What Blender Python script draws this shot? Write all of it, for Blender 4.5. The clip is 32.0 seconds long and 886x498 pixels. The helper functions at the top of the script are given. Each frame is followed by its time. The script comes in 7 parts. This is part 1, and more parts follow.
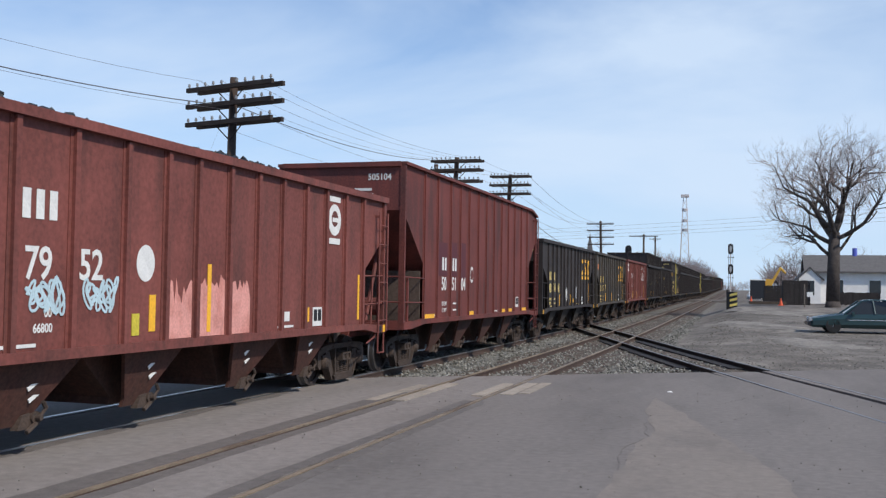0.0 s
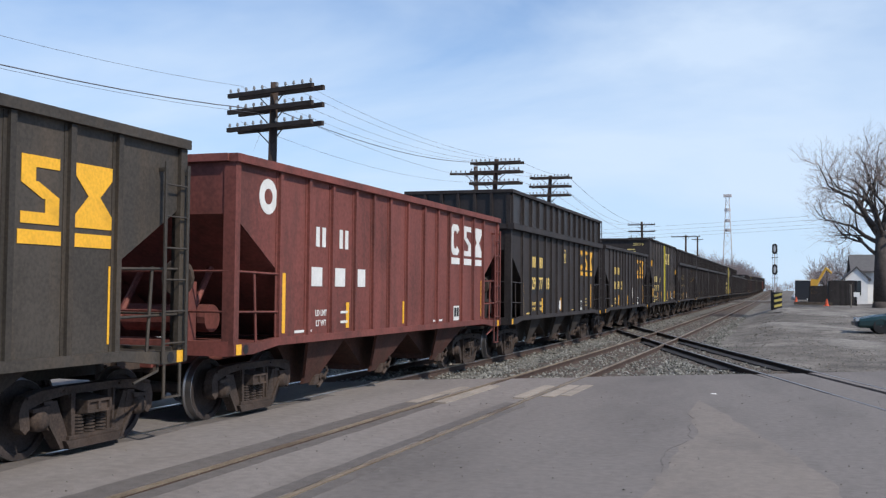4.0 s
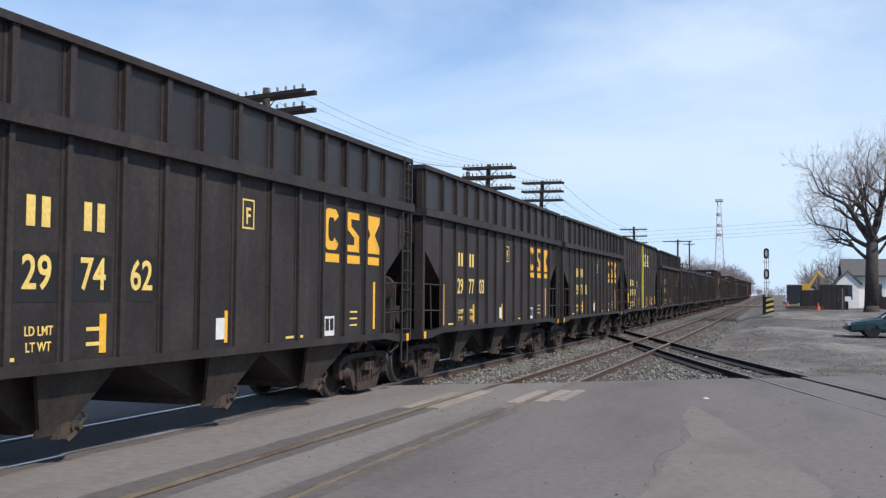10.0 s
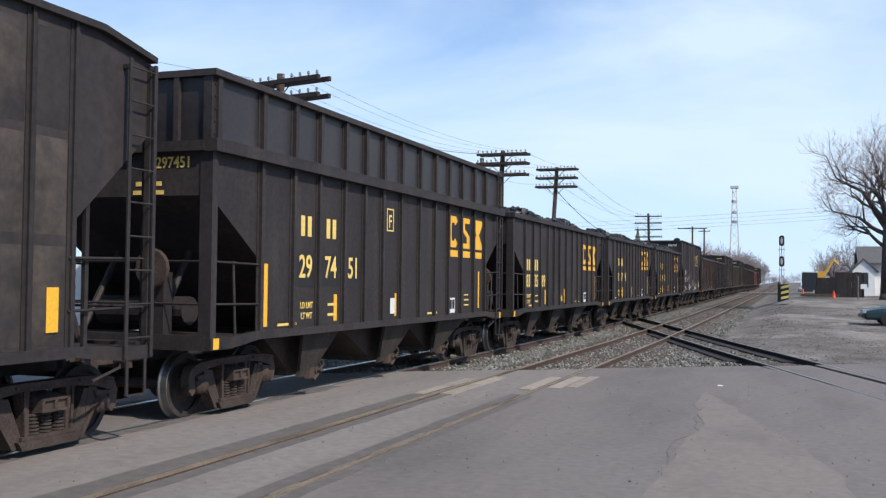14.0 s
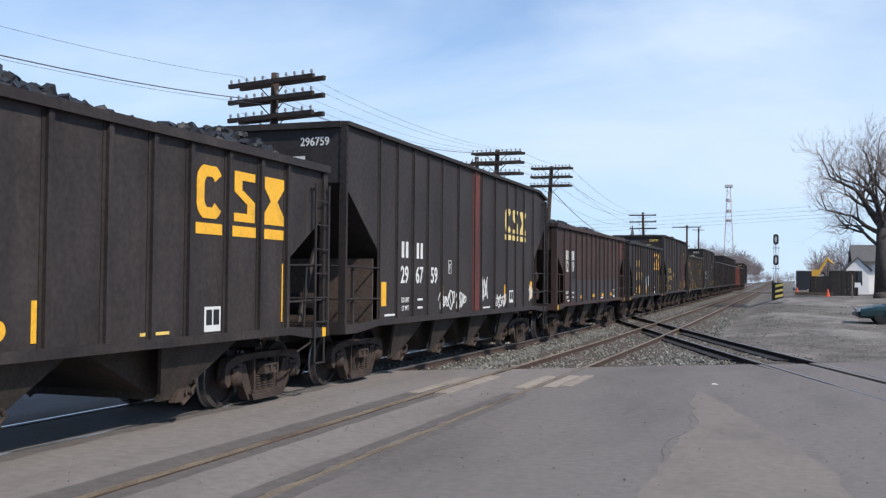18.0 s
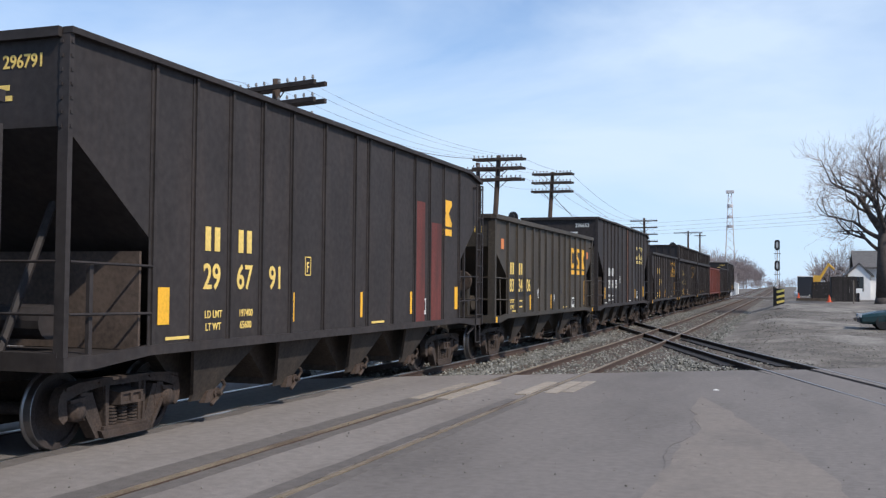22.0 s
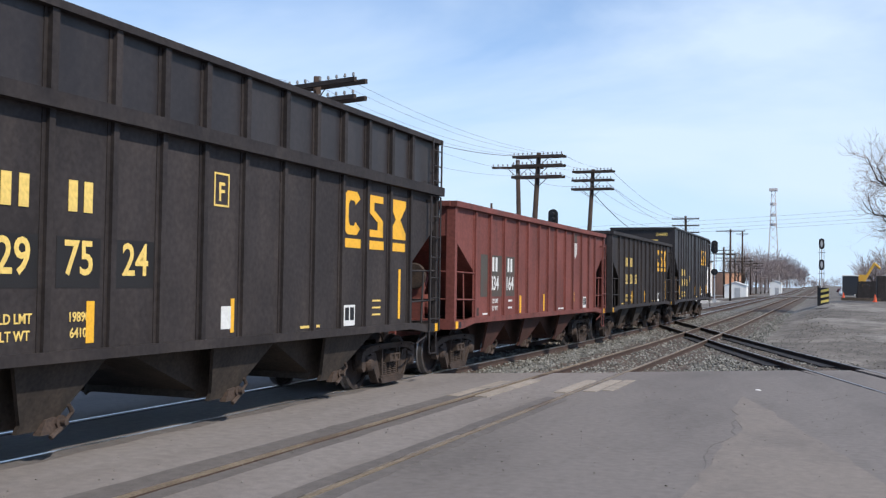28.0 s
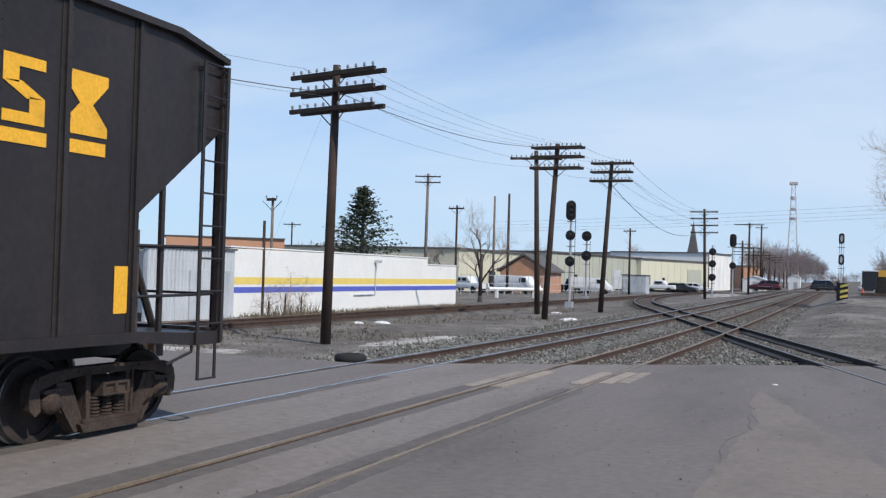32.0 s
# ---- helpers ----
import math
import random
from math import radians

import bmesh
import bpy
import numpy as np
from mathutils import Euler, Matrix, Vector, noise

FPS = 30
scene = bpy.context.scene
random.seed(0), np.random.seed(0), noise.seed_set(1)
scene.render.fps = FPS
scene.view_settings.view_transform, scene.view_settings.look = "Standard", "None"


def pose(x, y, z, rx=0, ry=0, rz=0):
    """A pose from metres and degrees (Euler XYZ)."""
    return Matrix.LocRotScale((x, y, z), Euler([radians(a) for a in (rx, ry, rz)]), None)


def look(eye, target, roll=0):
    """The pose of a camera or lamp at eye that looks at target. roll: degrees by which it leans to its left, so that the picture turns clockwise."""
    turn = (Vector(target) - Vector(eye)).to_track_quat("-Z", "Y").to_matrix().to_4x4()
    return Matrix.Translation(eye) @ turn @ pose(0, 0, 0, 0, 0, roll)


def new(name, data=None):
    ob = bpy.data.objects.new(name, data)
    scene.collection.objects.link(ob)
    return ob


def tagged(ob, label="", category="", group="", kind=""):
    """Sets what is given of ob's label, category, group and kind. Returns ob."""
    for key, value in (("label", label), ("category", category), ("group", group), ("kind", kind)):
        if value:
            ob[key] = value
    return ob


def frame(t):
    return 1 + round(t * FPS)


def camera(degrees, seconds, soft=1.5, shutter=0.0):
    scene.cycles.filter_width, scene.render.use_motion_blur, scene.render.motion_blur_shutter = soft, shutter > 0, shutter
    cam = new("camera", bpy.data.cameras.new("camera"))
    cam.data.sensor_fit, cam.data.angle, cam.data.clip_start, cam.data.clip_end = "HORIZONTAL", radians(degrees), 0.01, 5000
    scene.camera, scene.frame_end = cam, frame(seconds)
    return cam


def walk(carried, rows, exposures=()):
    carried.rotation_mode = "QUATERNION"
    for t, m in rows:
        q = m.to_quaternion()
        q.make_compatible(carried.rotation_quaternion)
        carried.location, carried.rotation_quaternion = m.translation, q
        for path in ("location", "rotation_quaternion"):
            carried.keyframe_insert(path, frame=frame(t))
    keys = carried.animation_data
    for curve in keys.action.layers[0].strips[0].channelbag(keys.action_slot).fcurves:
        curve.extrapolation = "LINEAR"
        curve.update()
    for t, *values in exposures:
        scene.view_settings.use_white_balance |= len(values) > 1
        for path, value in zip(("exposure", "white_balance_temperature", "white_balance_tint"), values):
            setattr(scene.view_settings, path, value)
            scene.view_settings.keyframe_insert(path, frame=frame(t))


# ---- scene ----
H = 1.98
TRACK_1, TRACK_2, SIDING = -9.03, -5.28, -20.75
cam = camera(47.98, 32.0, soft=1.3)
# seconds, yaw, pitch, roll of a camera held on one spot
WALK = [
    (0, 17.04, 2.20, 0.85), (0.5, 17.23, 2.40, 0.76), (1, 17.25, 2.60, 0.82),
    (1.5, 17.42, 2.74, 0.51), (2, 17.65, 2.71, 0.43), (2.5, 17.89, 2.72, 0.23),
    (3, 18.24, 2.60, 0.36), (3.5, 19.15, 2.33, 0.28), (5.5, 19.38, 2.31, 0.87),
    (6, 19.41, 2.19, 0.74), (6.5, 19.32, 2.10, 0.59), (7, 19.22, 2.02, 0.61),
    (7.5, 19.16, 2.27, 0.67), (8, 18.90, 2.47, 0.64), (8.5, 18.68, 2.58, 0.55),
    (9, 18.50, 2.71, 0.44), (9.5, 18.70, 2.70, 0.35), (10, 18.92, 2.60, 0.41),
    (10.5, 18.98, 2.47, 0.43), (11, 18.88, 2.23, 0.57), (11.5, 19.00, 1.99, 0.63),
    (12, 19.32, 1.68, 0.42), (12.5, 19.44, 1.58, 0.47), (13, 19.66, 1.46, 0.46),
    (13.5, 19.86, 1.64, 0.36), (14, 19.71, 1.81, 0.59), (14.5, 19.54, 1.90, 0.50),
    (15, 19.58, 2.03, 0.50), (15.5, 19.57, 2.17, 0.42), (17.5, 19.63, 2.03, 0.44),
    (18, 19.41, 1.76, 0.50), (18.5, 19.40, 1.74, 0.37), (19, 19.35, 1.79, 0.37),
    (19.5, 19.41, 1.79, 0.37), (20, 19.40, 1.89, 0.37), (20.5, 19.40, 2.07, 0.57),
    (21, 19.49, 2.16, 0.56), (21.5, 19.39, 2.12, 0.54), (22, 19.48, 2.09, 0.50),
    (22.5, 19.71, 2.05, 0.52), (23, 19.92, 1.91, 0.30), (23.5, 20.20, 1.93, 0.27),
    (24, 20.38, 2.03, 0.38), (24.5, 20.60, 2.19, 0.70), (26.5, 21.36, 2.02, 0.74),
    (27, 21.49, 1.97, 0.77), (27.5, 21.64, 1.85, 0.70), (28, 21.75, 1.91, 0.81),
    (28.5, 22.00, 1.87, 0.69), (29, 22.48, 1.87, 0.76), (29.5, 22.82, 1.84, 1.12),
    (30, 22.85, 1.76, 1.25), (30.5, 22.84, 1.67, 1.33), (31, 22.75, 1.44, 1.27),
    (31.5, 22.78, 1.40, 1.28), (32, 22.73, 1.31, 1.57),
]

def held(yaw, pitch, roll):
    return pose(0, 0, H, 90 + pitch, 0, yaw) @ pose(0, 0, 0, 0, 0, roll)


walk(cam, [(t, held(a, b, c)) for t, a, b, c in WALK],
     exposures=[(0, 0.06), (3, 0.09), (6, 0.18), (10, 0.20), (13, 0.34), (15.5, 0.21), (18, 0.20), (22, 0.20), (27, 0.30), (29, 0.20), (31, 0.25), (32, 0.0)])

# ---- world and sun ----
SUN_AZ, SUN_EL = 114.0, 45.0      # compass from +y clockwise, height
world = bpy.data.worlds.new("sky")
scene.world = world
world.use_nodes = True
wn, wl = world.node_tree.nodes, world.node_tree.links
wn.clear()
w_out = wn.new("ShaderNodeOutputWorld")
w_bg = wn.new("ShaderNodeBackground")
w_sky = wn.new("ShaderNodeTexSky")
w_sky.sky_type = "NISHITA"
w_sky.sun_disc = False
w_sky.sun_elevation = radians(SUN_EL)
w_sky.sun_rotation = radians(SUN_AZ)
w_sky.air_density, w_sky.dust_density, w_sky.ozone_density = 1.0, 0.1, 3.5
w_bg.inputs["Strength"].default_value = 0.105
# thin drawn-out cirrus over the blue
w_co = wn.new("ShaderNodeTexCoord")
w_map = wn.new("ShaderNodeMapping")
w_map.inputs["Scale"].default_value = (1.0, 1.0, 3.2)
w_map.inputs["Rotation"].default_value = (radians(4), radians(-7), 0)
w_n1 = wn.new("ShaderNodeTexNoise")
w_n1.inputs["Scale"].default_value = 1.7
w_n1.inputs["Detail"].default_value = 6
w_n1.inputs["Roughness"].default_value = 0.52
w_n1.inputs["Distortion"].default_value = 0.35
w_ramp = wn.new("ShaderNodeMapRange")
w_ramp.inputs["From Min"].default_value = 0.42
w_ramp.inputs["From Max"].default_value = 0.68
w_ramp.inputs["To Max"].default_value = 0.85
w_tint = wn.new("ShaderNodeMix")          # a deeper blue than the clean-air model gives
w_tint.data_type, w_tint.blend_type = "RGBA", "MULTIPLY"
w_tint.inputs[0].default_value = 1.0
w_tint.inputs[7].default_value = (0.70, 0.98, 1.24, 1)
w_sep = wn.new("ShaderNodeSeparateXYZ")
w_el = wn.new("ShaderNodeMapRange")        # pale haze low over the horizon
w_el.inputs["From Min"].default_value, w_el.inputs["From Max"].default_value = 0.0, 0.34
w_el.inputs["To Min"].default_value, w_el.inputs["To Max"].default_value = 0.85, 0.0
w_haze = wn.new("ShaderNodeMix")
w_haze.data_type = "RGBA"
w_haze.inputs[7].default_value = (5.15, 6.72, 8.95, 1)
w_mix = wn.new("ShaderNodeMix")
w_mix.data_type = "RGBA"
w_mix.inputs[7].default_value = (6.1, 7.35, 9.05, 1)
wl.new(w_co.outputs["Generated"], w_map.inputs["Vector"])
wl.new(w_co.outputs["Generated"], w_sep.inputs["Vector"])
wl.new(w_sep.outputs["Z"], w_el.inputs["Value"])
wl.new(w_map.outputs["Vector"], w_n1.inputs["Vector"])
wl.new(w_n1.outputs["Fac"], w_ramp.inputs["Value"])
wl.new(w_sky.outputs["Color"], w_tint.inputs[6])
wl.new(w_tint.outputs[2], w_haze.inputs[6])
wl.new(w_el.outputs["Result"], w_haze.inputs[0])
wl.new(w_ramp.outputs["Result"], w_mix.inputs[0])
wl.new(w_haze.outputs[2], w_mix.inputs[6])
wl.new(w_mix.outputs[2], w_bg.inputs["Color"])
wl.new(w_bg.outputs["Background"], w_out.inputs["Surface"])

sun = new("sun", bpy.data.lights.new("sun", "SUN"))
sun.data.energy, sun.data.angle, sun.data.color = 3.75, radians(1.0), (1.0, 0.925, 0.82)
az, el = radians(SUN_AZ), radians(SUN_EL)
sun.matrix_world = look((60 * math.sin(az) * math.cos(el), 60 * math.cos(az) * math.cos(el), 60 * math.sin(el)), (0, 0, 0))


# ---- materials ----
def mat(name, col, rough=0.8, metal=0.0, var=0.25, scale=3.0, bump=0.15, fine=40.0, stain=None, stain_amt=0.0,
        stain_scale=(1, 1, 1), rnd=0.0, spec=0.35, island=0.0):
    """Base colour varied at two scales, with fine relief; stain: a second colour in patches or runs."""
    m = bpy.data.materials.new(name)
    m.use_nodes = True
    n, l = m.node_tree.nodes, m.node_tree.links
    b = n["Principled BSDF"]
    b.inputs["Roughness"].default_value = rough
    b.inputs["Metallic"].default_value = metal
    b.inputs["Specular IOR Level"].default_value = spec
    co = n.new("ShaderNodeTexCoord")
    src = co.outputs["Object"]
    if rnd:                       # alike pieces do not share one pattern
        oj = n.new("ShaderNodeObjectInfo")
        sh = n.new("ShaderNodeVectorMath")
        sh.operation = "MULTIPLY_ADD"
        sh.inputs[1].default_value = (61, 43, 17)
        l.new(oj.outputs["Random"], sh.inputs[0])
        l.new(src, sh.inputs[2])
        src = sh.outputs["Vector"]
    n1 = n.new("ShaderNodeTexNoise")
    n1.inputs["Scale"].default_value = scale
    n1.inputs["Detail"].default_value = 5
    n2 = n.new("ShaderNodeTexNoise")
    n2.inputs["Scale"].default_value = fine
    n2.inputs["Detail"].default_value = 3
    l.new(src, n1.inputs["Vector"])
    l.new(src, n2.inputs["Vector"])
    add = n.new("ShaderNodeMath")
    add.operation = "ADD"
    l.new(n1.outputs["Fac"], add.inputs[0])
    l.new(n2.outputs["Fac"], add.inputs[1])
    mr = n.new("ShaderNodeMapRange")
    mr.inputs["From Min"].default_value, mr.inputs["From Max"].default_value = 0.74, 1.26
    mr.inputs["To Min"].default_value, mr.inputs["To Max"].default_value = 1 - var, 1 + var
    l.new(add.outputs[0], mr.inputs["Value"])
    val = mr.outputs["Result"]
    if rnd:
        oi = n.new("ShaderNodeObjectInfo")
        rr = n.new("ShaderNodeMapRange")
        rr.inputs["To Min"].default_value, rr.inputs["To Max"].default_value = 1 - rnd, 1 + rnd
        l.new(oi.outputs["Random"], rr.inputs["Value"])
        mm = n.new("ShaderNodeMath")
        mm.operation = "MULTIPLY"
        l.new(val, mm.inputs[0])
        l.new(rr.outputs["Result"], mm.inputs[1])
        val = mm.outputs[0]
    if island:
        gi = n.new("ShaderNodeNewGeometry")
        ir = n.new("ShaderNodeMapRange")
        ir.inputs["To Min"].default_value, ir.inputs["To Max"].default_value = 1 - island, 1 + island
        l.new(gi.outputs["Random Per Island"], ir.inputs["Value"])
        im = n.new("ShaderNodeMath")
        im.operation = "MULTIPLY"
        l.new(val, im.inputs[0])
        l.new(ir.outputs["Result"], im.inputs[1])
        val = im.outputs[0]
    base = n.new("ShaderNodeRGB")
    base.outputs[0].default_value = (*col, 1)
    colour = base.outputs[0]
    if stain:
        mp = n.new("ShaderNodeMapping")
        mp.inputs["Scale"].default_value = stain_scale
        l.new(src, mp.inputs["Vector"])
        n3 = n.new("ShaderNodeTexNoise")
        n3.inputs["Scale"].default_value = 1.0
        n3.inputs["Detail"].default_value = 6
        n3.inputs["Roughness"].default_value = 0.6
        l.new(mp.outputs["Vector"], n3.inputs["Vector"])
        st = n.new("ShaderNodeMapRange")
        st.inputs["From Min"].default_value, st.inputs["From Max"].default_value = 0.46, 0.68
        st.inputs["To Max"].default_value = stain_amt
        l.new(n3.outputs["Fac"], st.inputs["Value"])
        mx = n.new("ShaderNodeMix")
        mx.data_type = "RGBA"
        mx.inputs[7].default_value = (*stain, 1)
        l.new(st.outputs["Result"], mx.inputs[0])
        l.new(colour, mx.inputs[6])
        colour = mx.outputs[2]
    vm = n.new("ShaderNodeVectorMath")
    vm.operation = "SCALE"
    l.new(colour, vm.inputs[0])
    l.new(val, vm.inputs["Scale"])
    l.new(vm.outputs["Vector"], b.inputs["Base Color"])
    if bump:
        bp = n.new("ShaderNodeBump")
        bp.inputs["Strength"].default_value = bump
        bp.inputs["Distance"].default_value = 0.02
        l.new(n2.outputs["Fac"], bp.inputs["Height"])
        l.new(bp.outputs["Normal"], b.inputs["Normal"])
    return m


RUN = (2.2, 2.2, 0.35)     # runs down a side
M = {
    "black": mat("black_car_paint", (0.0330, 0.0278, 0.0275), 0.62, 0, 0.28, 0.8, 0.03, 14, (0.053, 0.043, 0.039), 0.6, RUN, rnd=0.12, spec=0.2),
    "black_b": mat("black_car_paint_dusty", (0.034, 0.0293, 0.0290), 0.65, 0, 0.25, 0.7, 0.02, 10, (0.048, 0.038, 0.035), 0.6, RUN, rnd=0.1, spec=0.2),
    "dusty_panel": mat("black_paint_with_brown_dust", (0.037, 0.032, 0.031), 0.7, 0, 0.2, 0.9, 0.02, 12, (0.100, 0.079, 0.064), 0.75, (0.9, 0.9, 1.1), rnd=0.1, spec=0.2),
    # brown dust, made lighter in place of light falling on the bulkhead
    "dusty_brown_lit": mat("brown_dust_lightened", (0.085, 0.062, 0.050), 0.9, 0, 0.3, 1.2, 0.1, 18, (0.045, 0.034, 0.029), 0.7, (1.2, 1.2, 0.6)),
    "blue_black": mat("blue_black_sheet", (0.028, 0.0238, 0.0245), 0.45, 0, 0.2, 0.7, 0.02, 14, (0.042, 0.034, 0.031), 0.5, RUN, rnd=0.1, spec=0.3),
    "charcoal": mat("charcoal_car_paint", (0.048, 0.041, 0.034), 0.65, 0, 0.3, 0.8, 0.05, 25, (0.072, 0.054, 0.038), 0.7, RUN, rnd=0.12),
    "red": mat("oxide_red_car_paint", (0.172, 0.053, 0.043), 0.7, 0, 0.25, 0.7, 0.04, 16, (0.095, 0.036, 0.030), 0.8, RUN, rnd=0.05),
    "red_dark": mat("dark_oxide_red_paint", (0.145, 0.038, 0.031), 0.7, 0, 0.25, 0.8, 0.05, 25, (0.062, 0.026, 0.023), 0.8, RUN),
    "brown": mat("brown_car_paint", (0.050, 0.030, 0.026), 0.72, 0, 0.25, 0.8, 0.05, 25, (0.030, 0.022, 0.020), 0.7, RUN),
    "grey_dk": mat("dark_grey_band_paint", (0.040, 0.041, 0.045), 0.7, 0, 0.2, 1.0, 0.04),
    # dusty and rusty steel, the shade under the car put into the colour
    "under": mat("dusty_shaded_hopper_steel", (0.031, 0.025, 0.021), 0.85, 0, 0.35, 1.5, 0.1, 20, (0.055, 0.041, 0.032), 0.7, (1.5, 1.5, 0.5)),
    "under_red": mat("rusty_red_shaded_hopper_steel", (0.070, 0.026, 0.019), 0.85, 0, 0.35, 1.5, 0.1, 20, (0.045, 0.026, 0.020), 0.7, (1.5, 1.5, 0.5)),
    "rust": mat("rusted_steel", (0.070, 0.030, 0.018), 0.85, 0, 0.4, 3, 0.2),
    "gear": mat("greasy_truck_steel", (0.050, 0.037, 0.031), 0.85, 0.0, 0.4, 4, 0.25, 30, (0.066, 0.042, 0.031), 0.6, (3, 3, 3)),
    "tread": mat("worn_wheel_steel", (0.22, 0.21, 0.21), 0.35, 0.8, 0.1, 6, 0.03),
    "wheel": mat("grimy_wheel_steel", (0.036, 0.028, 0.026), 0.8, 0.0, 0.4, 4, 0.15),
    "coal": mat("coal", (0.016, 0.016, 0.018), 0.5, 0, 0.6, 6, 0.5, 18, spec=0.5),
    "yellow": mat("yellow_stencil_paint", (0.84, 0.44, 0.035), 0.55, 0, 0.12, 3, 0.02, 25, (0.50, 0.26, 0.03), 0.4, (1.5, 1.5, 3)),
    "cream": mat("weathered_yellow_stencil", (0.72, 0.56, 0.20), 0.6, 0, 0.2, 3, 0.02),
    "white": mat("white_stencil_paint", (0.66, 0.66, 0.64), 0.6, 0, 0.12, 3, 0.02),
    "pale_blue": mat("pale_blue_spray", (0.42, 0.55, 0.60), 0.6, 0, 0.15, 3, 0.02),
    "pink": mat("pink_primer", (0.62, 0.29, 0.25), 0.7, 0, 0.18, 2, 0.03, 25, (0.36, 0.10, 0.07), 0.55, (2, 3, 2)),
    "orange": mat("orange_panel", (0.62, 0.20, 0.07), 0.6, 0, 0.1),
    "yellow_post": mat("bright_yellow_post", (0.55, 0.46, 0.05), 0.6, 0, 0.2, 3, 0.05, 25, (0.25, 0.20, 0.05), 0.5, (2, 2, 1)),
    "asphalt": mat("asphalt", (0.168, 0.150, 0.140), 0.9, 0, 0.17, 9, 0.25, 70, (0.124, 0.111, 0.104), 1.0, (0.55, 0.16, 1)),
    "concrete": mat("concrete_panel", (0.208, 0.186, 0.173), 0.9, 0, 0.16, 7, 0.2, 60, (0.165, 0.144, 0.132), 0.9, (0.9, 0.22, 1)),
    "patch": mat("pale_asphalt_patch", (0.198, 0.172, 0.153), 0.92, 0, 0.14, 8, 0.25, 70, (0.155, 0.136, 0.124), 0.9, (0.8, 0.5, 1)),
    "tar": mat("tar_seam", (0.118, 0.105, 0.098), 0.8, 0, 0.2, 6, 0.25, 60, (0.140, 0.124, 0.114), 0.9, (2.2, 0.7, 1)),
    "dirt": mat("dirt_and_cinders", (0.122, 0.108, 0.095), 0.95, 0, 0.5, 0.8, 1.0, 9, (0.21, 0.19, 0.168), 0.85, (0.35, 0.12, 1)),
    "ballast": mat("grey_ballast", (0.125, 0.120, 0.107), 0.95, 0, 0.55, 1.6, 1.0, 16, (0.085, 0.068, 0.056), 0.8, (0.5, 0.3, 1)),
    "rust_ballast": mat("rust_stained_ballast", (0.082, 0.063, 0.051), 0.95, 0, 0.5, 1.5, 1.0, 16, (0.060, 0.043, 0.034), 0.8, (0.5, 0.3, 1)),
    "stone": mat("ballast_stone", (0.175, 0.172, 0.155), 0.9, 0, 0.3, 5, 0.2, island=0.62),
    "lot_stone": mat("lot_gravel_stone", (0.17, 0.157, 0.14), 0.95, 0, 0.3, 5, 0.2, island=0.4),
    "rail_ochre": mat("rusty_ochre_rail_head", (0.27, 0.215, 0.155), 0.5, 0.3, 0.25, 2, 0.05, 20, (0.12, 0.085, 0.065), 0.9, (2, 0.4, 1)),
    "repaint": mat("fresh_black_repaint", (0.017, 0.0155, 0.0155), 0.6, 0, 0.15, 1, 0.02),
    "maroon": mat("maroon_repaint", (0.085, 0.020, 0.026), 0.65, 0, 0.15, 1, 0.02),
    "grey_green": mat("grey_green_repaint", (0.075, 0.068, 0.058), 0.7, 0, 0.2, 1.2, 0.03, 25, (0.11, 0.045, 0.035), 0.6, (2, 2, 2)),
    "yellow_num": mat("lemon_stencil_paint", (0.82, 0.58, 0.16), 0.6, 0, 0.18, 4, 0.02, 25, (0.42, 0.30, 0.10), 0.5, (3, 3, 3)),
    "rail_side": mat("rusty_rail", (0.072, 0.046, 0.036), 0.85, 0, 0.3, 3, 0.2),
    "rail_dark": mat("dark_rail", (0.035, 0.028, 0.025), 0.8, 0, 0.3, 3, 0.2),
    "rail_top": mat("polished_rail_head", (0.48, 0.49, 0.52), 0.28, 0.9, 0.12, 2, 0.02),
    # near-black for the shade along the crossing rails
    "oily": mat("rail_shade_black", (0.024, 0.021, 0.020), 0.8, 0, 0.4, 2, 0.4, 20),
    "rail_worn": mat("dull_rail_head", (0.22, 0.21, 0.21), 0.45, 0.6, 0.2, 2, 0.03),
    "tie": mat("creosoted_tie", (0.075, 0.058, 0.045), 0.9, 0, 0.4, 4, 0.3, rnd=0.3),
    "plank": mat("weathered_crossing_plank", (0.29, 0.25, 0.21), 0.9, 0, 0.2, 3, 0.3, rnd=0.1),
    "pole": mat("weathered_pole_wood", (0.050, 0.034, 0.027), 0.9, 0, 0.35, 2, 0.4, 30),
    "pole_grey": mat("silvered_pole_wood", (0.17, 0.145, 0.125), 0.9, 0, 0.3, 2, 0.4, 30),
    "arm": mat("crossarm_wood", (0.040, 0.030, 0.026), 0.9, 0, 0.35, 3, 0.3),
    "insulator": mat("glass_insulator", (0.20, 0.20, 0.20), 0.3, 0, 0.2),
    "wire": mat("wire", (0.16, 0.16, 0.18), 0.6, 0.2, 0.1),
    "bark": mat("dark_bark", (0.060, 0.050, 0.046), 0.95, 0, 0.35, 3, 0.6, 18),
    "twig": mat("bare_twigs", (0.30, 0.245, 0.225), 0.95, 0, 0.3, 0.5, 0.0),
    # bare wood, paled so that the colour carries the distance haze
    "scrub": mat("bare_far_wood_hazed", (0.27, 0.22, 0.21), 0.95, 0, 0.3, 0.1, 0.0),
    "needle": mat("conifer_needles", (0.026, 0.036, 0.022), 0.9, 0, 0.4, 2, 0.0, rnd=0.2),
    "wall_white": mat("white_painted_block", (0.80, 0.80, 0.78), 0.8, 0, 0.06, 0.4, 0.1, 12, (0.62, 0.62, 0.59), 0.35, (0.4, 0.4, 0.2)),
    "stripe_yellow": mat("yellow_wall_stripe", (0.78, 0.60, 0.16), 0.75, 0, 0.06),
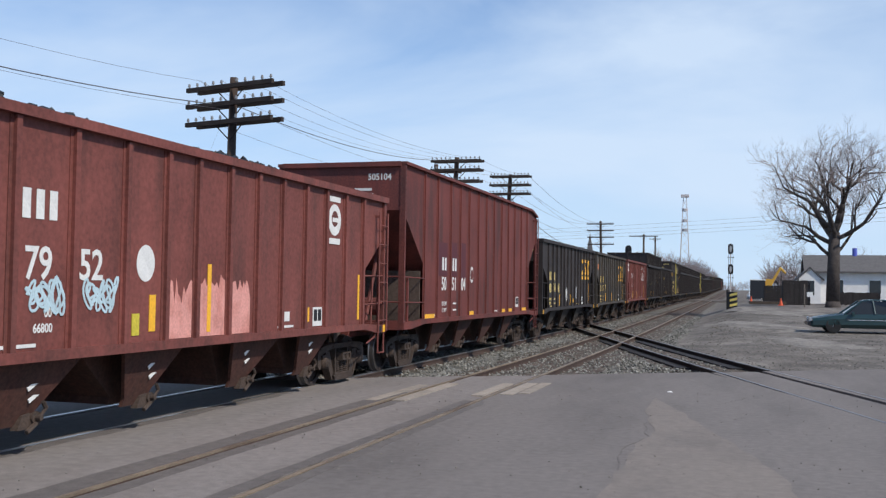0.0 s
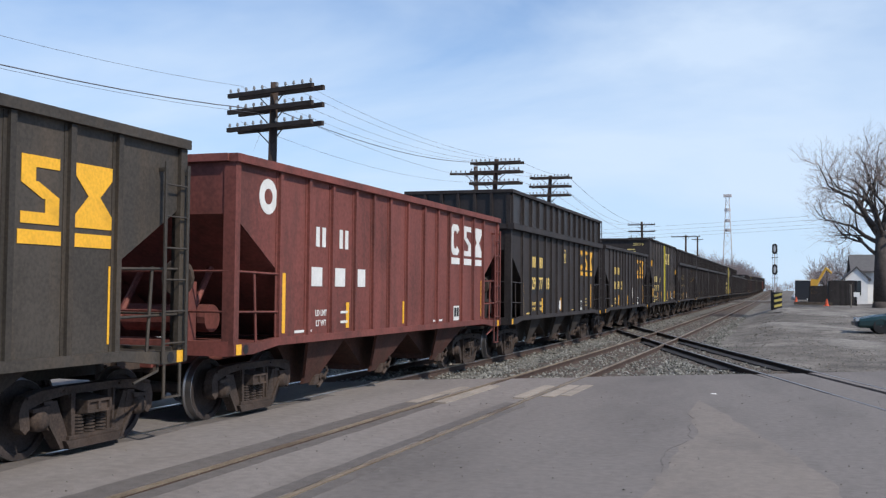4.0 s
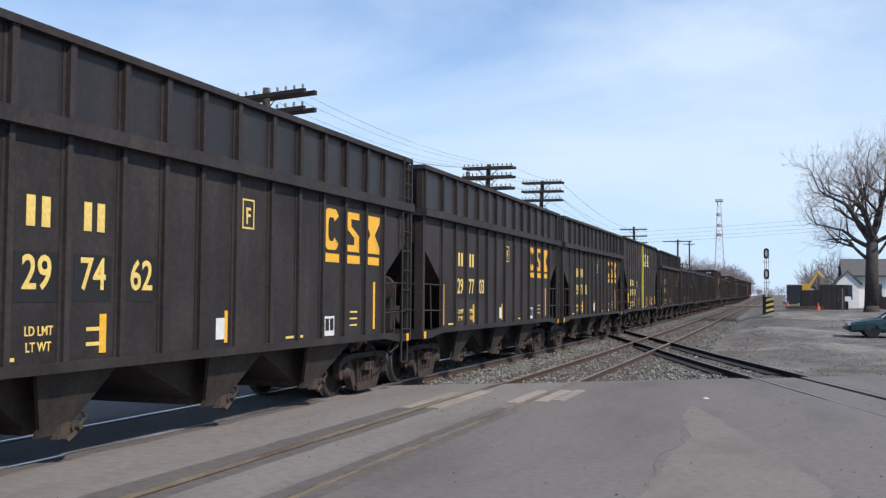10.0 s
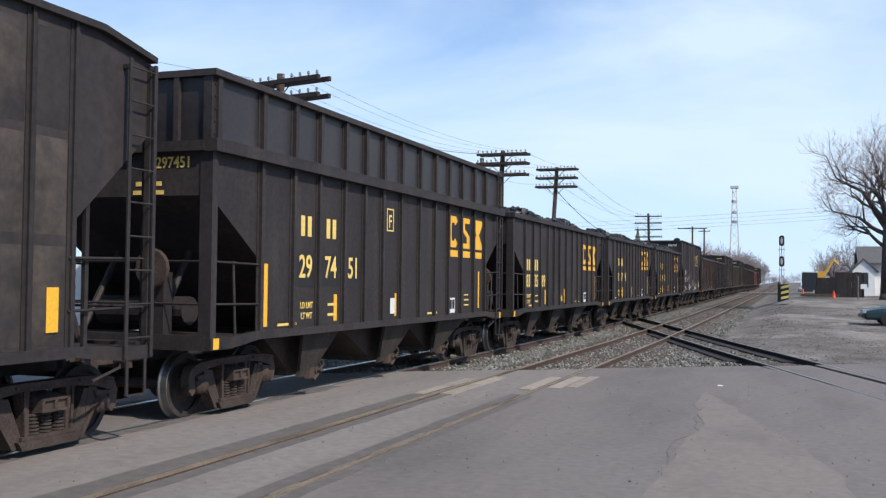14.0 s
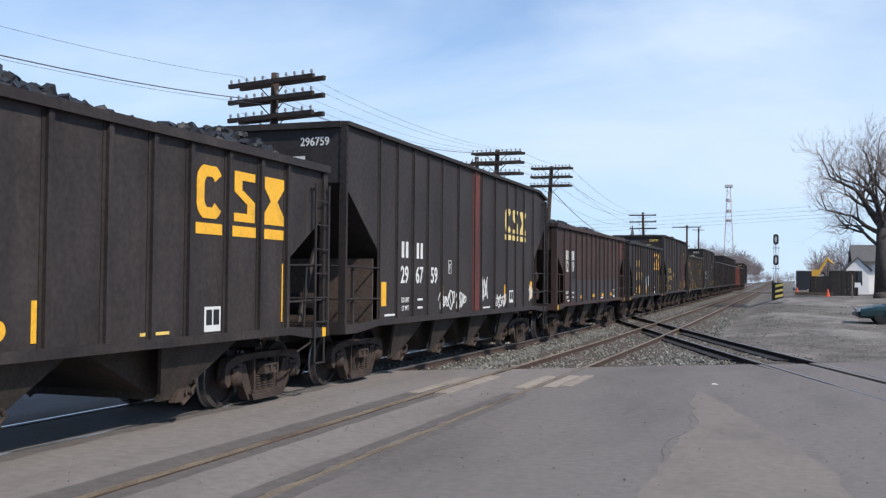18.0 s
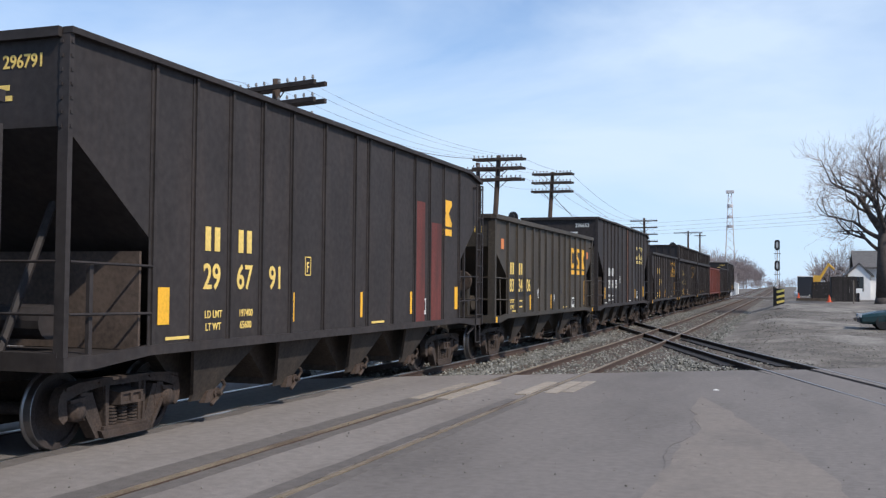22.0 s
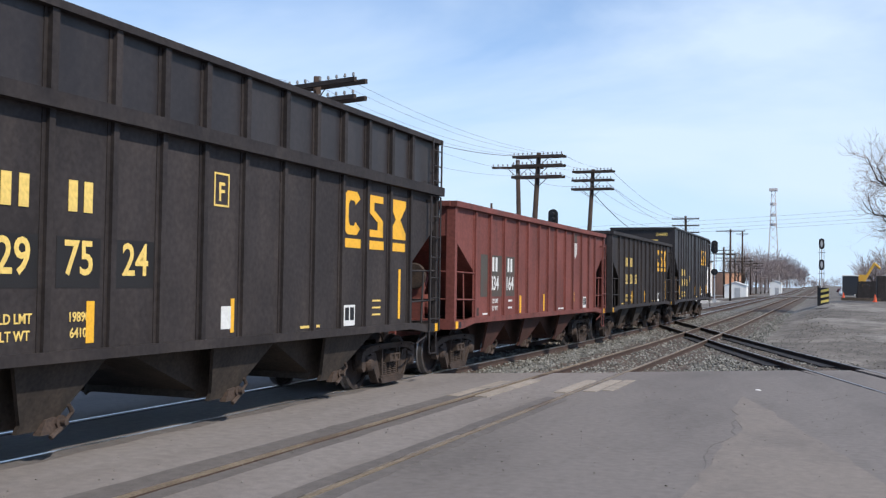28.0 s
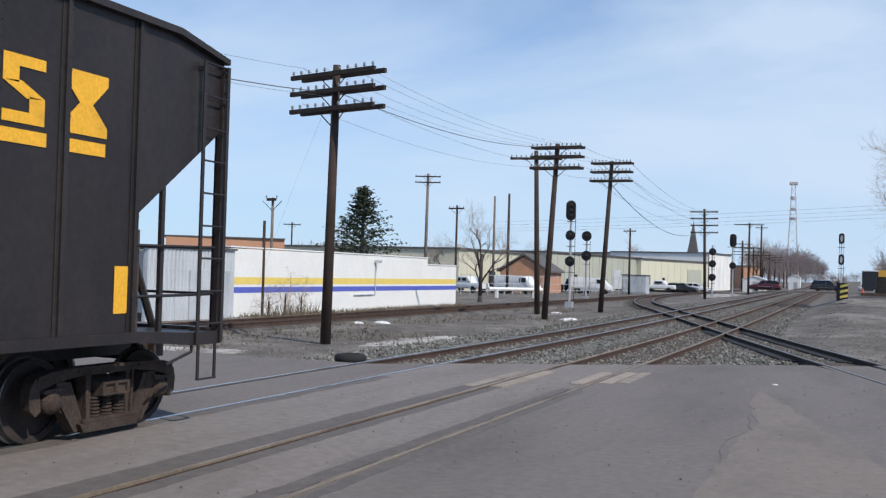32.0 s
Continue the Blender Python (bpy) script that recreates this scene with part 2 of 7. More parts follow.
    "stripe_blue": mat("blue_wall_stripe", (0.10, 0.13, 0.50), 0.75, 0, 0.06),
    "brick_far": mat("tan_brick", (0.50, 0.27, 0.17), 0.9, 0, 0.12, 1.0, 0.1),
    "grey_metal": mat("galvanised_sheet", (0.52, 0.55, 0.58), 0.6, 0.1, 0.12, 0.8, 0.05, 20, (0.30, 0.31, 0.33), 0.6, RUN),
    "cream_wall": mat("cream_metal_siding", (0.62, 0.60, 0.47), 0.8, 0, 0.05, 0.3, 0.02),
    "tan_wall": mat("grey_green_siding", (0.42, 0.43, 0.36), 0.8, 0, 0.06, 0.3, 0.02),
    "roof_grey": mat("roof_felt", (0.11, 0.105, 0.105), 0.9, 0, 0.15),
    "house_white": mat("white_clapboard", (0.78, 0.77, 0.75), 0.8, 0, 0.06, 2, 0.05),
    "signal_black": mat("black_signal_paint", (0.016, 0.016, 0.018), 0.6, 0, 0.25),
    "mast_pale": mat("pale_galvanised_mast", (0.50, 0.47, 0.47), 0.7, 0.0, 0.15),
    "silver": mat("aluminium_mast_paint", (0.42, 0.43, 0.44), 0.55, 0.3, 0.15),
    "rubber": mat("tyre_rubber", (0.020, 0.020, 0.021), 0.85, 0, 0.25),
    "car_green": mat("dark_green_car_paint", (0.020, 0.048, 0.052), 0.25, 0.1, 0.04, 1, 0.0, spec=0.6),
    "car_white": mat("white_vehicle_paint", (0.72, 0.73, 0.74), 0.35, 0, 0.04, 1, 0.0),
    "car_dark": mat("dark_vehicle_paint", (0.03, 0.032, 0.038), 0.35, 0, 0.05, 1, 0.0),
    "glass": mat("tinted_glass", (0.012, 0.014, 0.016), 0.08, 0, 0.03, 1, 0.0, spec=0.6),
    "chrome": mat("chrome", (0.6, 0.6, 0.62), 0.2, 0.9, 0.05),
    "fence_dark": mat("dark_board_fence", (0.028, 0.024, 0.024), 0.85, 0, 0.3, 2, 0.2, rnd=0.2),
    "excavator": mat("machine_yellow", (0.62, 0.36, 0.06), 0.6, 0, 0.1),
    "cone": mat("safety_orange", (0.72, 0.12, 0.05), 0.6, 0, 0.08),
    "litter": mat("white_litter", (0.70, 0.70, 0.70), 0.8, 0, 0.1),
    "weed": mat("dry_weeds", (0.20, 0.165, 0.115), 0.95, 0, 0.3, 1, 0.0),
}


# ---- mesh helpers ----
class Mesh:
    """Collects faces of one part; ends are capped and every solid is closed."""

    def __init__(self):
        self.v, self.f = [], []

    def box(self, cx, cy, cz, sx, sy, sz, m=None):
        pts = [(cx + a * sx / 2, cy + b * sy / 2, cz + c * sz / 2) for a in (-1, 1) for b in (-1, 1) for c in (-1, 1)]
        if m is not None:
            pts = [tuple(m @ Vector(p)) for p in pts]
        k = len(self.v)
        self.v += pts
        self.f += [[k + i for i in q] for q in ((0, 1, 3, 2), (4, 6, 7, 5), (0, 4, 5, 1), (2, 3, 7, 6), (0, 2, 6, 4), (1, 5, 7, 3))]
        return self

    def span(self, x0, x1, y0, y1, z0, z1):
        return self.box((x0 + x1) / 2, (y0 + y1) / 2, (z0 + z1) / 2, abs(x1 - x0), abs(y1 - y0), abs(z1 - z0))

    def prism_x(self, yz, x0, x1):
        """A polygon in y and z, drawn out along x."""
        k, n = len(self.v), len(yz)
        self.v += [(x0, y, z) for y, z in yz] + [(x1, y, z) for y, z in yz]
        self.f += [[k + i for i in range(n)], [k + n + i for i in reversed(range(n))]]
        self.f += [[k + i, k + n + i, k + n + (i + 1) % n, k + (i + 1) % n] for i in range(n)]
        return self

    def prism_y(self, xz, y0, y1):
        k, n = len(self.v), len(xz)
        self.v += [(x, y0, z) for x, z in xz] + [(x, y1, z) for x, z in xz]
        self.f += [[k + i for i in range(n)], [k + n + i for i in reversed(range(n))]]
        self.f += [[k + i, k + n + i, k + n + (i + 1) % n, k + (i + 1) % n] for i in range(n)]
        return self

    def prism_z(self, xy, z0, z1):
        k, n = len(self.v), len(xy)
        self.v += [(x, y, z0) for x, y in xy] + [(x, y, z1) for x, y in xy]
        self.f += [[k + i for i in range(n)], [k + n + i for i in reversed(range(n))]]
        self.f += [[k + i, k + n + i, k + n + (i + 1) % n, k + (i + 1) % n] for i in range(n)]
        return self

    def rod(self, a, b, r0, r1=None, n=8):
        a, b = Vector(a), Vector(b)
        r1 = r0 if r1 is None else r1
        d = (b - a).normalized()
        u = d.orthogonal().normalized()
        w = d.cross(u)
        k = len(self.v)
        for p, r in ((a, r0), (b, r1)):
            self.v += [tuple(p + r * (math.cos(6.2832 * i / n) * u + math.sin(6.2832 * i / n) * w)) for i in range(n)]
        self.f += [[k + i, k + (i + 1) % n, k + n + (i + 1) % n, k + n + i] for i in range(n)]
        self.f += [[k + i for i in reversed(range(n))], [k + n + i for i in range(n)]]
        return self

    def ring_x(self, prof, n=32):
        """A closed profile of (x, radius) turned about the x axis, with a hole through it."""
        k, q = len(self.v), len(prof)
        for x, r in prof:
            self.v += [(x, r * math.cos(6.2832 * i / n), r * math.sin(6.2832 * i / n)) for i in range(n)]
        for j in range(q):
            a, b = k + j * n, k + ((j + 1) % q) * n
            self.f += [[a + i, a + (i + 1) % n, b + (i + 1) % n, b + i] for i in range(n)]
        return self

    def lathe_x(self, prof, n=24, cy=0, cz=0):
        """A profile of (x, radius) turned about the x axis."""
        k = len(self.v)
        for x, r in prof:
            self.v += [(x, cy + r * math.cos(6.2832 * i / n), cz + r * math.sin(6.2832 * i / n)) for i in range(n)]
        for j in range(len(prof) - 1):
            self.f += [[k + j * n + i, k + j * n + (i + 1) % n, k + (j + 1) * n + (i + 1) % n, k + (j + 1) * n + i] for i in range(n)]
        self.f += [[k + i for i in reversed(range(n))], [k + (len(prof) - 1) * n + i for i in range(n)]]
        return self

    def data(self, name, material, smooth=False):
        me = bpy.data.meshes.new(name)
        me.from_pydata(self.v, [], self.f)
        bm = bmesh.new()
        bm.from_mesh(me)
        bmesh.ops.recalc_face_normals(bm, faces=bm.faces)
        bm.to_mesh(me)
        bm.free()
        me.materials.append(material)
        if smooth:
            me.shade_smooth()
        return me


def part(name, mesh, material=None, parent=None, label="", at=(0, 0, 0), smooth=False):
    """One mesh object under a thing or a part; mesh: a Mesh, or mesh data that alike parts share."""
    me = mesh.data(name, material, smooth) if isinstance(mesh, Mesh) else mesh
    ob = new(name, me)
    ob.location = at
    if parent is not None:
        ob.parent = parent
    if label:
        ob["label"] = label
    return ob


def thing(name, label, category, group="", at=(0, 0, 0), turn=0, mesh=None, material=None, kind="", smooth=False):
    ob = new(name, mesh.data(name, material, smooth) if mesh is not None else None)
    ob.location = at
    ob.rotation_euler = (0, 0, radians(turn))
    return tagged(ob, label, category, group, kind)


# ---- ground, road and tracks ----
BEND_0, BEND_1, BEND_S = 30.0, 60.0, -0.0066


def bend(y):
    """The main line leans very slightly to the left with distance: its offset and slope."""
    u = min(max(y - BEND_0, 0.0), BEND_1 - BEND_0)
    off = BEND_S * u * u / (2 * (BEND_1 - BEND_0)) + BEND_S * max(0.0, y - BEND_1)
    return off, BEND_S * u / (BEND_1 - BEND_0)


def lean(y):
    """Offset of the pole line and the woods, which draw away from the tracks."""
    u = min(max(y - 35.0, 0.0), 85.0)
    return -0.024 * u * u / 170 - 0.024 * max(0.0, y - 120)


GRADE_Y = (35, 60, 150, 220, 290, 360, 440, 620)
GRADE_Z = (0.0, 0.09, 0.48, 0.62, 1.25, 1.95, 2.4, 3.2)


def grade(y):
    """The main line climbs gently away from the road."""
    return float(np.interp(y, GRADE_Y, GRADE_Z))


def lift(x, y):
    """The climb of the bed under the tracks; the ground west of it stays low."""
    return grade(y) * min(1.0, max(0.0, (x + 15.5) / 3.5))


def edge(x):
    """Far edge of the road crossing."""
    return 18.75 + (max(0.0, x + 9.9) * 0.73 if x < 6 else 15.9 * 0.73 + (x - 6) * 0.6)


def rise(x, y):
    """The dirt lot beyond the tracks climbs a little away from the road."""
    r = min(1.0, max(0.0, (x + 3.6 - bend(y)[0]) / 3.4))
    return r * r * (3 - 2 * r) * min(1.15, max(0.0, 0.022 * (y - 25)))


def ground_z(x, y):
    """Height of the dirt: below the rails, level with the road at its edge."""
    d = y - edge(x)
    return -0.20 * min(1.0, max(0.0, (d + 0.2) / 0.9)) + max(rise(x, y), lift(x, y)) + 0.06 * noise.noise((x * 0.35, y * 0.2, 3.1)) * min(1, max(0, d))


gm = Mesh()
GX = [-900, -400, -200, -120, -80, -60, -50] + [-44 + 1.5 * i for i in range(44)] + [26, 34, 50, 80, 140, 300, 900]
GY = [-300, -60, -20, 0, 10, 14, 16] + [17 + 0.6 * i for i in range(40)] + [42 + 1.7 * i for i in range(36)] + [105, 112, 120, 135, 155, 180, 220, 280, 400, 700, 1500, 3500]
for y in GY:
    for x in GX:
        z = ground_z(x, y) - 0.05 if y > edge(x) - 1.5 else -0.30
        gm.v.append((x, y, z))
nx = len(GX)
gm.f = [[j * nx + i, j * nx + i + 1, (j + 1) * nx + i + 1, (j + 1) * nx + i] for j in range(len(GY) - 1) for i in range(nx - 1)]
thing("ground", "grey brown dirt and cinders beside the tracks", "ground", mesh=gm, material=M["dirt"], kind="structure", smooth=True)


def track_3(y):
    """The crossing track: straight over the diamond, then easing into the siding."""
    if y < 60:
        return -0.9 - 0.31 * (y - 28.7), -0.31
    u = min(y - 60, 68)
    return -10.6 - 0.31 * (u - u * u / 136), -0.31 * (1 - u / 68)


LINES = {
    "main": (lambda y: (TRACK_1 + bend(y)[0], bend(y)[1]), -40, 620),
    "second": (lambda y: (TRACK_2 + bend(y)[0], bend(y)[1]), -40, 620),
    "crossing": (track_3, -8, 127),
    "siding": (lambda y: (SIDING + bend(y)[0], bend(y)[1]), -30, 300),
}

# road: asphalt in slabs between the rails, so that every rail lies in its groove
road = thing("road", "worn grey asphalt road over the level crossing", "road", kind="structure")


def strip(xa, xb, y0, y1, z, mesh, step=2.0, th=0.25):
    """A slab between two curves of y."""
    n = max(2, int((y1 - y0) / step))
    k = len(mesh.v)
    for i in range(n + 1):
        y = y0 + (y1 - y0) * i / n
        a, b = xa(y), xb(y)
        g = z + lift((a + b) / 2, y)
        mesh.v += [(a, y, g), (b, y, g), (a, y, g - th), (b, y, g - th)]
    for i in range(n):
        q = k + 4 * i
        mesh.f += [[q, q + 1, q + 5, q + 4], [q + 2, q + 6, q + 7, q + 3], [q, q + 4, q + 6, q + 2], [q + 1, q + 3, q + 7, q + 5]]
    mesh.f += [[k, k + 2, k + 3, k + 1], [k + 4 * n, k + 4 * n + 1, k + 4 * n + 3, k + 4 * n + 2]]


def slab(x0, x1, material, name, z=0.0, y_near=-40):
    """A road slab along the tracks, ending at the oblique road edge."""
    m = Mesh()
    n = max(1, int((x1 - x0) / 2.5))
    xs = [x0 + (x1 - x0) * i / n for i in range(n + 1)]
    poly = [(x, edge(x)) for x in reversed(xs)] + [(x0, y_near), (x1, y_near)]
    m.prism_z(poly, z - 0.28, z)
    return part(name, m, material, road)


GA, FL = 0.7525, 0.10
slab(-60, TRACK_1 - GA - 0.05, M["asphalt"], "slab")
slab(TRACK_1 - GA + FL, TRACK_1 + GA - FL, M["asphalt"], "slab", -0.012)
slab(TRACK_1 + GA + 0.05, TRACK_2 - GA - 0.05, M["concrete"], "slab")
slab(TRACK_2 - GA + FL, TRACK_2 + GA - FL, M["concrete"], "slab", -0.012)


def x3(y, o):
    return track_3(y)[0] + o


# east of the second track the crossing track cuts the road too
em = Mesh()
em.prism_z([(TRACK_2 + GA + 0.05, -40), (18.0, -40), (12.3, -14.0), (x3(20.7, -GA * 1.047 - 0.05), 20.7),
            (x3(26.2, -GA * 1.047 - 0.05), edge(x3(26.2, -0.84))), (TRACK_2 + GA + 0.05, edge(TRACK_2 + GA))], -0.28, 0)
part("slab", em, M["asphalt"], road)
em = Mesh()
em.prism_z([(x3(-8, -0.67), -8), (x3(-8, 0.67), -8), (x3(27.2, 0.67), edge(x3(27.2, 0.67))), (x3(26.4, -0.67), edge(x3(26.4, -0.67)))], -0.28, -0.012)
part("slab", em, M["asphalt"], road)
em = Mesh()
em.prism_z([(x3(-8, 0.85), -8), (40, -40), (40, edge(40)), (6, edge(6)), (x3(27.4, 0.85), edge(x3(27.4, 0.85)))], -0.28, 0)
part("slab", em, M["asphalt"], road)


def rail_head(y, fn, o, w):
    x, s = fn(y)
    return x + (o + w) * math.sqrt(1 + s * s)


def make_track(name, label, shine, side_mat):
    fn, y0, y1 = LINES[name]
    root = thing("railway_track", label, "railway track", "tracks", kind="structure")
    for o in (-GA, GA):
        h, w = Mesh(), Mesh()
        st = 1.0 if name in ("crossing",) else 2.0
        strip(lambda y: rail_head(y, fn, o, -0.033), lambda y: rail_head(y, fn, o, 0.033), y0, y1, 0.004, h, st, 0.02)
        strip(lambda y: rail_head(y, fn, o, -0.036), lambda y: rail_head(y, fn, o, 0.036), y0, y1, -0.016, w, st, 0.03)
        strip(lambda y: rail_head(y, fn, o, -0.012), lambda y: rail_head(y, fn, o, 0.012), y0, y1, -0.046, w, st, 0.10)
        strip(lambda y: rail_head(y, fn, o, -0.07), lambda y: rail_head(y, fn, o, 0.07), y0, y1, -0.146, w, st, 0.025)
        r = part("rail", w, side_mat, root)
        part("rail_head", h, shine, r, "polished running surface")
    return root


t1 = make_track("main", "main line track with bright polished rails", M["rail_top"], M["rail_side"])
t2 = make_track("second", "second track with rusty brown rails set in the road", M["rail_ochre"], M["rail_side"])
t3 = make_track("crossing", "crossing track cutting the others at a diamond", M["rail_worn"], M["rail_dark"])
t4 = make_track("siding", "rusty siding track before the white wall", M["rail_side"], M["rail_side"])
tie_data = Mesh().box(0, 0, 0, 2.6, 0.23, 0.14).data("tie", M["tie"])
for key, root in (("main", t1), ("second", t2), ("crossing", t3), ("siding", t4)):
    fn = LINES[key][0]
    y = 16.0 if key == "siding" else 19.0
    while y < (96 if key != "crossing" else 84):
        x, s = fn(y)
        if y > edge(x) + 0.5:
            t = part("tie", tie_data, None, root, at=(x + random.uniform(-0.05, 0.05), y, lift(x, y) - 0.245 + random.uniform(-0.012, 0.012)))
            t.rotation_euler = (0, 0, -math.atan(s) + random.uniform(-0.02, 0.02))
        y += 0.54

# ballast shoulders
for key, wd, lab in (("main", 2.6, "ballast bed of the main line"), ("second", 2.3, "ballast bed of the second track"), ("crossing", 2.0, "ballast bed of the crossing track"), ("siding", 1.9, "ballast bed of the siding")):
    fn, _, y1 = LINES[key]
    bm_ = Mesh()
    y0 = {"main": 20.0, "second": 22.5, "crossing": 27.5, "siding": 15.0}[key]
    ys, y = [], y0
    while y < y1:
        ys.append(y)
        y += 0.7 if y < 60 else 4.0
    cols = [-1.0, -0.72, -0.4, -0.15, 0.15, 0.4, 0.72, 1.0]
    off = {"main": 0.0, "second": 0.006, "crossing": 0.012, "siding": 0.0}[key]
    for y in ys:
        for c in cols:
            x = fn(y)[0] + c * wd
            top = -0.165 if abs(c) < 0.8 else -0.36
            if key == "crossing" and abs(c) > 0.8 and y < 60:
                top = -0.3
            top += max(lift(x, y), rise(x, y) * 0.9 if abs(c) > 0.8 else 0)
            bm_.v.append((x, y, top + off + 0.035 * noise.noise((x * 2.3, y * 2.1, 0.7))))
    nc = len(cols)
    bm_.f = [[j * nc + i, j * nc + i + 1, (j + 1) * nc + i + 1, (j + 1) * nc + i] for j in range(len(ys) - 1) for i in range(nc - 1)]
    bed = thing("ballast", "grey crushed stone " + lab, "ballast", mesh=bm_, material=M["ballast"], kind="structure", smooth=True)
    # rust dust lies between and along the rails
    bed.data.materials.append(M["rust_ballast"])
    for f in bed.data.polygons:
        if 2 <= f.index % (nc - 1) <= 4 or (key != "main" and f.index % (nc - 1) in (1, 5)):
            f.material_index = 1
# dark strips that stand for the shade beside the rails of the crossing track
for o, wd in ((-1.00, 0.36), (0.54, 0.36)):
    tmb = Mesh()
    strip(lambda y: track_3(y)[0] + o - wd / 2, lambda y: track_3(y)[0] + o + wd / 2, 28.2 + 0.3 * o, 41.0, -0.11, tmb, 1.0, 0.12)
    part("guard_timber", tmb, M["oily"], t3, "dark strip for the shade beside the rail")



# ---- the coal train ----
def glyphs(txt, height, material):
    """Letters and figures as flat mesh, standing in the plane y-z and read from +x, centred."""
    cu = bpy.data.curves.new("glyph", "FONT")
    cu.body, cu.size, cu.align_x, cu.align_y = txt, height / 0.70, "CENTER", "CENTER"
    cu.extrude, cu.offset = 0.003, 0.022 * height
    cu.resolution_u = 3
    ob = bpy.data.objects.new("glyph", cu)
    scene.collection.objects.link(ob)
    dg = bpy.context.evaluated_depsgraph_get()
    me = bpy.data.meshes.new_from_object(ob.evaluated_get(dg))
    bpy.data.objects.remove(ob)
    me.transform(Matrix(((0, 0, 1, 0), (0.90, 0, 0, 0), (0, 1, 0, 0), (0, 0, 0, 1))))
    me.materials.clear()
    me.materials.append(material)
    return me


CACHE = {}


def shared(key, fn):
    if key not in CACHE:
        CACHE[key] = fn()
    return CACHE[key]


WR = 0.457


def wheelset_data():
    m = Mesh()
    m.lathe_x([(-0.80, 0.085), (0.80, 0.085)], 12)
    for s in (-1, 1):
        # hub, dished plate and rim
        m.lathe_x([(s * 0.84, 0.11), (s * 0.83, 0.14), (s * 0.66, 0.14)], 16)
        m.ring_x([(s * 0.80, 0.13), (s * 0.765, 0.24), (s * 0.775, 0.385), (s * 0.745, 0.385), (s * 0.73, 0.24), (s * 0.75, 0.13)], 32)
        m.ring_x([(s * 0.812, 0.378), (s * 0.816, 0.395), (s * 0.8155, 0.4485), (s * 0.70, 0.4485), (s * 0.690, 0.378)], 32)
    return m.data("wheelset", M["wheel"], False)


def tread_data(s):
    m = Mesh()
    m.ring_x([(s * 0.8150, 0.449), (s * 0.810, 0.456), (s * 0.715, 0.459), (s * 0.70, 0.483), (s * 0.682, 0.483), (s * 0.680, 0.446), (s * 0.70, 0.442)], 40)
    return m.data("tread", M["tread"], False)


def side_frame_data(s):
    """Cast side frame: arched top, open triangles, columns, spring seat and hooked pedestals."""
    x0, x1 = s * 0.94, s * 1.08
    m = Mesh()
    arch = [(-1.17, 0.66), (-1.10, 0.75), (-0.92, 0.79), (-0.50, 0.81), (0.50, 0.81), (0.92, 0.79), (1.10, 0.75), (1.17, 0.66)]
    m.prism_x(arch + [(1.05, 0.60), (0.80, 0.67), (0.46, 0.71), (-0.46, 0.71), (-0.80, 0.67), (-1.05, 0.60)], x0, x1)
    m.prism_x(arch[1:-1] + [(y, z - 0.035) for y, z in reversed(arch[1:-1])], x1, x1 + s * 0.03)
    m.prism_x([(-0.50, 0.18), (-0.44, 0.08), (0.44, 0.08), (0.50, 0.18)], x0 - s * 0.02, x1 + s * 0.05)
    m.prism_x([(-0.43, 0.182), (-0.43, 0.225), (0.43, 0.225), (0.43, 0.182)], x0, x1 + s * 0.03)
    for d in (-1, 1):
        # hooked pedestal round the bearing
        m.prism_x([(d * 1.16, 0.69), (d * 1.20, 0.56), (d * 1.18, 0.40), (d * 1.10, 0.33), (d * 1.03, 0.38), (d * 1.05, 0.60)], x0 + s * 0.004, x1 - s * 0.004)
        m.prism_x([(d * 0.82, 0.66), (d * 0.76, 0.44), (d * 0.75, 0.34), (d * 0.66, 0.30), (d * 0.62, 0.44), (d * 0.68, 0.67)], x0 + s * 0.006, x1 - s * 0.006)
        m.prism_x([(d * 0.60, 0.66), (d * 0.84, 0.62), (d * 0.79, 0.44), (d * 0.56, 0.10), (d * 0.41, 0.10), (d * 0.42, 0.26)], x0 + s * 0.012, x1 - s * 0.012)
        m.prism_x([(d * 0.79, 0.44), (d * 0.56, 0.10), (d * 0.51, 0.10), (d * 0.74, 0.46)], x1 - s * 0.012, x1 + s * 0.022)
        m.prism_x([(d * 0.42, 0.72), (d * 0.29, 0.72), (d * 0.29, 0.20), (d * 0.38, 0.20), (d * 0.38, 0.5)], x0 + s * 0.008, x1 - s * 0.008)
        m.prism_x([(d * 0.40, 0.72), (d * 0.36, 0.72), (d * 0.34, 0.22), (d * 0.38, 0.22)], x1 - s * 0.01, x1 + s * 0.02)
        m.prism_x([(d * 1.03, 0.60), (d * 0.75, 0.62), (d * 0.77, 0.56), (d * 1.02, 0.56)], x0 - s * 0.01, x1 + s * 0.03)
        m.rod((x1, d * 0.50, 0.78), (x1 + s * 0.035, d * 0.50, 0.78), 0.03, 0.03, 8)
    return m.data("side_frame", M["gear"])


def bearing_data(s):
    return Mesh().lathe_x([(s * 0.86, 0.12), (s * 1.07, 0.125), (s * 1.11, 0.115), (s * 1.115, 0.095), (s * 1.145, 0.09), (s * 1.15, 0.04)], 16).data("bearing_cap", M["gear"], True)


def spring_data():
    m = Mesh()
    n = 10
    prof = []
    for j in range(6):
        z = 0.225 + 0.040 * j
        prof += [(0.060, z), (0.084, z + 0.008), (0.084, z + 0.022), (0.060, z + 0.030)]
    for r, z in prof:
        m.v += [(r * math.cos(6.2832 * i / n), r * math.sin(6.2832 * i / n), z) for i in range(n)]
    for j in range(len(prof) - 1):
        m.f += [[j * n + i, j * n + (i + 1) % n, (j + 1) * n + (i + 1) % n, (j + 1) * n + i] for i in range(n)]
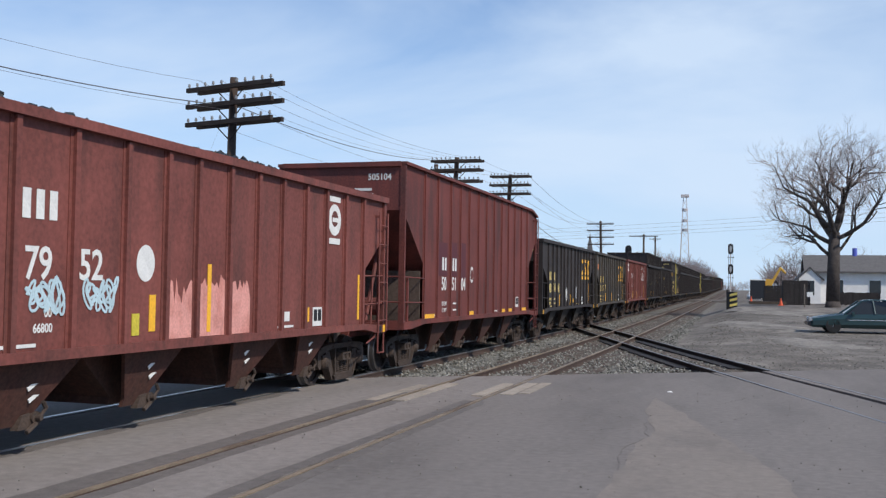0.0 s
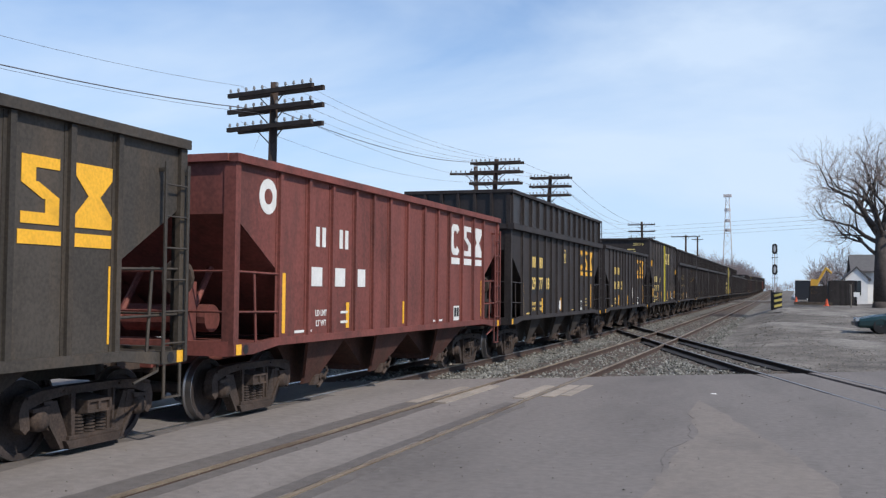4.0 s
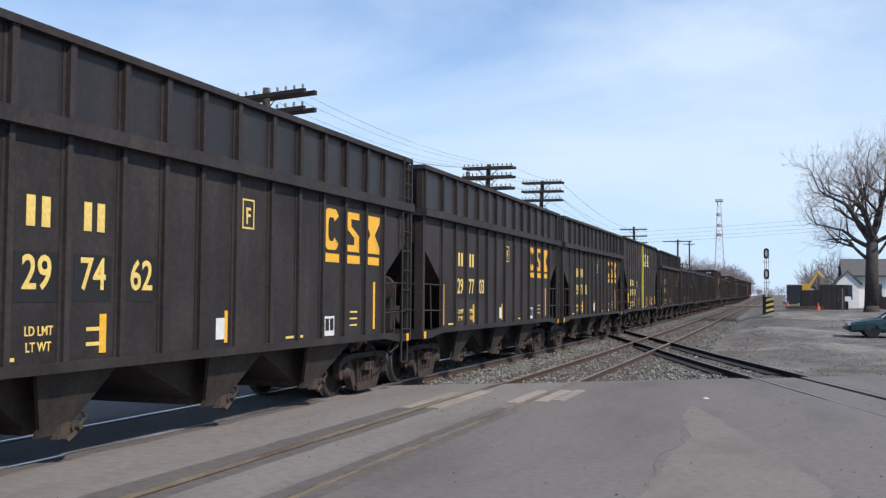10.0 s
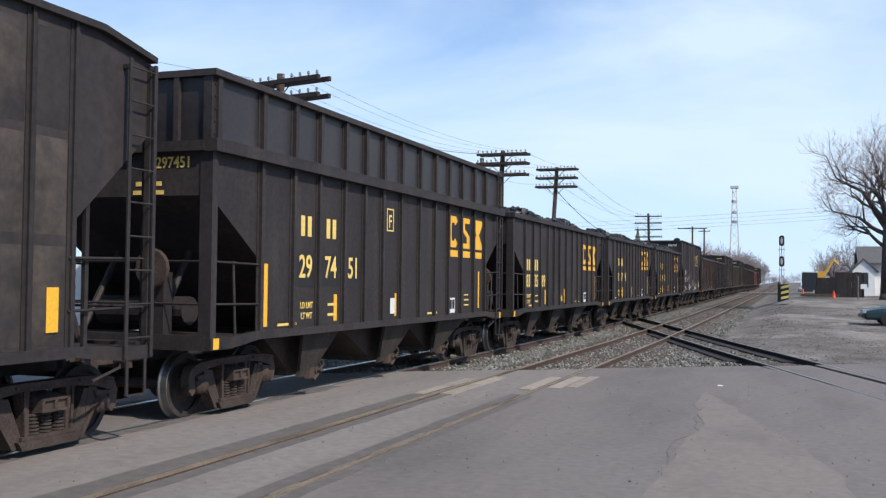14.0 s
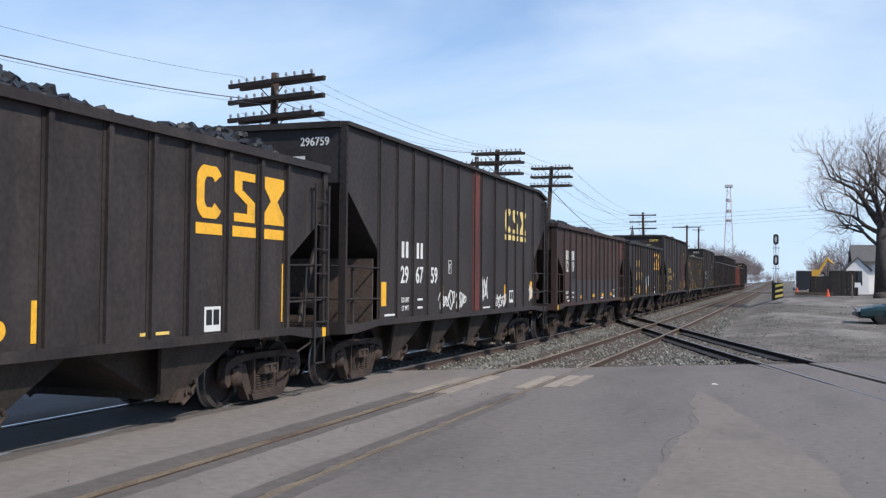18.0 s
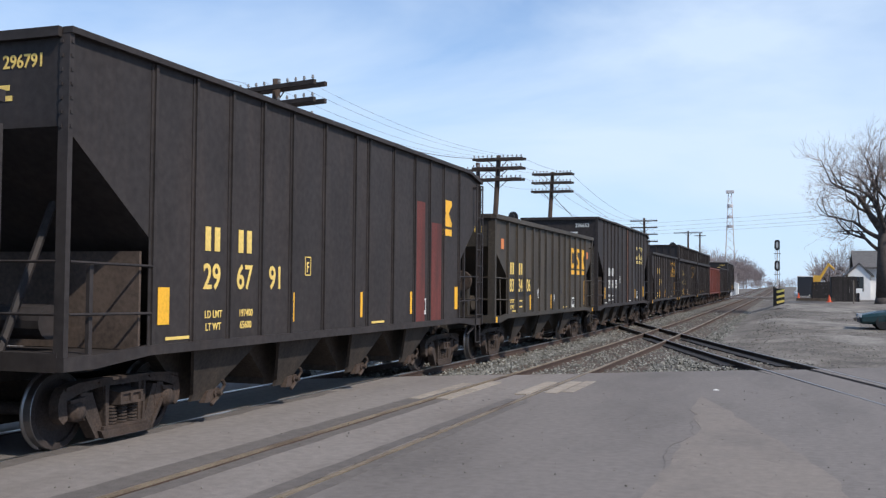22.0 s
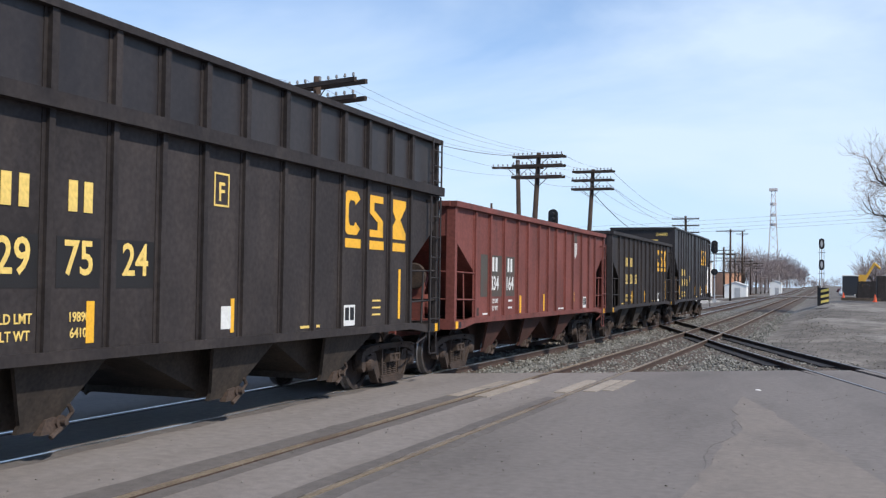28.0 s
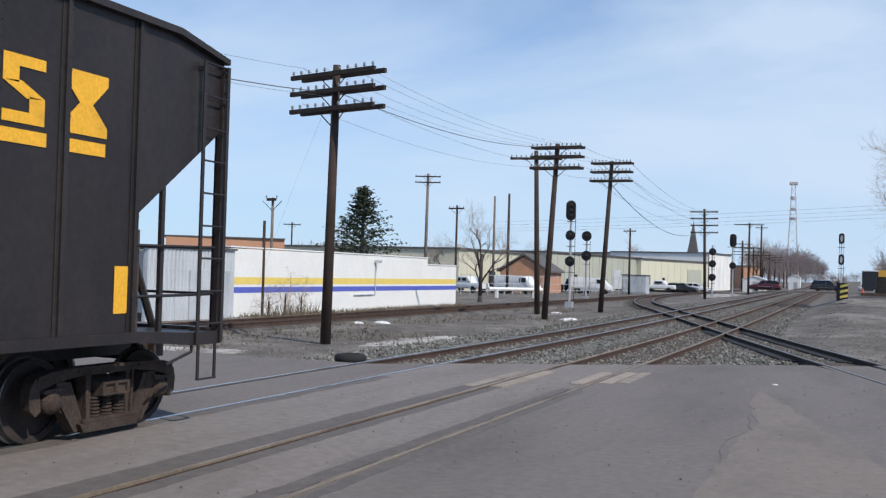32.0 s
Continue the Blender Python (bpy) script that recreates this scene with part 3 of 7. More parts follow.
    m.f += [[i for i in reversed(range(n))], [(len(prof) - 1) * n + i for i in range(n)]]
    return m.data("spring", M["gear"])


def bolster_data():
    m = Mesh()
    m.prism_y([(-1.16, 0.47), (-1.16, 0.62), (-0.5, 0.72), (0.5, 0.72), (1.16, 0.62), (1.16, 0.47), (0.5, 0.40), (-0.5, 0.40)], -0.22, 0.22)
    m.rod((0, 0, 0.70), (0, 0, 0.84), 0.19, 0.19, 14)
    for s in (-1, 1):              # webbed bolster end between the columns
        for y in (-0.20, 0.0, 0.20):
            m.box(s * 1.175, y, 0.55, 0.035, 0.045, 0.15)
        for z in (0.485, 0.61):
            m.box(s * 1.175, 0, z, 0.03, 0.42, 0.03)
    for d in (-1, 1):
        m.box(0, d * 0.36, 0.38, 1.7, 0.09, 0.12)
        for s in (-1, 1):
            m.box(s * 0.75, d * 0.38, 0.46, 0.10, 0.07, 0.30)
    return m.data("truck", M["gear"])


WHEELS = {-1: [], 1: []}


def make_truck(car, y):
    tr = part("truck", shared("bolster", bolster_data), None, car, "greasy rust-brown three-piece truck", (0, y, 0))
    for s in (-1, 1):
        part("side_frame", shared(("sf", s), lambda: side_frame_data(s)), None, tr)
        for k in (-0.2, 0.0, 0.2):
            part("spring", shared("spring", spring_data), None, tr, at=(s * 1.02, k, 0))
        for d in (-1, 1):
            part("bearing_cap", shared(("bc", s), lambda: bearing_data(s)), None, tr, at=(0, d * 0.889, WR))
    for d in (-1, 1):
        w = part("wheelset", shared("wheelset", wheelset_data), None, tr, "spinning wheelset with dark plates", (0, d * 0.889, WR))
        WHEELS[d].append(w)
        for s in (-1, 1):
            part("tread", shared(("tread", s), lambda: tread_data(s)), None, tr, "bright worn tread and flange", (0, d * 0.889, WR))
    return tr


TALLS = ("B", "T", "U")
POSTS = {
    "A": [1.34, 2.34, 3.22, 4.19, 5.05, 5.89, 6.81, 7.84, 8.76, 9.66, 10.56, 11.5, 12.4],
    "B": [1.40, 2.13, 2.93, 3.70, 4.53, 5.44, 6.41, 7.38, 8.25, 9.28, 10.25, 11.12, 11.95, 12.8, 13.45],
    "C": [1.34, 2.32, 3.2, 4.16, 4.98, 5.8, 6.75, 7.74, 8.6, 9.4, 10.34, 11.24, 12.06],
    "D": [1.31, 2.32, 3.35, 4.44, 5.29, 6.3, 7.21, 8.04, 9.07, 9.96, 11.02, 11.98, 12.84],
    "T": [1.60, 2.50, 3.40, 4.28, 5.20, 6.36, 7.60, 8.20, 9.42, 10.6, 11.5, 12.4, 13.5],
    "U": [1.56, 2.63, 3.79, 4.7, 5.6, 6.6, 7.52, 8.46, 9.45, 10.36, 11.28, 12.3, 13.24],
}
POSTS["E"] = POSTS["D"]
POSTS["N"] = [1.20, 2.09, 3.08, 4.10, 5.02, 5.80, 6.72, 7.62, 8.50, 9.42, 10.30, 11.22, 12.16]
LEN = {"A": 13.74, "B": 14.8, "C": 13.4, "N": 13.4, "D": 14.15, "E": 14.15, "T": 15.1, "U": 14.8}
TOP = {"A": 3.74, "B": 4.80, "C": 3.78, "N": 3.78, "D": 3.58, "E": 3.80, "T": 4.72, "U": 4.78}
PLATE = {"A": 3.10, "B": 3.72, "C": 3.02, "N": 3.02, "D": 2.95, "E": 3.02, "T": 3.68, "U": 3.72}     # foot of the upright end plate
WAIST = {"A": 2.25, "B": 2.50, "C": 2.22, "N": 2.22, "D": 2.20, "E": 2.22, "T": 2.48, "U": 2.50}     # where the slope meets the first post
SILL, SX = 1.16, 1.53
# sill from, sill to, outlet, half width of the outlet, measured from the front end
BAYS = {
    "A": ((2.25, 4.35, 3.55, 0.26), (5.0, 7.9, 6.95, 0.30), (8.3, 11.2, 10.0, 0.28)),
    "C": ((2.15, 4.10, 3.2, 0.26), (4.7, 7.3, 6.1, 0.30), (7.9, 10.9, 9.6, 0.28)),
    "B": ((2.07, 3.27, 2.75, 0.16), (4.82, 5.95, 5.38, 0.16), (7.88, 9.02, 8.40, 0.16), (10.3, 11.5, 10.95, 0.16)),
    "four": ((2.05, 3.50, 2.62, 0.24), (3.88, 5.72, 4.9, 0.24), (7.10, 8.75, 7.7, 0.24), (9.3, 10.9, 10.1, 0.24)),
    "tall": ((2.3, 4.42, 3.3, 0.24), (4.6, 6.6, 5.65, 0.24), (7.3, 9.3, 8.36, 0.24), (10.0, 12.0, 11.05, 0.24)),
}


def body_pieces(ty, material):
    """Side sheets, end plates, slope sheets and floor of the open tub."""
    L, top, pl, wa = LEN[ty], TOP[ty], PLATE[ty], WAIST[ty]
    p0 = POSTS[ty][0]
    h = L / 2
    out = []
    if ty in TALLS:
        side = [(-h, pl), (-h, top - 0.02), (h - 0.95, top - 0.02), (h, top - 0.20), (h, pl), (h - p0, wa), (h - p0, SILL), (-h + p0, SILL), (-h + p0, wa)]
    else:
        side = [(-h, pl), (-h, top), (h, top), (h, pl), (h - p0, wa), (h - p0, SILL), (-h + p0, SILL), (-h + p0, wa)]
    for s in (-1, 1):
        out.append(("side_sheet", Mesh().prism_x(side, s * SX, s * (SX - 0.025))))
    for d in (-1, 1):
        e_top = top - 0.20 if (ty in TALLS and d == 1) else top - 0.01
        out.append(("end_plate", Mesh().span(-SX + 0.026, SX - 0.026, d * h, d * (h - 0.03), pl, e_top)))
        a, b = h, h - p0 * (pl - SILL) / (pl - wa)
        out.append(("slope_sheet", Mesh().prism_x([(d * a, pl), (d * (a - 0.03), pl + 0.02), (d * b, SILL + 0.02), (d * b, SILL - 0.02)], -SX + 0.026, SX - 0.026)))
    out.append(("floor_sheet", Mesh().span(-SX + 0.026, SX - 0.026, -h + 2.7, h - 2.7, SILL - 0.02, SILL)))
    return [(n, m.data(n, material)) for n, m in out]


def post_data(ty, z0, z1, material, w, d):
    m = Mesh()
    m.prism_x([(-w / 2, z0), (-w / 2, z1), (w / 2, z1), (w / 2, z0)], 0, d)
    m.span(0, 0.012, -w / 2 - 0.05, w / 2 + 0.05, z0, z1)
    if ty in TALLS:
        z = z0 + 0.08
        while z < z1 - 0.1:
            m.box(0.016, w / 2 + 0.028, z, 0.016, 0.028, 0.028)
            z += 0.16
    return m.data("side_post", material)


def chord_pieces(ty, material):
    h, top = LEN[ty] / 2, TOP[ty]
    out = []
    for s in (-1, 1):
        m = Mesh()
        if ty in TALLS:
            m.prism_x([(-h - 0.02, top - 0.02), (-h - 0.02, top + 0.05), (h - 0.95, top + 0.05), (h + 0.03, top - 0.13), (h + 0.03, top - 0.20), (h - 0.96, top - 0.03)], s * (SX - 0.04), s * (SX + 0.09))
        else:
            m.span(s * (SX - 0.05), s * (SX + 0.10), -h - 0.04, h + 0.04, top - 0.02, top + 0.10)
        out.append(("top_chord", m))
    zr = top - 0.15 if ty in TALLS else top + 0.10
    out.append(("end_chord", Mesh().span(-SX + 0.05, SX - 0.05, h - 0.03, h + 0.08, zr - 0.11, zr)))
    zf = top + 0.05 if ty in TALLS else top + 0.10
    out.append(("end_chord", Mesh().span(-SX + 0.05, SX - 0.05, -h - 0.08, -h + 0.03, zf - 0.11, zf)))
    return [(n, m.data(n, material)) for n, m in out]


def sill_pieces(ty, material):
    h, p0 = LEN[ty] / 2, POSTS[ty][0]
    out = []
    for s in (-1, 1):
        # one sill a side, dropping to the end sills over the trucks
        a, b, c = h - p0 + 0.08, h - 0.5, h + 0.02
        prof = [(-c, SILL), (-h + 0.6, SILL), (-a, SILL + 0.05), (a, SILL + 0.05), (h - 0.6, SILL), (c, SILL), (c, SILL - 0.16), (b, SILL - 0.16), (a, SILL - 0.07), (-a, SILL - 0.07), (-b, SILL - 0.16), (-c, SILL - 0.16)]
        out.append(("side_sill", Mesh().prism_x(prof, s * (SX - 0.03), s * (SX + 0.07))))
    out.append(("centre_sill", Mesh().span(-0.28, 0.28, -h - 0.1, h + 0.1, 0.80, 1.06)))
    for d in (-1, 1):
        out.append(("end_sill", Mesh().span(-SX + 0.03, SX - 0.03, d * (h + 0.02), d * (h - 0.14), SILL - 0.17, SILL + 0.04)))
        out.append(("end_platform", Mesh().span(-SX + 0.03, SX - 0.03, d * (h - 0.15), d * (h - 1.3), SILL - 0.05, SILL)))
    return [(n, m.data(n, material)) for n, m in out]


def corner_pieces(ty, material, s, d):
    """Corner angle with the hand rails back to the body."""
    h, p0, pl = LEN[ty] / 2, POSTS[ty][0], PLATE[ty]
    z1 = TOP[ty] - (0.24 if ty in TALLS and d == 1 else 0.02)
    wd = 0.06 if ty in TALLS else 0.12
    x0, x1, x2 = s * (SX + 0.055), s * (SX - 0.02), s * (SX - 0.02 - wd)
    y0, y1, y2 = d * (h + 0.015), d * (h - wd), d * (h - 0.02)
    out = [("corner_post", Mesh().prism_z([(x0, y0), (x0, y1), (x1, y1), (x1, y2), (x2, y2), (x2, y0)], SILL - 0.1, z1))]
    if ty in TALLS:
        z = pl
        while z < z1:
            out[0][1].box(s * (SX + 0.058), d * (h - 0.025), z, 0.02, 0.035, 0.035).box(s * (SX - 0.045), d * (h + 0.02), z, 0.035, 0.02, 0.035)
            z += 0.155
    if ty in TALLS:
        inset = 0.52 if d < 0 else 1.05
        zs = min(2.2, pl - (pl - WAIST[ty]) * inset / p0) if d < 0 else pl - (pl - WAIST[ty]) * inset / p0
        out.append(("stanchion", Mesh().box(s * (SX - 0.05), d * (h - inset), (SILL + zs) / 2, 0.05, 0.06, zs - SILL)))
    for z in (1.62, 2.20):
        out.append(("hand_rail", Mesh().rod((s * (SX + 0.02), d * (h - 0.1), z), (s * (SX + 0.02), d * (h - p0), z - 0.02), 0.018, 0.018, 6)))
    if ty not in TALLS:
        out.append(("hand_rail", Mesh().rod((s * SX, d * (h - 0.70), SILL), (s * SX, d * (h - 0.62), 2.22), 0.022, 0.022, 6)))
    return [(n, m.data(n, material)) for n, m in out]


def ladder_data(ty, material, s, d):
    """Side ladder at the corner, reaching down to the stirrup."""
    h = LEN[ty] / 2
    z1 = (TOP[ty] - 0.24) if ty != "A" else 3.66
    zb = 1.02
    m = Mesh()
    y0, y1 = d * (h - 0.02), d * (h - 0.50)
    x = s * (SX + 0.10)
    for y in (y0, y1):
        m.box(x, y, (zb + z1) / 2, 0.02, 0.055, z1 - zb)
    z = 1.26
    while z < z1:
        m.rod((x, y0, z), (x, y1, z), 0.013, 0.013, 6)
        z += 0.40
    # stirrup below the sill, a little narrower
    ya, yb_ = d * (h - 0.08), d * (h - 0.42)
    for y in (ya, yb_):
        m.box(s * (SX + 0.06), y, 0.81, 0.018, 0.045, 0.46)
    m.box(s * (SX + 0.06), (ya + yb_) / 2, 0.58, 0.05, 0.36, 0.022)
    m.rod((s * (SX + 0.02), d * (h - 0.5), 0.92), (s * (SX + 0.02), d * (h - 0.98), 0.80), 0.018, 0.018, 6)
    m.rod((s * (SX + 0.02), d * (h - 0.5), 0.92), (s * (SX + 0.02), d * (h - 0.5), 1.02), 0.018, 0.018, 6)
    for z in (1.2, z1 - 0.1):
        m.box(s * (SX + 0.05), y1, z, 0.10, 0.05, 0.05)
        m.box(s * (SX + 0.05), y0, z, 0.10, 0.05, 0.05)
    return m.data("ladder", material)


def end_gear_pieces(ty, material):
    """Brake gear, bracing and grab irons on the end platforms."""
    h, pl = LEN[ty] / 2, PLATE[ty]
    out = []
    for d in (-1, 1):
        for x in (-0.62, 0.62):
            out.append(("end_brace", Mesh().rod((x, d * (h - 0.08), SILL), (x, d * (h - 0.9), pl - 0.75), 0.05, 0.05, 6), material))
        for z in (1.62, 2.2):
            out.append(("hand_rail", Mesh().rod((-SX + 0.05, d * h, z), (SX - 0.05, d * h, z), 0.018, 0.018, 6), material))
    out.append(("brake_reservoir", Mesh().rod((-0.75, -h + 0.75, 1.5), (0.75, -h + 0.75, 1.5), 0.21, 0.21, 14), material))
    out.append(("brake_wheel", Mesh().lathe_x([(0, 0.25), (0.03, 0.28), (0.06, 0.25), (0.03, 0.22)], 18), M["gear"]))
    out.append(("brake_housing", Mesh().box(-0.7 if ty in TALLS else 0.7, -h + 0.1, 1.6, 0.25, 0.2, 0.9), material))
    return [(n, m.data(n, k)) for n, m, k in out]


def tapered(m, yz, x_top, x_foot, inner):
    """A plate of outline yz whose outer face draws in towards the foot."""
    z_top, z_foot = max(z for _, z in yz), min(z for _, z in yz)
    k, n = len(m.v), len(yz)
    xs = [x_foot + (x_top - x_foot) * (z - z_foot) / (z_top - z_foot) for _, z in yz]
    m.v += [(x, y, z) for x, (y, z) in zip(xs, yz)] + [(inner(x), y, z) for x, (y, z) in zip(xs, yz)]
    m.f += [[k + i for i in range(n)], [k + n + i for i in reversed(range(n))]]
    m.f += [[k + i, k + n + i, k + n + (i + 1) % n, k + (i + 1) % n] for i in range(n)]


def hopper_data(bay, material):
    """Recessed slopes of one discharge bay, from the sill (a, b) to its outlet at c."""
    a, b, c, w = bay
    m = Mesh()
    tapered(m, [(a - c, SILL - 0.03), (b - c - 0.04, SILL - 0.03), (w - 0.02, 0.46), (w, 0.36), (-w, 0.36), (-w + 0.02, 0.46)], 1.02, 0.94, lambda x: -x)
    return m.data("hopper", material)


def side_plate_data(bay, material, s):
    """Side plate of a bay, drawn in towards the outlet."""
    a, b, c, w = bay
    m = Mesh()
    left = max(a - c, -0.62) if b - a > 1.3 else a - c
    tapered(m, [(left, SILL - 0.03), (b - c, SILL - 0.03), (w, 0.44), (w + 0.02, 0.34), (-w - 0.02, 0.34), (-w, 0.44)], s * 1.45, s * 1.16, lambda x: x - s * 0.05)
    return m.data("side_plate", material)


def gate_data(s):
    """Latch, shaft and bent lever at an outlet."""
    m = Mesh()
    m.prism_x([(-0.02, 0.30), (0.06, 0.46), (0.20, 0.48), (0.26, 0.30)], s * 1.14, s * 1.24)
    m.rod((s * 1.05, 0.26, 0.42), (s * 1.34, 0.26, 0.42), 0.035, 0.035, 8)
    m.rod((s * 1.30, 0.24, 0.40), (s * 1.32, 0.36, 0.52), 0.022, 0.022, 6)
    m.rod((s * 1.32, 0.36, 0.52), (s * 1.32, 0.30, 0.60), 0.026, 0.026, 6)
    m.rod((s * 1.27, 0.10, 0.27), (s * 1.27, 0.30, 0.38), 0.03, 0.03, 6)
    m.rod((s * 1.24, 0.26, 0.42), (s * 1.27, 0.26, 0.42), 0.075, 0.075, 10)
    return m.data("gate_gear", M["gear"])


def coupler_data():
    m = Mesh()
    m.span(-0.09, 0.09, 0.0, 0.55, 0.78, 0.96)
    m.prism_z([(-0.14, 0.48), (0.20, 0.48), (0.22, 0.66), (0.05, 0.80), (-0.02, 0.68), (-0.14, 0.66)], 0.72, 1.02)
    m.span(-0.28, 0.28, -0.08, 0.04, 0.72, 1.04)
    m.rod((0.3, 0.1, 0.9), (0.36, 0.5, 0.45), 0.025, 0.025, 6)
    m.rod((0.36, 0.5, 0.45), (0.3, 0.62, 0.42), 0.025, 0.025, 6)
    return m.data("coupler", M["gear"])


def coal_data(ty, heap, seed):
    """A heaped, lumpy load."""
    h, top = LEN[ty] / 2 - 0.1, TOP[ty] + (0.95 if ty == "A" else 0)
    nx_, ny_ = 12, 72
    m = Mesh()
    for j in range(ny_ + 1):
        y = -h + 2 * h * j / ny_
        for i in range(nx_ + 1):
            x = -SX + 0.05 + (2 * SX - 0.1) * i / nx_
            e = min(1.0, (1 - abs(x) / SX) * 2.2) * min(1.0, (h - abs(y)) / 1.3)
            hump = 0.75 + 0.25 * math.sin(y * 1.15 + seed)
            z = top - 0.02 + heap * e * hump + 0.09 * noise.noise((x * 3.1, y * 3.1, seed)) + 0.05 * noise.noise((x * 8.3, y * 8.3, seed + 5))
            m.v.append((x + random.uniform(-0.04, 0.04), y + random.uniform(-0.05, 0.05), z if heap > 0 else top - 0.5))
    m.f = [[j * (nx_ + 1) + i, j * (nx_ + 1) + i + 1, (j + 1) * (nx_ + 1) + i + 1, (j + 1) * (nx_ + 1) + i] for j in range(ny_) for i in range(nx_)]
    if heap > 0:
        for _ in range(420):
            y, s = random.uniform(-h + 0.4, h - 0.4), random.uniform(0.05, 0.13)
            x = SX * (0.25 + 0.70 * random.random())
            e = min(1.0, (1 - abs(x) / SX) * 2.2) * min(1.0, (h - abs(y)) / 1.3)
            hump = 0.75 + 0.25 * math.sin(y * 1.15 + seed)
            z = top + heap * e * hump
            m.box(0, 0, 0, s, s * 1.2, s * 0.9, Matrix.Translation((x, y, z)) @ Euler((random.random() * 3, random.random() * 3, random.random() * 3)).to_matrix().to_4x4())
    return m.data("coal_load", M["coal"])


def plaque(y0, y1, z0, z1, th=0.006):
    return Mesh().span(0, th, y0, y1, z0, z1)


def emblem(car, ys, z, hgt, wid, material, x):
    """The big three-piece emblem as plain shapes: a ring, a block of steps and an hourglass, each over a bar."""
    def ring():
        # a ring with a slot cut out of it
        m = Mesh()
        ang = [radians(38 + 284 * i / 22) for i in range(23)]
        k = len(ang)
        for sy, sz in ((0.5 * wid, 0.5 * hgt), (0.21 * wid, 0.29 * hgt)):
            for xx in (0.006, 0.0):
                m.v += [(xx, sy * max(-1, min(1, 1.18 * math.cos(a))), sz * max(-1, min(1, 1.12 * math.sin(a)))) for a in ang]
        for i in range(k - 1):
            m.f += [[i, i + 1, 2 * k + i + 1, 2 * k + i], [i, k + i, k + i + 1, i + 1], [2 * k + i, 2 * k + i + 1, 3 * k + i + 1, 3 * k + i]]
        m.f += [[0, 2 * k, 3 * k, k], [k - 1, 2 * k - 1, 4 * k - 1, 3 * k - 1]]
        return m.data("emblem_ring", material)

    def steps():
        m = Mesh()
        a, b = wid * 0.46, hgt / 2
        t = hgt * 0.17
        m.span(0, 0.006, -a, a, b - t, b)
        m.span(0, 0.006, -a, -a + wid * 0.34, b - t * 2.4, b - t)
        m.prism_x([(-a, b - t * 2.4), (-a + wid * 0.4, b - t * 2.2), (a, -b + t * 2.4), (a - wid * 0.4, -b + t * 2.2)], 0, 0.006)
        m.span(0, 0.006, a - wid * 0.34, a, -b + t, -b + t * 2.4)
        m.span(0, 0.006, -a, a, -b, -b + t)
        return m.data("emblem_steps", material)

    def glass():
        m = Mesh()
        a, b = wid * 0.55, hgt / 2
        m.prism_x([(-a, b), (a, b), (a, b - hgt * 0.16), (wid * 0.16, 0), (a, -b + hgt * 0.16), (a, -b), (-a, -b), (-a, -b + hgt * 0.16), (-wid * 0.16, 0), (-a, b - hgt * 0.16)], 0, 0.006)
        return m.data("emblem_hourglass", material)

    def bar():
        return Mesh().span(0, 0.006, -wid * 0.52, wid * 0.52, -hgt * 0.5 - 0.30 * hgt, -hgt * 0.5 - 0.09 * hgt).data("emblem_bar", material)

    key = (material.name, hgt, wid)
    for nm, fn, y in (("emblem_ring", ring, ys[0]), ("emblem_steps", steps, ys[1]), ("emblem_hourglass", glass, ys[2])):
        part(nm, shared((nm, key), fn), None, car, at=(x, y, z))
        part("emblem_bar", shared(("bar", key), bar), None, car, at=(x, y, z))


def scribble(car, y, z, w, h, material, seed, x):
    """Spray paint that cannot be read: one looping stroke."""
    rs = random.Random(seed)
    m = Mesh()
    n = 90
    f1, f2, ph = rs.uniform(4.5, 6.5), rs.uniform(7, 11), rs.uniform(0, 6)
    pts = []
    for i in range(n + 1):
        u = i / n
        pts.append(Vector((0, -w / 2 + w * u + 0.10 * w * math.sin(6.2832 * f2 * u + ph), h * (0.34 * math.sin(6.2832 * f1 * u) + 0.16 * math.sin(6.2832 * f2 * 0.73 * u + 1.3 * ph)))))
    for i, p in enumerate(pts):
        d = (pts[min(n, i + 1)] - pts[max(0, i - 1)]).normalized()
        q = Vector((0, -d.z, d.y)) * 0.017
        xx = 0.002 + 0.00005 * i
        m.v += [(xx, p.y + q.y, p.z + q.z), (xx, p.y - q.y, p.z - q.z), (0, p.y - q.y, p.z - q.z), (0, p.y + q.y, p.z + q.z)]
    for i in range(n):
        a = 4 * i
        m.f += [[a + j, a + (j + 1) % 4, a + 4 + (j + 1) % 4, a + 4 + j] for j in range(4)]
    m.f += [[3, 2, 1, 0], [4 * n, 4 * n + 1, 4 * n + 2, 4 * n + 3]]
    part("spray_paint", m, material, car, "illegible looping spray paint", (x, y, z))


def make_car(ty, paint, number, ink, label, coal=0.0, logo="yellow", logo_alt=False, seed=0, bays=None):
    """A hopper car; its front is -y, the side that is seen is +x."""
    car = thing("hopper_car", label, "coal hopper", "cars of the coal train")
    L, top = LEN[ty], TOP[ty]
    h = L / 2
    pm = M[paint]
    k = (ty, paint)
    for n, me in (shared(("body", k), lambda: body_pieces(ty, pm)) + shared(("chord", k), lambda: chord_pieces(ty, pm))
                  + shared(("sill", k), lambda: sill_pieces(ty, pm))):
        part(n, me, None, car)
    w, d = (0.05, 0.042) if ty in TALLS else (0.085, 0.06)
    for i, p in enumerate(POSTS[ty]):
        z1 = top - 0.03
        if ty in TALLS and p > L - 1.2:
            z1 = top - 0.1
        for s in (-1, 1):
            me = shared(("post", k, z1), lambda: post_data(ty, SILL - 0.02, z1, pm, w, d))
            po = part("side_post", me, None, car, at=(s * SX, -h + p, 0))
            if s < 0:
                po.rotation_euler = (0, 0, math.pi)
    for s in (-1, 1):
        for e in (-1, 1):
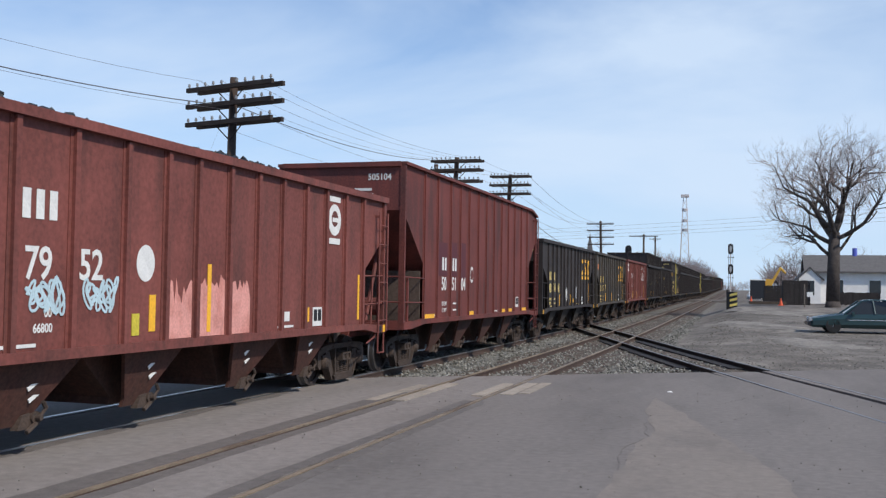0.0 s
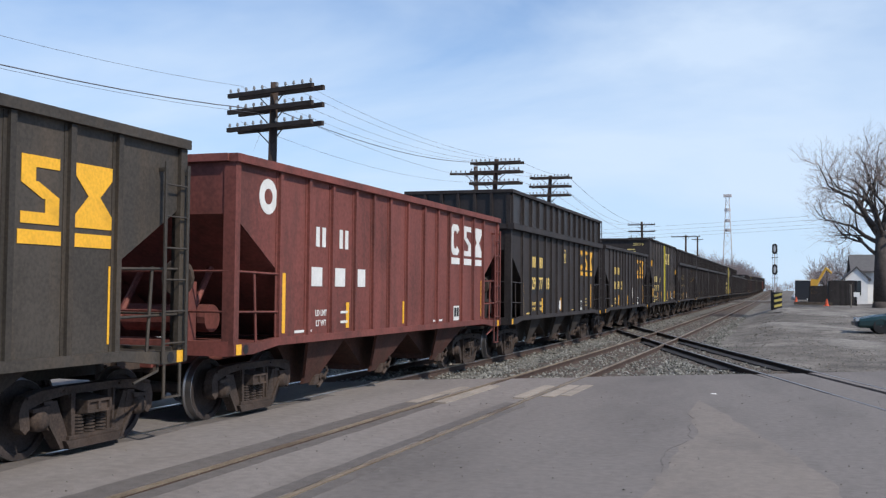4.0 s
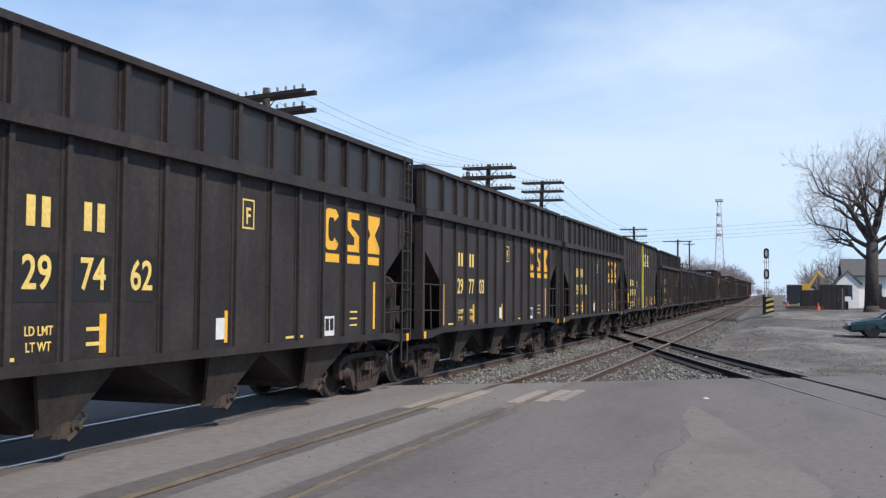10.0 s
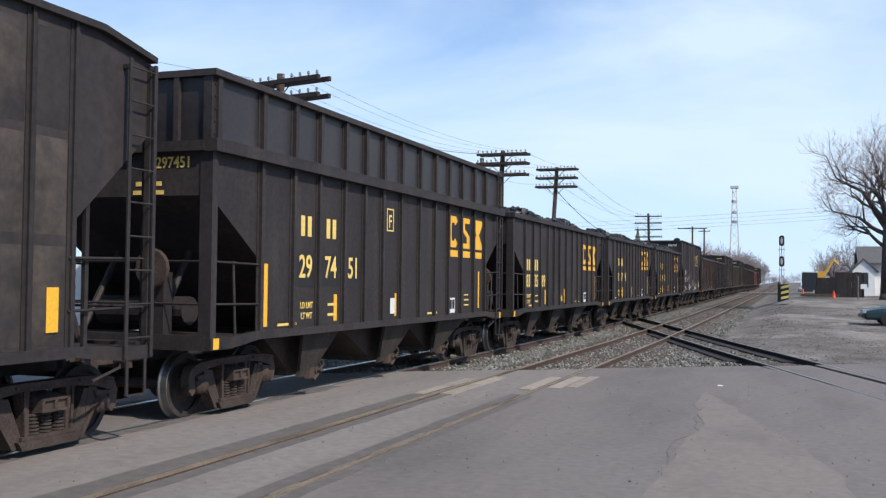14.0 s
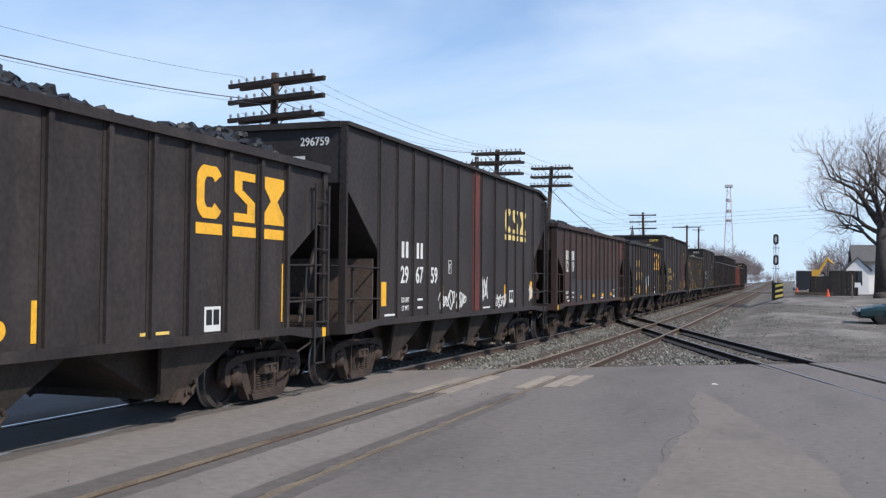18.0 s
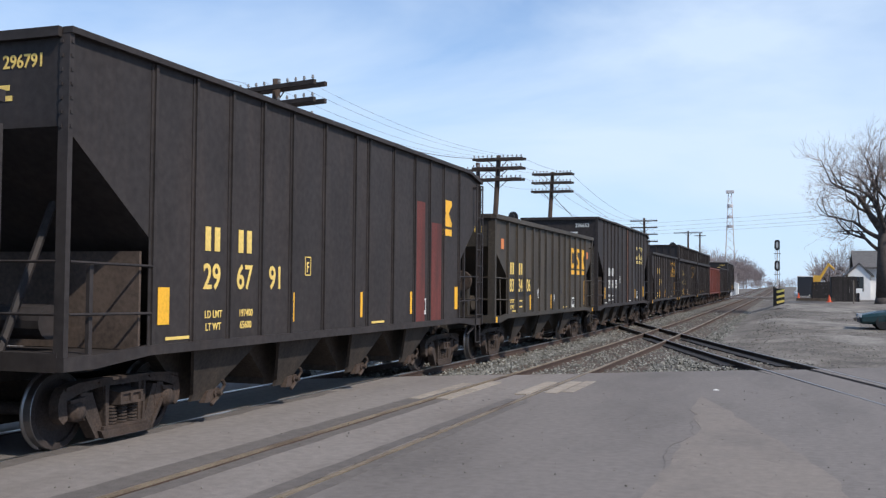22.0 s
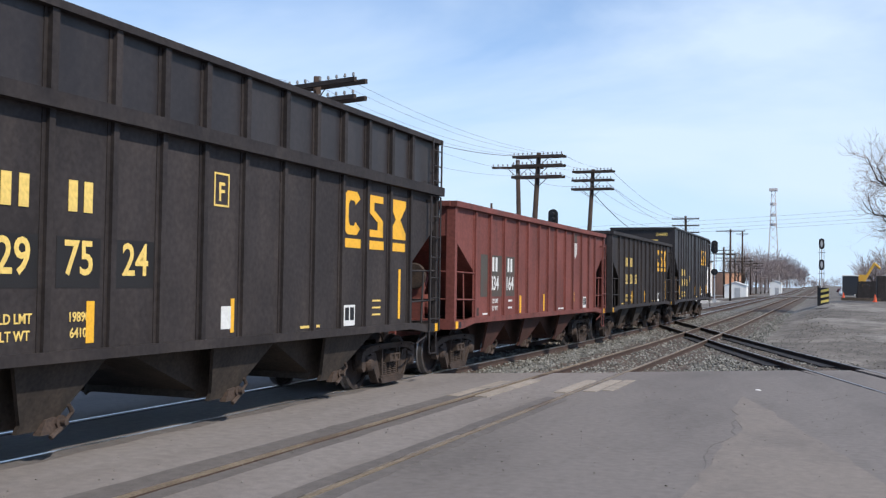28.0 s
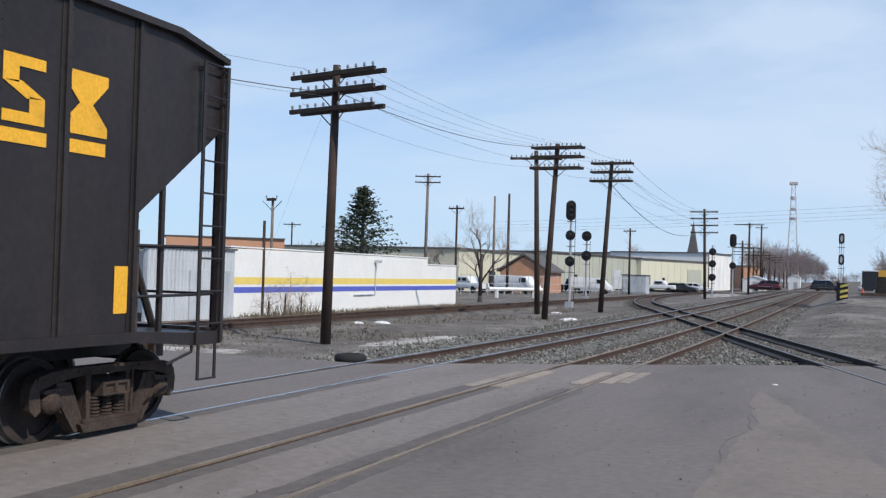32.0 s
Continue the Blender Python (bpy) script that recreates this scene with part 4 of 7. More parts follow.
            for n, me in shared(("corner", k, s, e), lambda: corner_pieces(ty, pm, s, e)):
                part(n, me, None, car)
        part("ladder", shared(("ladder", k, s, 1), lambda: ladder_data(ty, pm, s, 1)), None, car)
        part("ladder", shared(("ladder", k, s, -1), lambda: ladder_data(ty, pm, s, -1)), None, car) if s < 0 else None
    for n, me in shared(("endgear", k), lambda: end_gear_pieces(ty, pm)):
        q = part(n, me, None, car)
        if n == "brake_wheel":
            q.location, q.rotation_euler = (-0.7 if ty in TALLS else 0.7, -h - 0.12, 2.1), (0, 0, radians(90))
    if ty in TALLS:
        for e in (-1, 1):
            part("bulkhead", shared(("bulk", k, e), lambda: Mesh().span(-SX + 0.08, SX - 0.05, e * (h - 1.42), e * (h - 1.46), SILL, 2.36).data("bulkhead", M["dusty_brown_lit"])), None, car, "dusty brown support sheet under the slope, lightened as if lit")
    for bay in BAYS[bays or {"D": "C", "E": "C", "T": "tall", "U": "tall"}.get(ty, ty)]:
        hp = part("hopper", shared(("hopper", bay, paint), lambda: hopper_data(bay, M["under_red" if paint.startswith("red") else "under"])), None, car, at=(0, bay[2] - h, 0))
        if len(BAYS[bays or {"D": "C", "E": "C", "T": "tall", "U": "tall"}.get(ty, ty)]) == 4 and bay[3] < 0.2:
            for o in (-1, 1):
                part("hopper_rib", shared(("hrib", o, paint), lambda: Mesh().prism_x([(o * 0.56, SILL - 0.05), (o * 0.44, SILL - 0.05), (o * 0.06, 0.62), (o * 0.16, 0.62)], 1.36, 1.47).data("hopper_rib", M["under"])), None, hp)
        for s in (-1, 1):
            part("side_plate", shared(("hplate", bay, paint, s), lambda: side_plate_data(bay, M["under_red" if paint.startswith("red") else "under"], s)), None, hp)
            part("gate_gear", shared(("gate", s), lambda: gate_data(s)), None, hp, "rusty door latch gear")
    for e in (-1, 1):
        c = part("coupler", shared("coupler", coupler_data), None, car, at=(0, e * h, 0))
        if e < 0:
            c.rotation_euler = (0, 0, math.pi)
        make_truck(car, e * (h - (1.55 if ty == "T" else 1.29)) + 0.17)
    if ty == "A":
        add_extension(car, "blue_black")
    part("coal_load", coal_data(ty, coal, seed), None, car, "heaped black coal" if coal else "coal level below the rim")
    for e in (-1, 1) if ty not in TALLS else ():
        cp = part("corner_reflector", shared(("cref", e), lambda: Mesh().span(0, 0.004, -0.07, 0.07, -0.075, 0.075).data("corner_reflector", M["yellow"])), None, car, "yellow reflective corner plate", (SX + 0.075, e * (h - 0.10), SILL - 0.075))
        part("roping_hole", shared(("rope", e), lambda: Mesh().rod((0, 0, 0), (0.006, 0, 0), 0.07, 0.07, 14).data("roping_hole", M["signal_black"])), None, car, at=(SX + 0.07, e * (h - 0.30), SILL - 0.08))
    if ty == "B":
        for a, b in zip(POSTS[ty], POSTS[ty][1:]):
            for z0, z1 in ((1.24, 2.30), (2.42, 3.46), (3.56, 4.62)):
                wd = round(b - a - 0.17, 2)
                part("pressed_panel", shared(("dish", wd, z0, z1), lambda: dish_data(wd, z1 - z0)), None, car, at=(SX + 0.001, -h + (a + b) / 2, (z0 + z1) / 2))
    X = SX + (0.030 if ty == "B" else 0.004)
    stencil(car, ty, number, M["yellow_num" if ink == "yellow" else ink], M[logo] if logo else None, X, logo_alt)
    return car


def dish_data(wd, hg):
    """A side panel pressed outwards like a shallow cushion."""
    m = Mesh()
    nu, nv = 8, 12
    for j in range(nv + 1):
        for i in range(nu + 1):
            u, v = 2 * i / nu - 1, 2 * j / nv - 1
            m.v.append((0.026 * min(1, 1.6 * (1 - abs(u) ** 1.5)) * min(1, 2.2 * (1 - abs(v) ** 1.5)), u * wd / 2, v * hg / 2))
    m.f = [[j * (nu + 1) + i, j * (nu + 1) + i + 1, (j + 1) * (nu + 1) + i + 1, (j + 1) * (nu + 1) + i] for j in range(nv) for i in range(nu)]
    return m.data("pressed_panel", M["dusty_panel"], True)


def add_extension(car, paint):
    L = LEN["A"]
    h = L / 2
    pm = M[paint]
    z0, z1 = TOP["A"] + 0.10, 4.72

    def ledge():
        m = Mesh()
        for s in (-1, 1):
            m.span(s * (SX - 0.04), s * (SX + 0.15), -h - 0.07, h + 0.07, z0 - 0.15, z0 + 0.02)
        for d in (-1, 1):
            m.span(-SX + 0.045, SX - 0.045, d * (h - 0.02), d * (h + 0.09), z0 - 0.14, z0)
        return m.data("ledge", M["black"])

    def sheets():
        m = Mesh()
        for s in (-1, 1):
            m.span(s * (SX - 0.0), s * (SX - 0.025), -h + 0.02, h - 0.02, z0 + 0.02, z1)
        for d in (-1, 1):
            m.span(-SX + 0.026, SX - 0.026, d * (h - 0.02), d * (h - 0.05), z0 + 0.0, z1)
        return m.data("side_extension", pm)

    def rim():
        m = Mesh()
        for s in (-1, 1):
            m.span(s * (SX - 0.05), s * (SX + 0.11), -h - 0.06, h + 0.06, z1, z1 + 0.09)
            for d in (-1, 1):
                m.span(s * (SX - 0.10), s * (SX + 0.03), d * (h + 0.03), d * (h - 0.10), z0 + 0.02, z1)
                for j in range(5):
                    m.rod((s * (SX + 0.03), d * (h - 0.05), z0 + 0.1 + 0.17 * j), (s * (SX + 0.045), d * (h - 0.05), z0 + 0.1 + 0.17 * j), 0.016, 0.016, 6)
        for d in (-1, 1):
            m.span(-SX + 0.05, SX - 0.05, d * (h - 0.05), d * (h + 0.06), z1, z1 + 0.09)
            for x in (-1.0, -0.5, 0, 0.5, 1.0):
                m.span(x - 0.04, x + 0.04, d * (h - 0.02), d * (h + 0.05), z0, z1)
        return m.data("rim", M["black"])

    def upper_ladder(s):
        m = Mesh()
        x = s * (SX + 0.12)
        for y in (h - 0.04, h - 0.48):
            m.box(x, y, (z0 + z1) / 2 + 0.04, 0.02, 0.05, z1 - z0 + 0.06)
        for k in range(3):
            m.rod((x, h - 0.48, z0 + 0.12 + 0.3 * k), (x, h - 0.04, z0 + 0.12 + 0.3 * k), 0.014, 0.014, 6)
        return m.data("ladder", M["black"])

    for s in (-1, 1):
        part("ladder", shared(("upladder", s), lambda: upper_ladder(s)), None, car)
    part("ledge", shared("ledge", ledge), None, car, "riveted ledge under the extension")
    part("side_extension", shared(("ext", paint), sheets), None, car, "glossy blue-black added side sheet")
    part("rim", shared("rim", rim), None, car)
    for i, p in enumerate(POSTS["A"] + [0.12, L - 0.12]):
        for s in (-1, 1):
            me = shared("extpost", lambda: post_data("A", z0, z1, M["black"], 0.10, 0.075))
            po = part("extension_post", me, None, car, at=(s * SX, -h + p, 0))
            if s < 0:
                po.rotation_euler = (0, 0, math.pi)


# columns of the figures where they stray from the rule
NUMBER_AT = {"505104": (3.26, 4.19, 5.08), "834164": (2.72, 3.86, 4.9), "7952": (2.51, 3.44, 4.4), "488446": (1.83, 2.76, 3.68), "833017": (1.83, 2.76, 3.68),
             "833589": (1.83, 2.76, 3.68), "833406": (1.83, 2.76, 3.68), "1219": (1.83, 2.80, 3.8), "822452": (2.66, 3.56, 4.50), "810923": (2.95, 3.85, 4.78)}
LOW_NUMBERS = ("488446", "833017", "833589", "833406")
WEIGHTS = {"7524": ("198900", "64100"), "7718": ("199500", "63500"), "7768": ("198600", "64400"), "7703": ("199300", "63700"), "1090": ("207100", "55900"), "2452": ("206000", "57000"),
           "6791": ("197400", "65600"), "6883": ("196300", "66700"), "7010": ("198700", "64300")}


def stencil(car, ty, number, ink, logo, X, alt=False):
    """Figures that can be read, bars for the owner's marks, reflective strips, data box."""
    h = LEN[ty] / 2
    zc, zm = (2.05, 2.58) if ty in TALLS else (2.16, 2.83)
    ys = (2.56, 3.33, 4.17) if ty in TALLS else (2.80, 3.71, 4.62)
    hh = 0.34 if ty in TALLS else 0.36
    name = "".join(number)
    ys = NUMBER_AT.get(name, {"T": (2.95, 3.80, 4.72)}.get(ty, ys))
    if name in LOW_NUMBERS:
        zc, zm = 1.98, 2.47
    if ty == "D":
        zc, zm, hh = 1.95, 2.41, 0.32
    if ty == "E":
        zc, zm = 2.46, 2.87
    for y, t in zip(ys, number):
        if t and ty not in TALLS and number[0] in ("29", "83", "82", "81", "48"):
            part("repaint_patch", shared("rpatch", lambda: Mesh().span(0, 0.003, -0.33, 0.33, -0.30, 0.24).data("repaint_patch", M["repaint"])), None, car, at=(SX + 0.001, -h + y, zc))
        if t:
            part("car_number", shared(("gl", t, hh, ink.name), lambda: glyphs(t, hh, ink)), None, car, at=(X, -h + y, zc))
    slots = {"79": ((0.22, 0.0, -0.22), ()), "48": ((-0.115, 0.115), (0.0,))}.get(number[0], ((-0.115, 0.115), (-0.115, 0.115)))
    for y, sl in zip(ys[:2], slots):
        for o in sl:
            part("owner_mark", shared(("om", ink.name), lambda: plaque(-0.065, 0.065, -0.165, 0.165).data("owner_mark", ink)), None, car, at=(X, -h + y + o, zm))
    # small load-limit lines
    lines = ((ys[0] + 0.05, "LD LMT", 1.55), (ys[0] + 0.05, "LT WT", 1.38))
    if number[0] == "79":
        lines = ((ys[0] + 0.18, "00", 1.62), (ys[0] + 0.10, "66800", 1.45))
    for y, t, z in lines:
        part("load_limit", shared(("ll", t, ink.name), lambda: glyphs(t, 0.10, ink)), None, car, at=(X, -h + y, z))
    known = WEIGHTS.get(number[1] + number[2])
    for j, z in enumerate((1.55, 1.38) if number[0] != "79" else ()):
        if known:
            t = known[j]
            part("load_figure", shared(("lw", t, ink.name), lambda: glyphs(t, 0.10, ink)), None, car, at=(X, -h + ys[1] + 0.05, z))
        else:
            part("load_figure", shared(("lf", ink.name), lambda: plaque(-0.15, 0.15, -0.022, 0.022).data("load_figure", ink)), None, car, at=(X, -h + ys[1] + 0.05, z))
    if logo:
        if ty in TALLS:
            if alt:
                emblem(car, [-h + 11.23 + alt, -h + 12.0 + alt, -h + 12.84 + alt], 3.63, 0.66, 0.58, logo, X)
            else:
                emblem(car, [-h + 7.95, -h + 8.72, -h + 9.70], 3.98, 0.52, 0.46, logo, X)
        else:
            emblem(car, [-h + 10.04, -h + 10.95, -h + 11.88] if ty == "A" else [-h + 9.88, -h + 10.80, -h + 11.66], 3.10 if ty == "A" else 2.98 if name in LOW_NUMBERS else 3.14, 0.72, 0.62, logo, X)
    yb = M["yellow"]
    if ty in TALLS:
        strips = [(1.85, 0.24, 1.45, 1.92), (5.28, 0.09, 1.38, 1.84), (7.92, 0.09, 1.38, 1.84), (10.42, 0.10, 1.38, 1.84), (13.32, 0.21, 1.42, 1.94)] if ty == "T" else [(1.6, 0.30, 1.58, 2.03), (3.86, 0.10, 1.35, 1.84), (5.68, 0.09, 1.38, 1.84), (9.13, 0.10, 1.38, 1.84), (10.9, 0.10, 1.40, 1.84), (13.15, 0.18, 1.38, 1.86)]
    else:
        strips = [(1.52, 0.12, 1.26, 2.20), (3.90, 0.12, 1.27, 1.72), (6.6, 0.08, 1.27, 1.72), (11.98, 0.09, 1.30, 2.20)]
    if name in LOW_NUMBERS:
        strips = strips[1:]
    if number[0] in ("50", "834"):
        strips = []
    if number[0] in ("12", "79"):
        strips = strips[-1:]
    for y, wd, z0, z1 in strips:
        part("reflective_strip", shared(("rs", wd, z0, z1), lambda: plaque(-wd / 2, wd / 2, z0, z1).data("reflective_strip", yb)), None, car, "yellow reflective strip", (X, -h + y, 0))

    def box_data():
        m = Mesh()
        m.span(0, 0.004, -0.20, 0.20, -0.17, 0.17)
        return m.data("data_box", M["white"])

    def box_lines():
        m = Mesh()
        m.span(0.004, 0.008, -0.16, -0.02, -0.08, 0.13)
        m.span(0.004, 0.008, 0.02, 0.16, -0.08, 0.13)
        return m.data("data_panel", M["signal_black"])

    if ty == "A":
        part("route_card", shared("card", lambda: plaque(-0.11, 0.11, -0.15, 0.15).data("route_card", M["white"])), None, car, "small white route card", (X, -h + 6.45, 1.47))
        for k_ in range(3):
            part("small_print", shared(("spr", ink.name), lambda: plaque(-0.16, 0.16, -0.015, 0.015).data("small_print", ink)), None, car, at=(X, -h + 11.02, 1.40 + 0.12 * k_))
    b = part("data_box", shared("dbox", box_data), None, car, "white consolidated stencil box", (X, -h + (11.1 if ty == "T" else 11.55 if ty in ("B", "D", "E") else 11.75 if ty == "U" else 10.0), 1.52 if ty in TALLS else 1.41))
    part("data_panel", shared("dlines", box_lines), None, b)

    def plate_data():
        m = Mesh()
        for a in ((-0.17, -0.145, -0.22, 0.22), (0.145, 0.17, -0.22, 0.22), (-0.145, 0.145, 0.195, 0.22), (-0.145, 0.145, -0.22, -0.195)):
            m.span(0, 0.005, *a)
        return m.data("plate_letter_box", ink)

    if ty not in ("C", "N", "D", "E") and number[0] != "50":
        q = part("plate_letter_box", shared(("plf", ink.name), plate_data), None, car, "outlined clearance letter", (X, -h + (5.78 if ty == "T" else 5.0 if ty == "B" else 6.30 if name in ("297524", "297768", "297451") else 7.18), 2.27 if ty == "T" else 2.55 if ty == "B" else 3.14))
        if ty in TALLS:
            q.scale = (1, 0.6, 0.7)
        part("plate_letter", shared(("F", ink.name), lambda: glyphs("F", 0.24, ink)), None, q, at=(0, 0, -0.04))
    # end markings: bars
    zt = PLATE[ty] + 0.45 if ty not in TALLS else TOP[ty] - 0.30
    full = "".join(number)
    if len(full) == 6:
        def end_figures():
            me = glyphs(full, 0.15, ink)
            me.transform(Matrix.Rotation(radians(-90), 4, "Z"))
            return me
        part("end_figures", end_figures(), None, car, at=(0.95, -h - 0.006, zt))
    for z, w_ in ((zt - 0.28, 0.42), (zt - 0.40, 0.50)):
        part("end_mark", shared(("em", w_, ink.name), lambda: Mesh().span(-w_ / 2, w_ / 2, -0.006, 0, -0.03, 0.03).data("end_mark", ink)), None, car, at=(0.55, -h - 0.002, z))
    # small print at the sill
    for y in (2.2, 8.7):
        part("small_print", shared(("sp", ink.name), lambda: plaque(-0.3, 0.3, -0.02, 0.02).data("small_print", ink)), None, car, at=(X, -h + y, 1.27))


BLK = "black open-top coal hopper with yellow markings, rolling on the main line"
EXT = "black coal hopper with raised blue-black side extensions, rolling"
TALL = "tall dull-black riveted coal hopper with four bays, rolling"
Y, W_, CR = "yellow", "white", "cream"
ROSTER = [
    ("N", "red", ("79", "52", ""), W_, "oxide-red coal hopper with heaped coal, white markings and spray paint", 0.30, None, 13.40),
    ("U", "red_dark", ("50", "51", "04"), W_, "tall dark-red coal hopper with white markings, rolling", 0, None, 28.73),
    ("C", "black", ("48", "84", "46"), CR, BLK, 0.22, Y, 43.95),
    ("C", "charcoal", ("83", "30", "17"), Y, "charcoal open-top coal hopper with an orange square", 0.22, Y, 58.45),
    ("C", "red", ("", "", ""), W_, "oxide-red coal hopper with white markings, rolling", 0.2, W_, 73.09),
    ("A", "black", ("29", "77", "18"), Y, EXT, 0, Y, 87.91),
    ("C", "black", ("81", "09", "23"), Y, BLK, 0, Y, 102.62),
    ("B", "black_b", ("29", "71", "19"), CR, "tall black coal hopper with one bright yellow side post", 0, CR, 117.75),
    ("A", "black", ("29", "77", "68"), CR, EXT, 0, Y, 133.07),
    ("A", "black", ("29", "74", "62"), Y, EXT, 0, Y, 147.77),
    ("A", "black", ("29", "77", "03"), Y, EXT, 0, Y, 162.37),
    ("A", "black", ("29", "73", "45"), Y, EXT, 0, Y, 176.91),
    ("B", "black_b", ("29", "70", "10"), CR, "tall black coal hopper with one bright yellow side post", 0, CR, 191.92),
    ("A", "black", ("29", "74", "51"), Y, EXT, 0, Y, 207.54),
    ("C", "black", ("83", "35", "89"), Y, "black open-top coal hopper heaped with coal, rolling", 0.46, Y, 222.34),
    ("C", "black", ("81", "17", "96"), Y, "black open-top coal hopper heaped with coal, rolling", 0.46, Y, 236.96),
    ("C", "black", ("81", "10", "90"), Y, "black open-top coal hopper heaped with coal, rolling", 0.46, Y, 251.58),
    ("T", "black_b", ("29", "67", "59"), W_, "tall black coal hopper with a rust-red panel and white spray paint", 0, CR, 266.60),
    ("E", "brown", ("12", "19", ""), W_, "dark-brown coal hopper with a grey lower band, heaped with coal", 0.35, None, 282.70),
    ("C", "black", ("82", "24", "52"), Y, "black open-top coal hopper heaped with coal, rolling", 0.3, Y, 298.09),
    ("T", "black_b", ("29", "67", "91"), Y, "tall black coal hopper with rust-red repair panels", 0, None, 313.36),
    ("C", "charcoal", ("83", "34", "06"), Y, "charcoal open-top coal hopper with an orange square", 0, Y, 328.88),
    ("T", "black_b", ("29", "66", "53"), W_, "tall black coal hopper with grey patches and a rust-red post", 0, CR, 344.25),
    ("C", "black", ("", "03", "31"), Y, BLK, 0.2, Y, 360.0),
    ("A", "black", ("29", "77", "38"), Y, EXT, 0, Y, 374.67),
    ("A", "black", ("29", "75", "24"), Y, EXT, 0, Y, 389.39),
    ("D", "red", ("834", "164", ""), W_, "oxide-red coal hopper with white figures and a striped shield", 0.2, None, 404.28),
    ("C", "black", ("82", "30", "65"), Y, BLK, 0, Y, 419.33),
    ("T", "blue_black", ("29", "68", "83"), Y, "tall black coal hopper closing the train", 0, Y, 434.69),
]
TRAIN = []
for i, (ty, paint, num, ink, label, coal, logo, cy) in enumerate(ROSTER):
    alt = {17: -0.52, 22: -0.3, 28: -0.14}.get(i, 0)
    c = make_car(ty, paint, num, ink, label, coal, logo=logo, logo_alt=alt, seed=i * 1.7, bays={0: "four", 1: "tall", 17: "tall", 20: "tall", 22: "tall", 28: "tall"}.get(i))
    TRAIN.append((c, cy, ty))
XS = SX + 0.005


def side_panel(i, y0, y1, z0, z1, material, name="panel", label="", th=0.004):
    car, _, ty = TRAIN[i]
    if th == 0.004 and name in ("reflective_strip", "load_figure", "stencil_patch", "emblem_bar", "shield_stripe", "orange_square", "figure_patch"):
        th = 0.010 if ty != "B" else 0.034
    return part(name, Mesh().span(0, th, 0, y1 - y0, 0, z1 - z0), M[material], car, label, (SX + 0.002, -LEN[ty] / 2 + y0, z0))


# ---- what sets single cars apart ----
def disc(i, y, z, r, material, name, label):
    car, _, ty = TRAIN[i]
    m = Mesh().rod((0, 0, 0), (0.004, 0, 0), r, r, 20)
    return part(name, m, M[material], car, label, (SX + 0.003, -LEN[ty] / 2 + y, z))


def spray(i, y, z, w, h, material, seed):
    car, _, ty = TRAIN[i]
    scribble(car, -LEN[ty] / 2 + y, z, w, h, M[material], seed, SX + 0.008)


# first red car: primer patches, pale decal, spray paint, white round emblem
def ragged(i, y0, y1, z0, z1, material, name, label, seed):
    """A painted patch with an uneven upper outline."""
    car, _, ty = TRAIN[i]
    n = 14
    top = [(y0 + (y1 - y0) * k / n, z1 - (z1 - z0) * 0.34 * abs(noise.noise((k * 0.83, seed, 2.0))) * 2) for k in range(n + 1)]
    return part(name, Mesh().prism_x([(y1, z0), (y0, z0)] + top, 0, 0.004), M[material], car, label, (SX + 0.002, -LEN[ty] / 2, 0))


for y0, y1, z1, sd in ((5.07, 5.72, 2.05, 1.3), (5.88, 6.67, 2.16, 2.7), (6.83, 7.42, 2.05, 4.1)):
    ragged(0, y0, y1, 1.22, z1, "pink", "primer_patch", "ragged pink primer patch", sd)
dc = disc(0, 4.56, 2.23, 0.24, "white", "decal", "pale round decal")
dc.scale = (1, 0.85, 1)
spray(0, 2.64, 1.82, 0.60, 0.46, "pale_blue", 4)
spray(0, 2.66, 1.80, 0.56, 0.40, "pale_blue", 44)
spray(0, 3.62, 1.82, 0.62, 0.46, "pale_blue", 9)
spray(0, 3.64, 1.80, 0.56, 0.40, "pale_blue", 49)
for y, w in ((10.72, 0.50),):
    side_panel(0, y - w / 2, y + w / 2, 3.56, 3.66, "white", "emblem_bar", "plain white bar")
    side_panel(0, y - w / 2, y + w / 2, 2.76, 2.87, "white", "emblem_bar", "plain white bar")
    disc(0, y, 3.22, 0.30, "white", "emblem_disc", "white round emblem")
    disc(0, y, 3.24, 0.15, "red", "emblem_core", "red core of the emblem").location.x += 0.004
    side_panel(0, y - 0.12, y + 0.22, 3.18, 3.26, "white", "emblem_bar", "plain white bar")
side_panel(0, 6.12, 6.22, 1.28, 2.26, "yellow", "reflective_strip")
side_panel(0, 4.66, 4.80, 1.34, 1.82, "yellow", "reflective_strip")
side_panel(0, 4.28, 4.44, 1.30, 1.58, "yellow_post", "reflective_strip")
side_panel(0, 9.52, 9.64, 1.33, 1.58, "yellow", "reflective_strip")
side_panel(0, 8.62, 8.84, 1.36, 1.52, "white", "stencil_patch")
for y, z in ((2.72, 0.80), (2.80, 0.66), (5.02, 0.88), (5.12, 0.74), (7.68, 0.90), (7.78, 0.76), (10.1, 0.92), (10.2, 0.78)):
    car, _, ty = TRAIN[0]
    ch = part("chalk_mark", Mesh().box(0, 0, 0, 0.012, 0.17, 0.05), M["white"], car, "scrawled white chalk mark", (1.155 + (z - 0.34) * 0.355 + 0.012, -LEN[ty] / 2 + y, z))
    ch.rotation_euler = (0.5, 0, 0)
# tall red car
for a, b in ((1.62, 2.46), (5.70, 6.17), (9.61, 10.03), (10.55, 11.0), (12.55, 13.37)):
    side_panel(1, a, b, 1.20, 1.31, "yellow", "reflective_strip", "yellow reflective strip")
for a, b, z0, z1 in ((2.70, 3.53, 2.27, 3.13), (3.86, 4.44, 2.27, 3.17), (4.68, 5.30, 2.23, 3.2)):
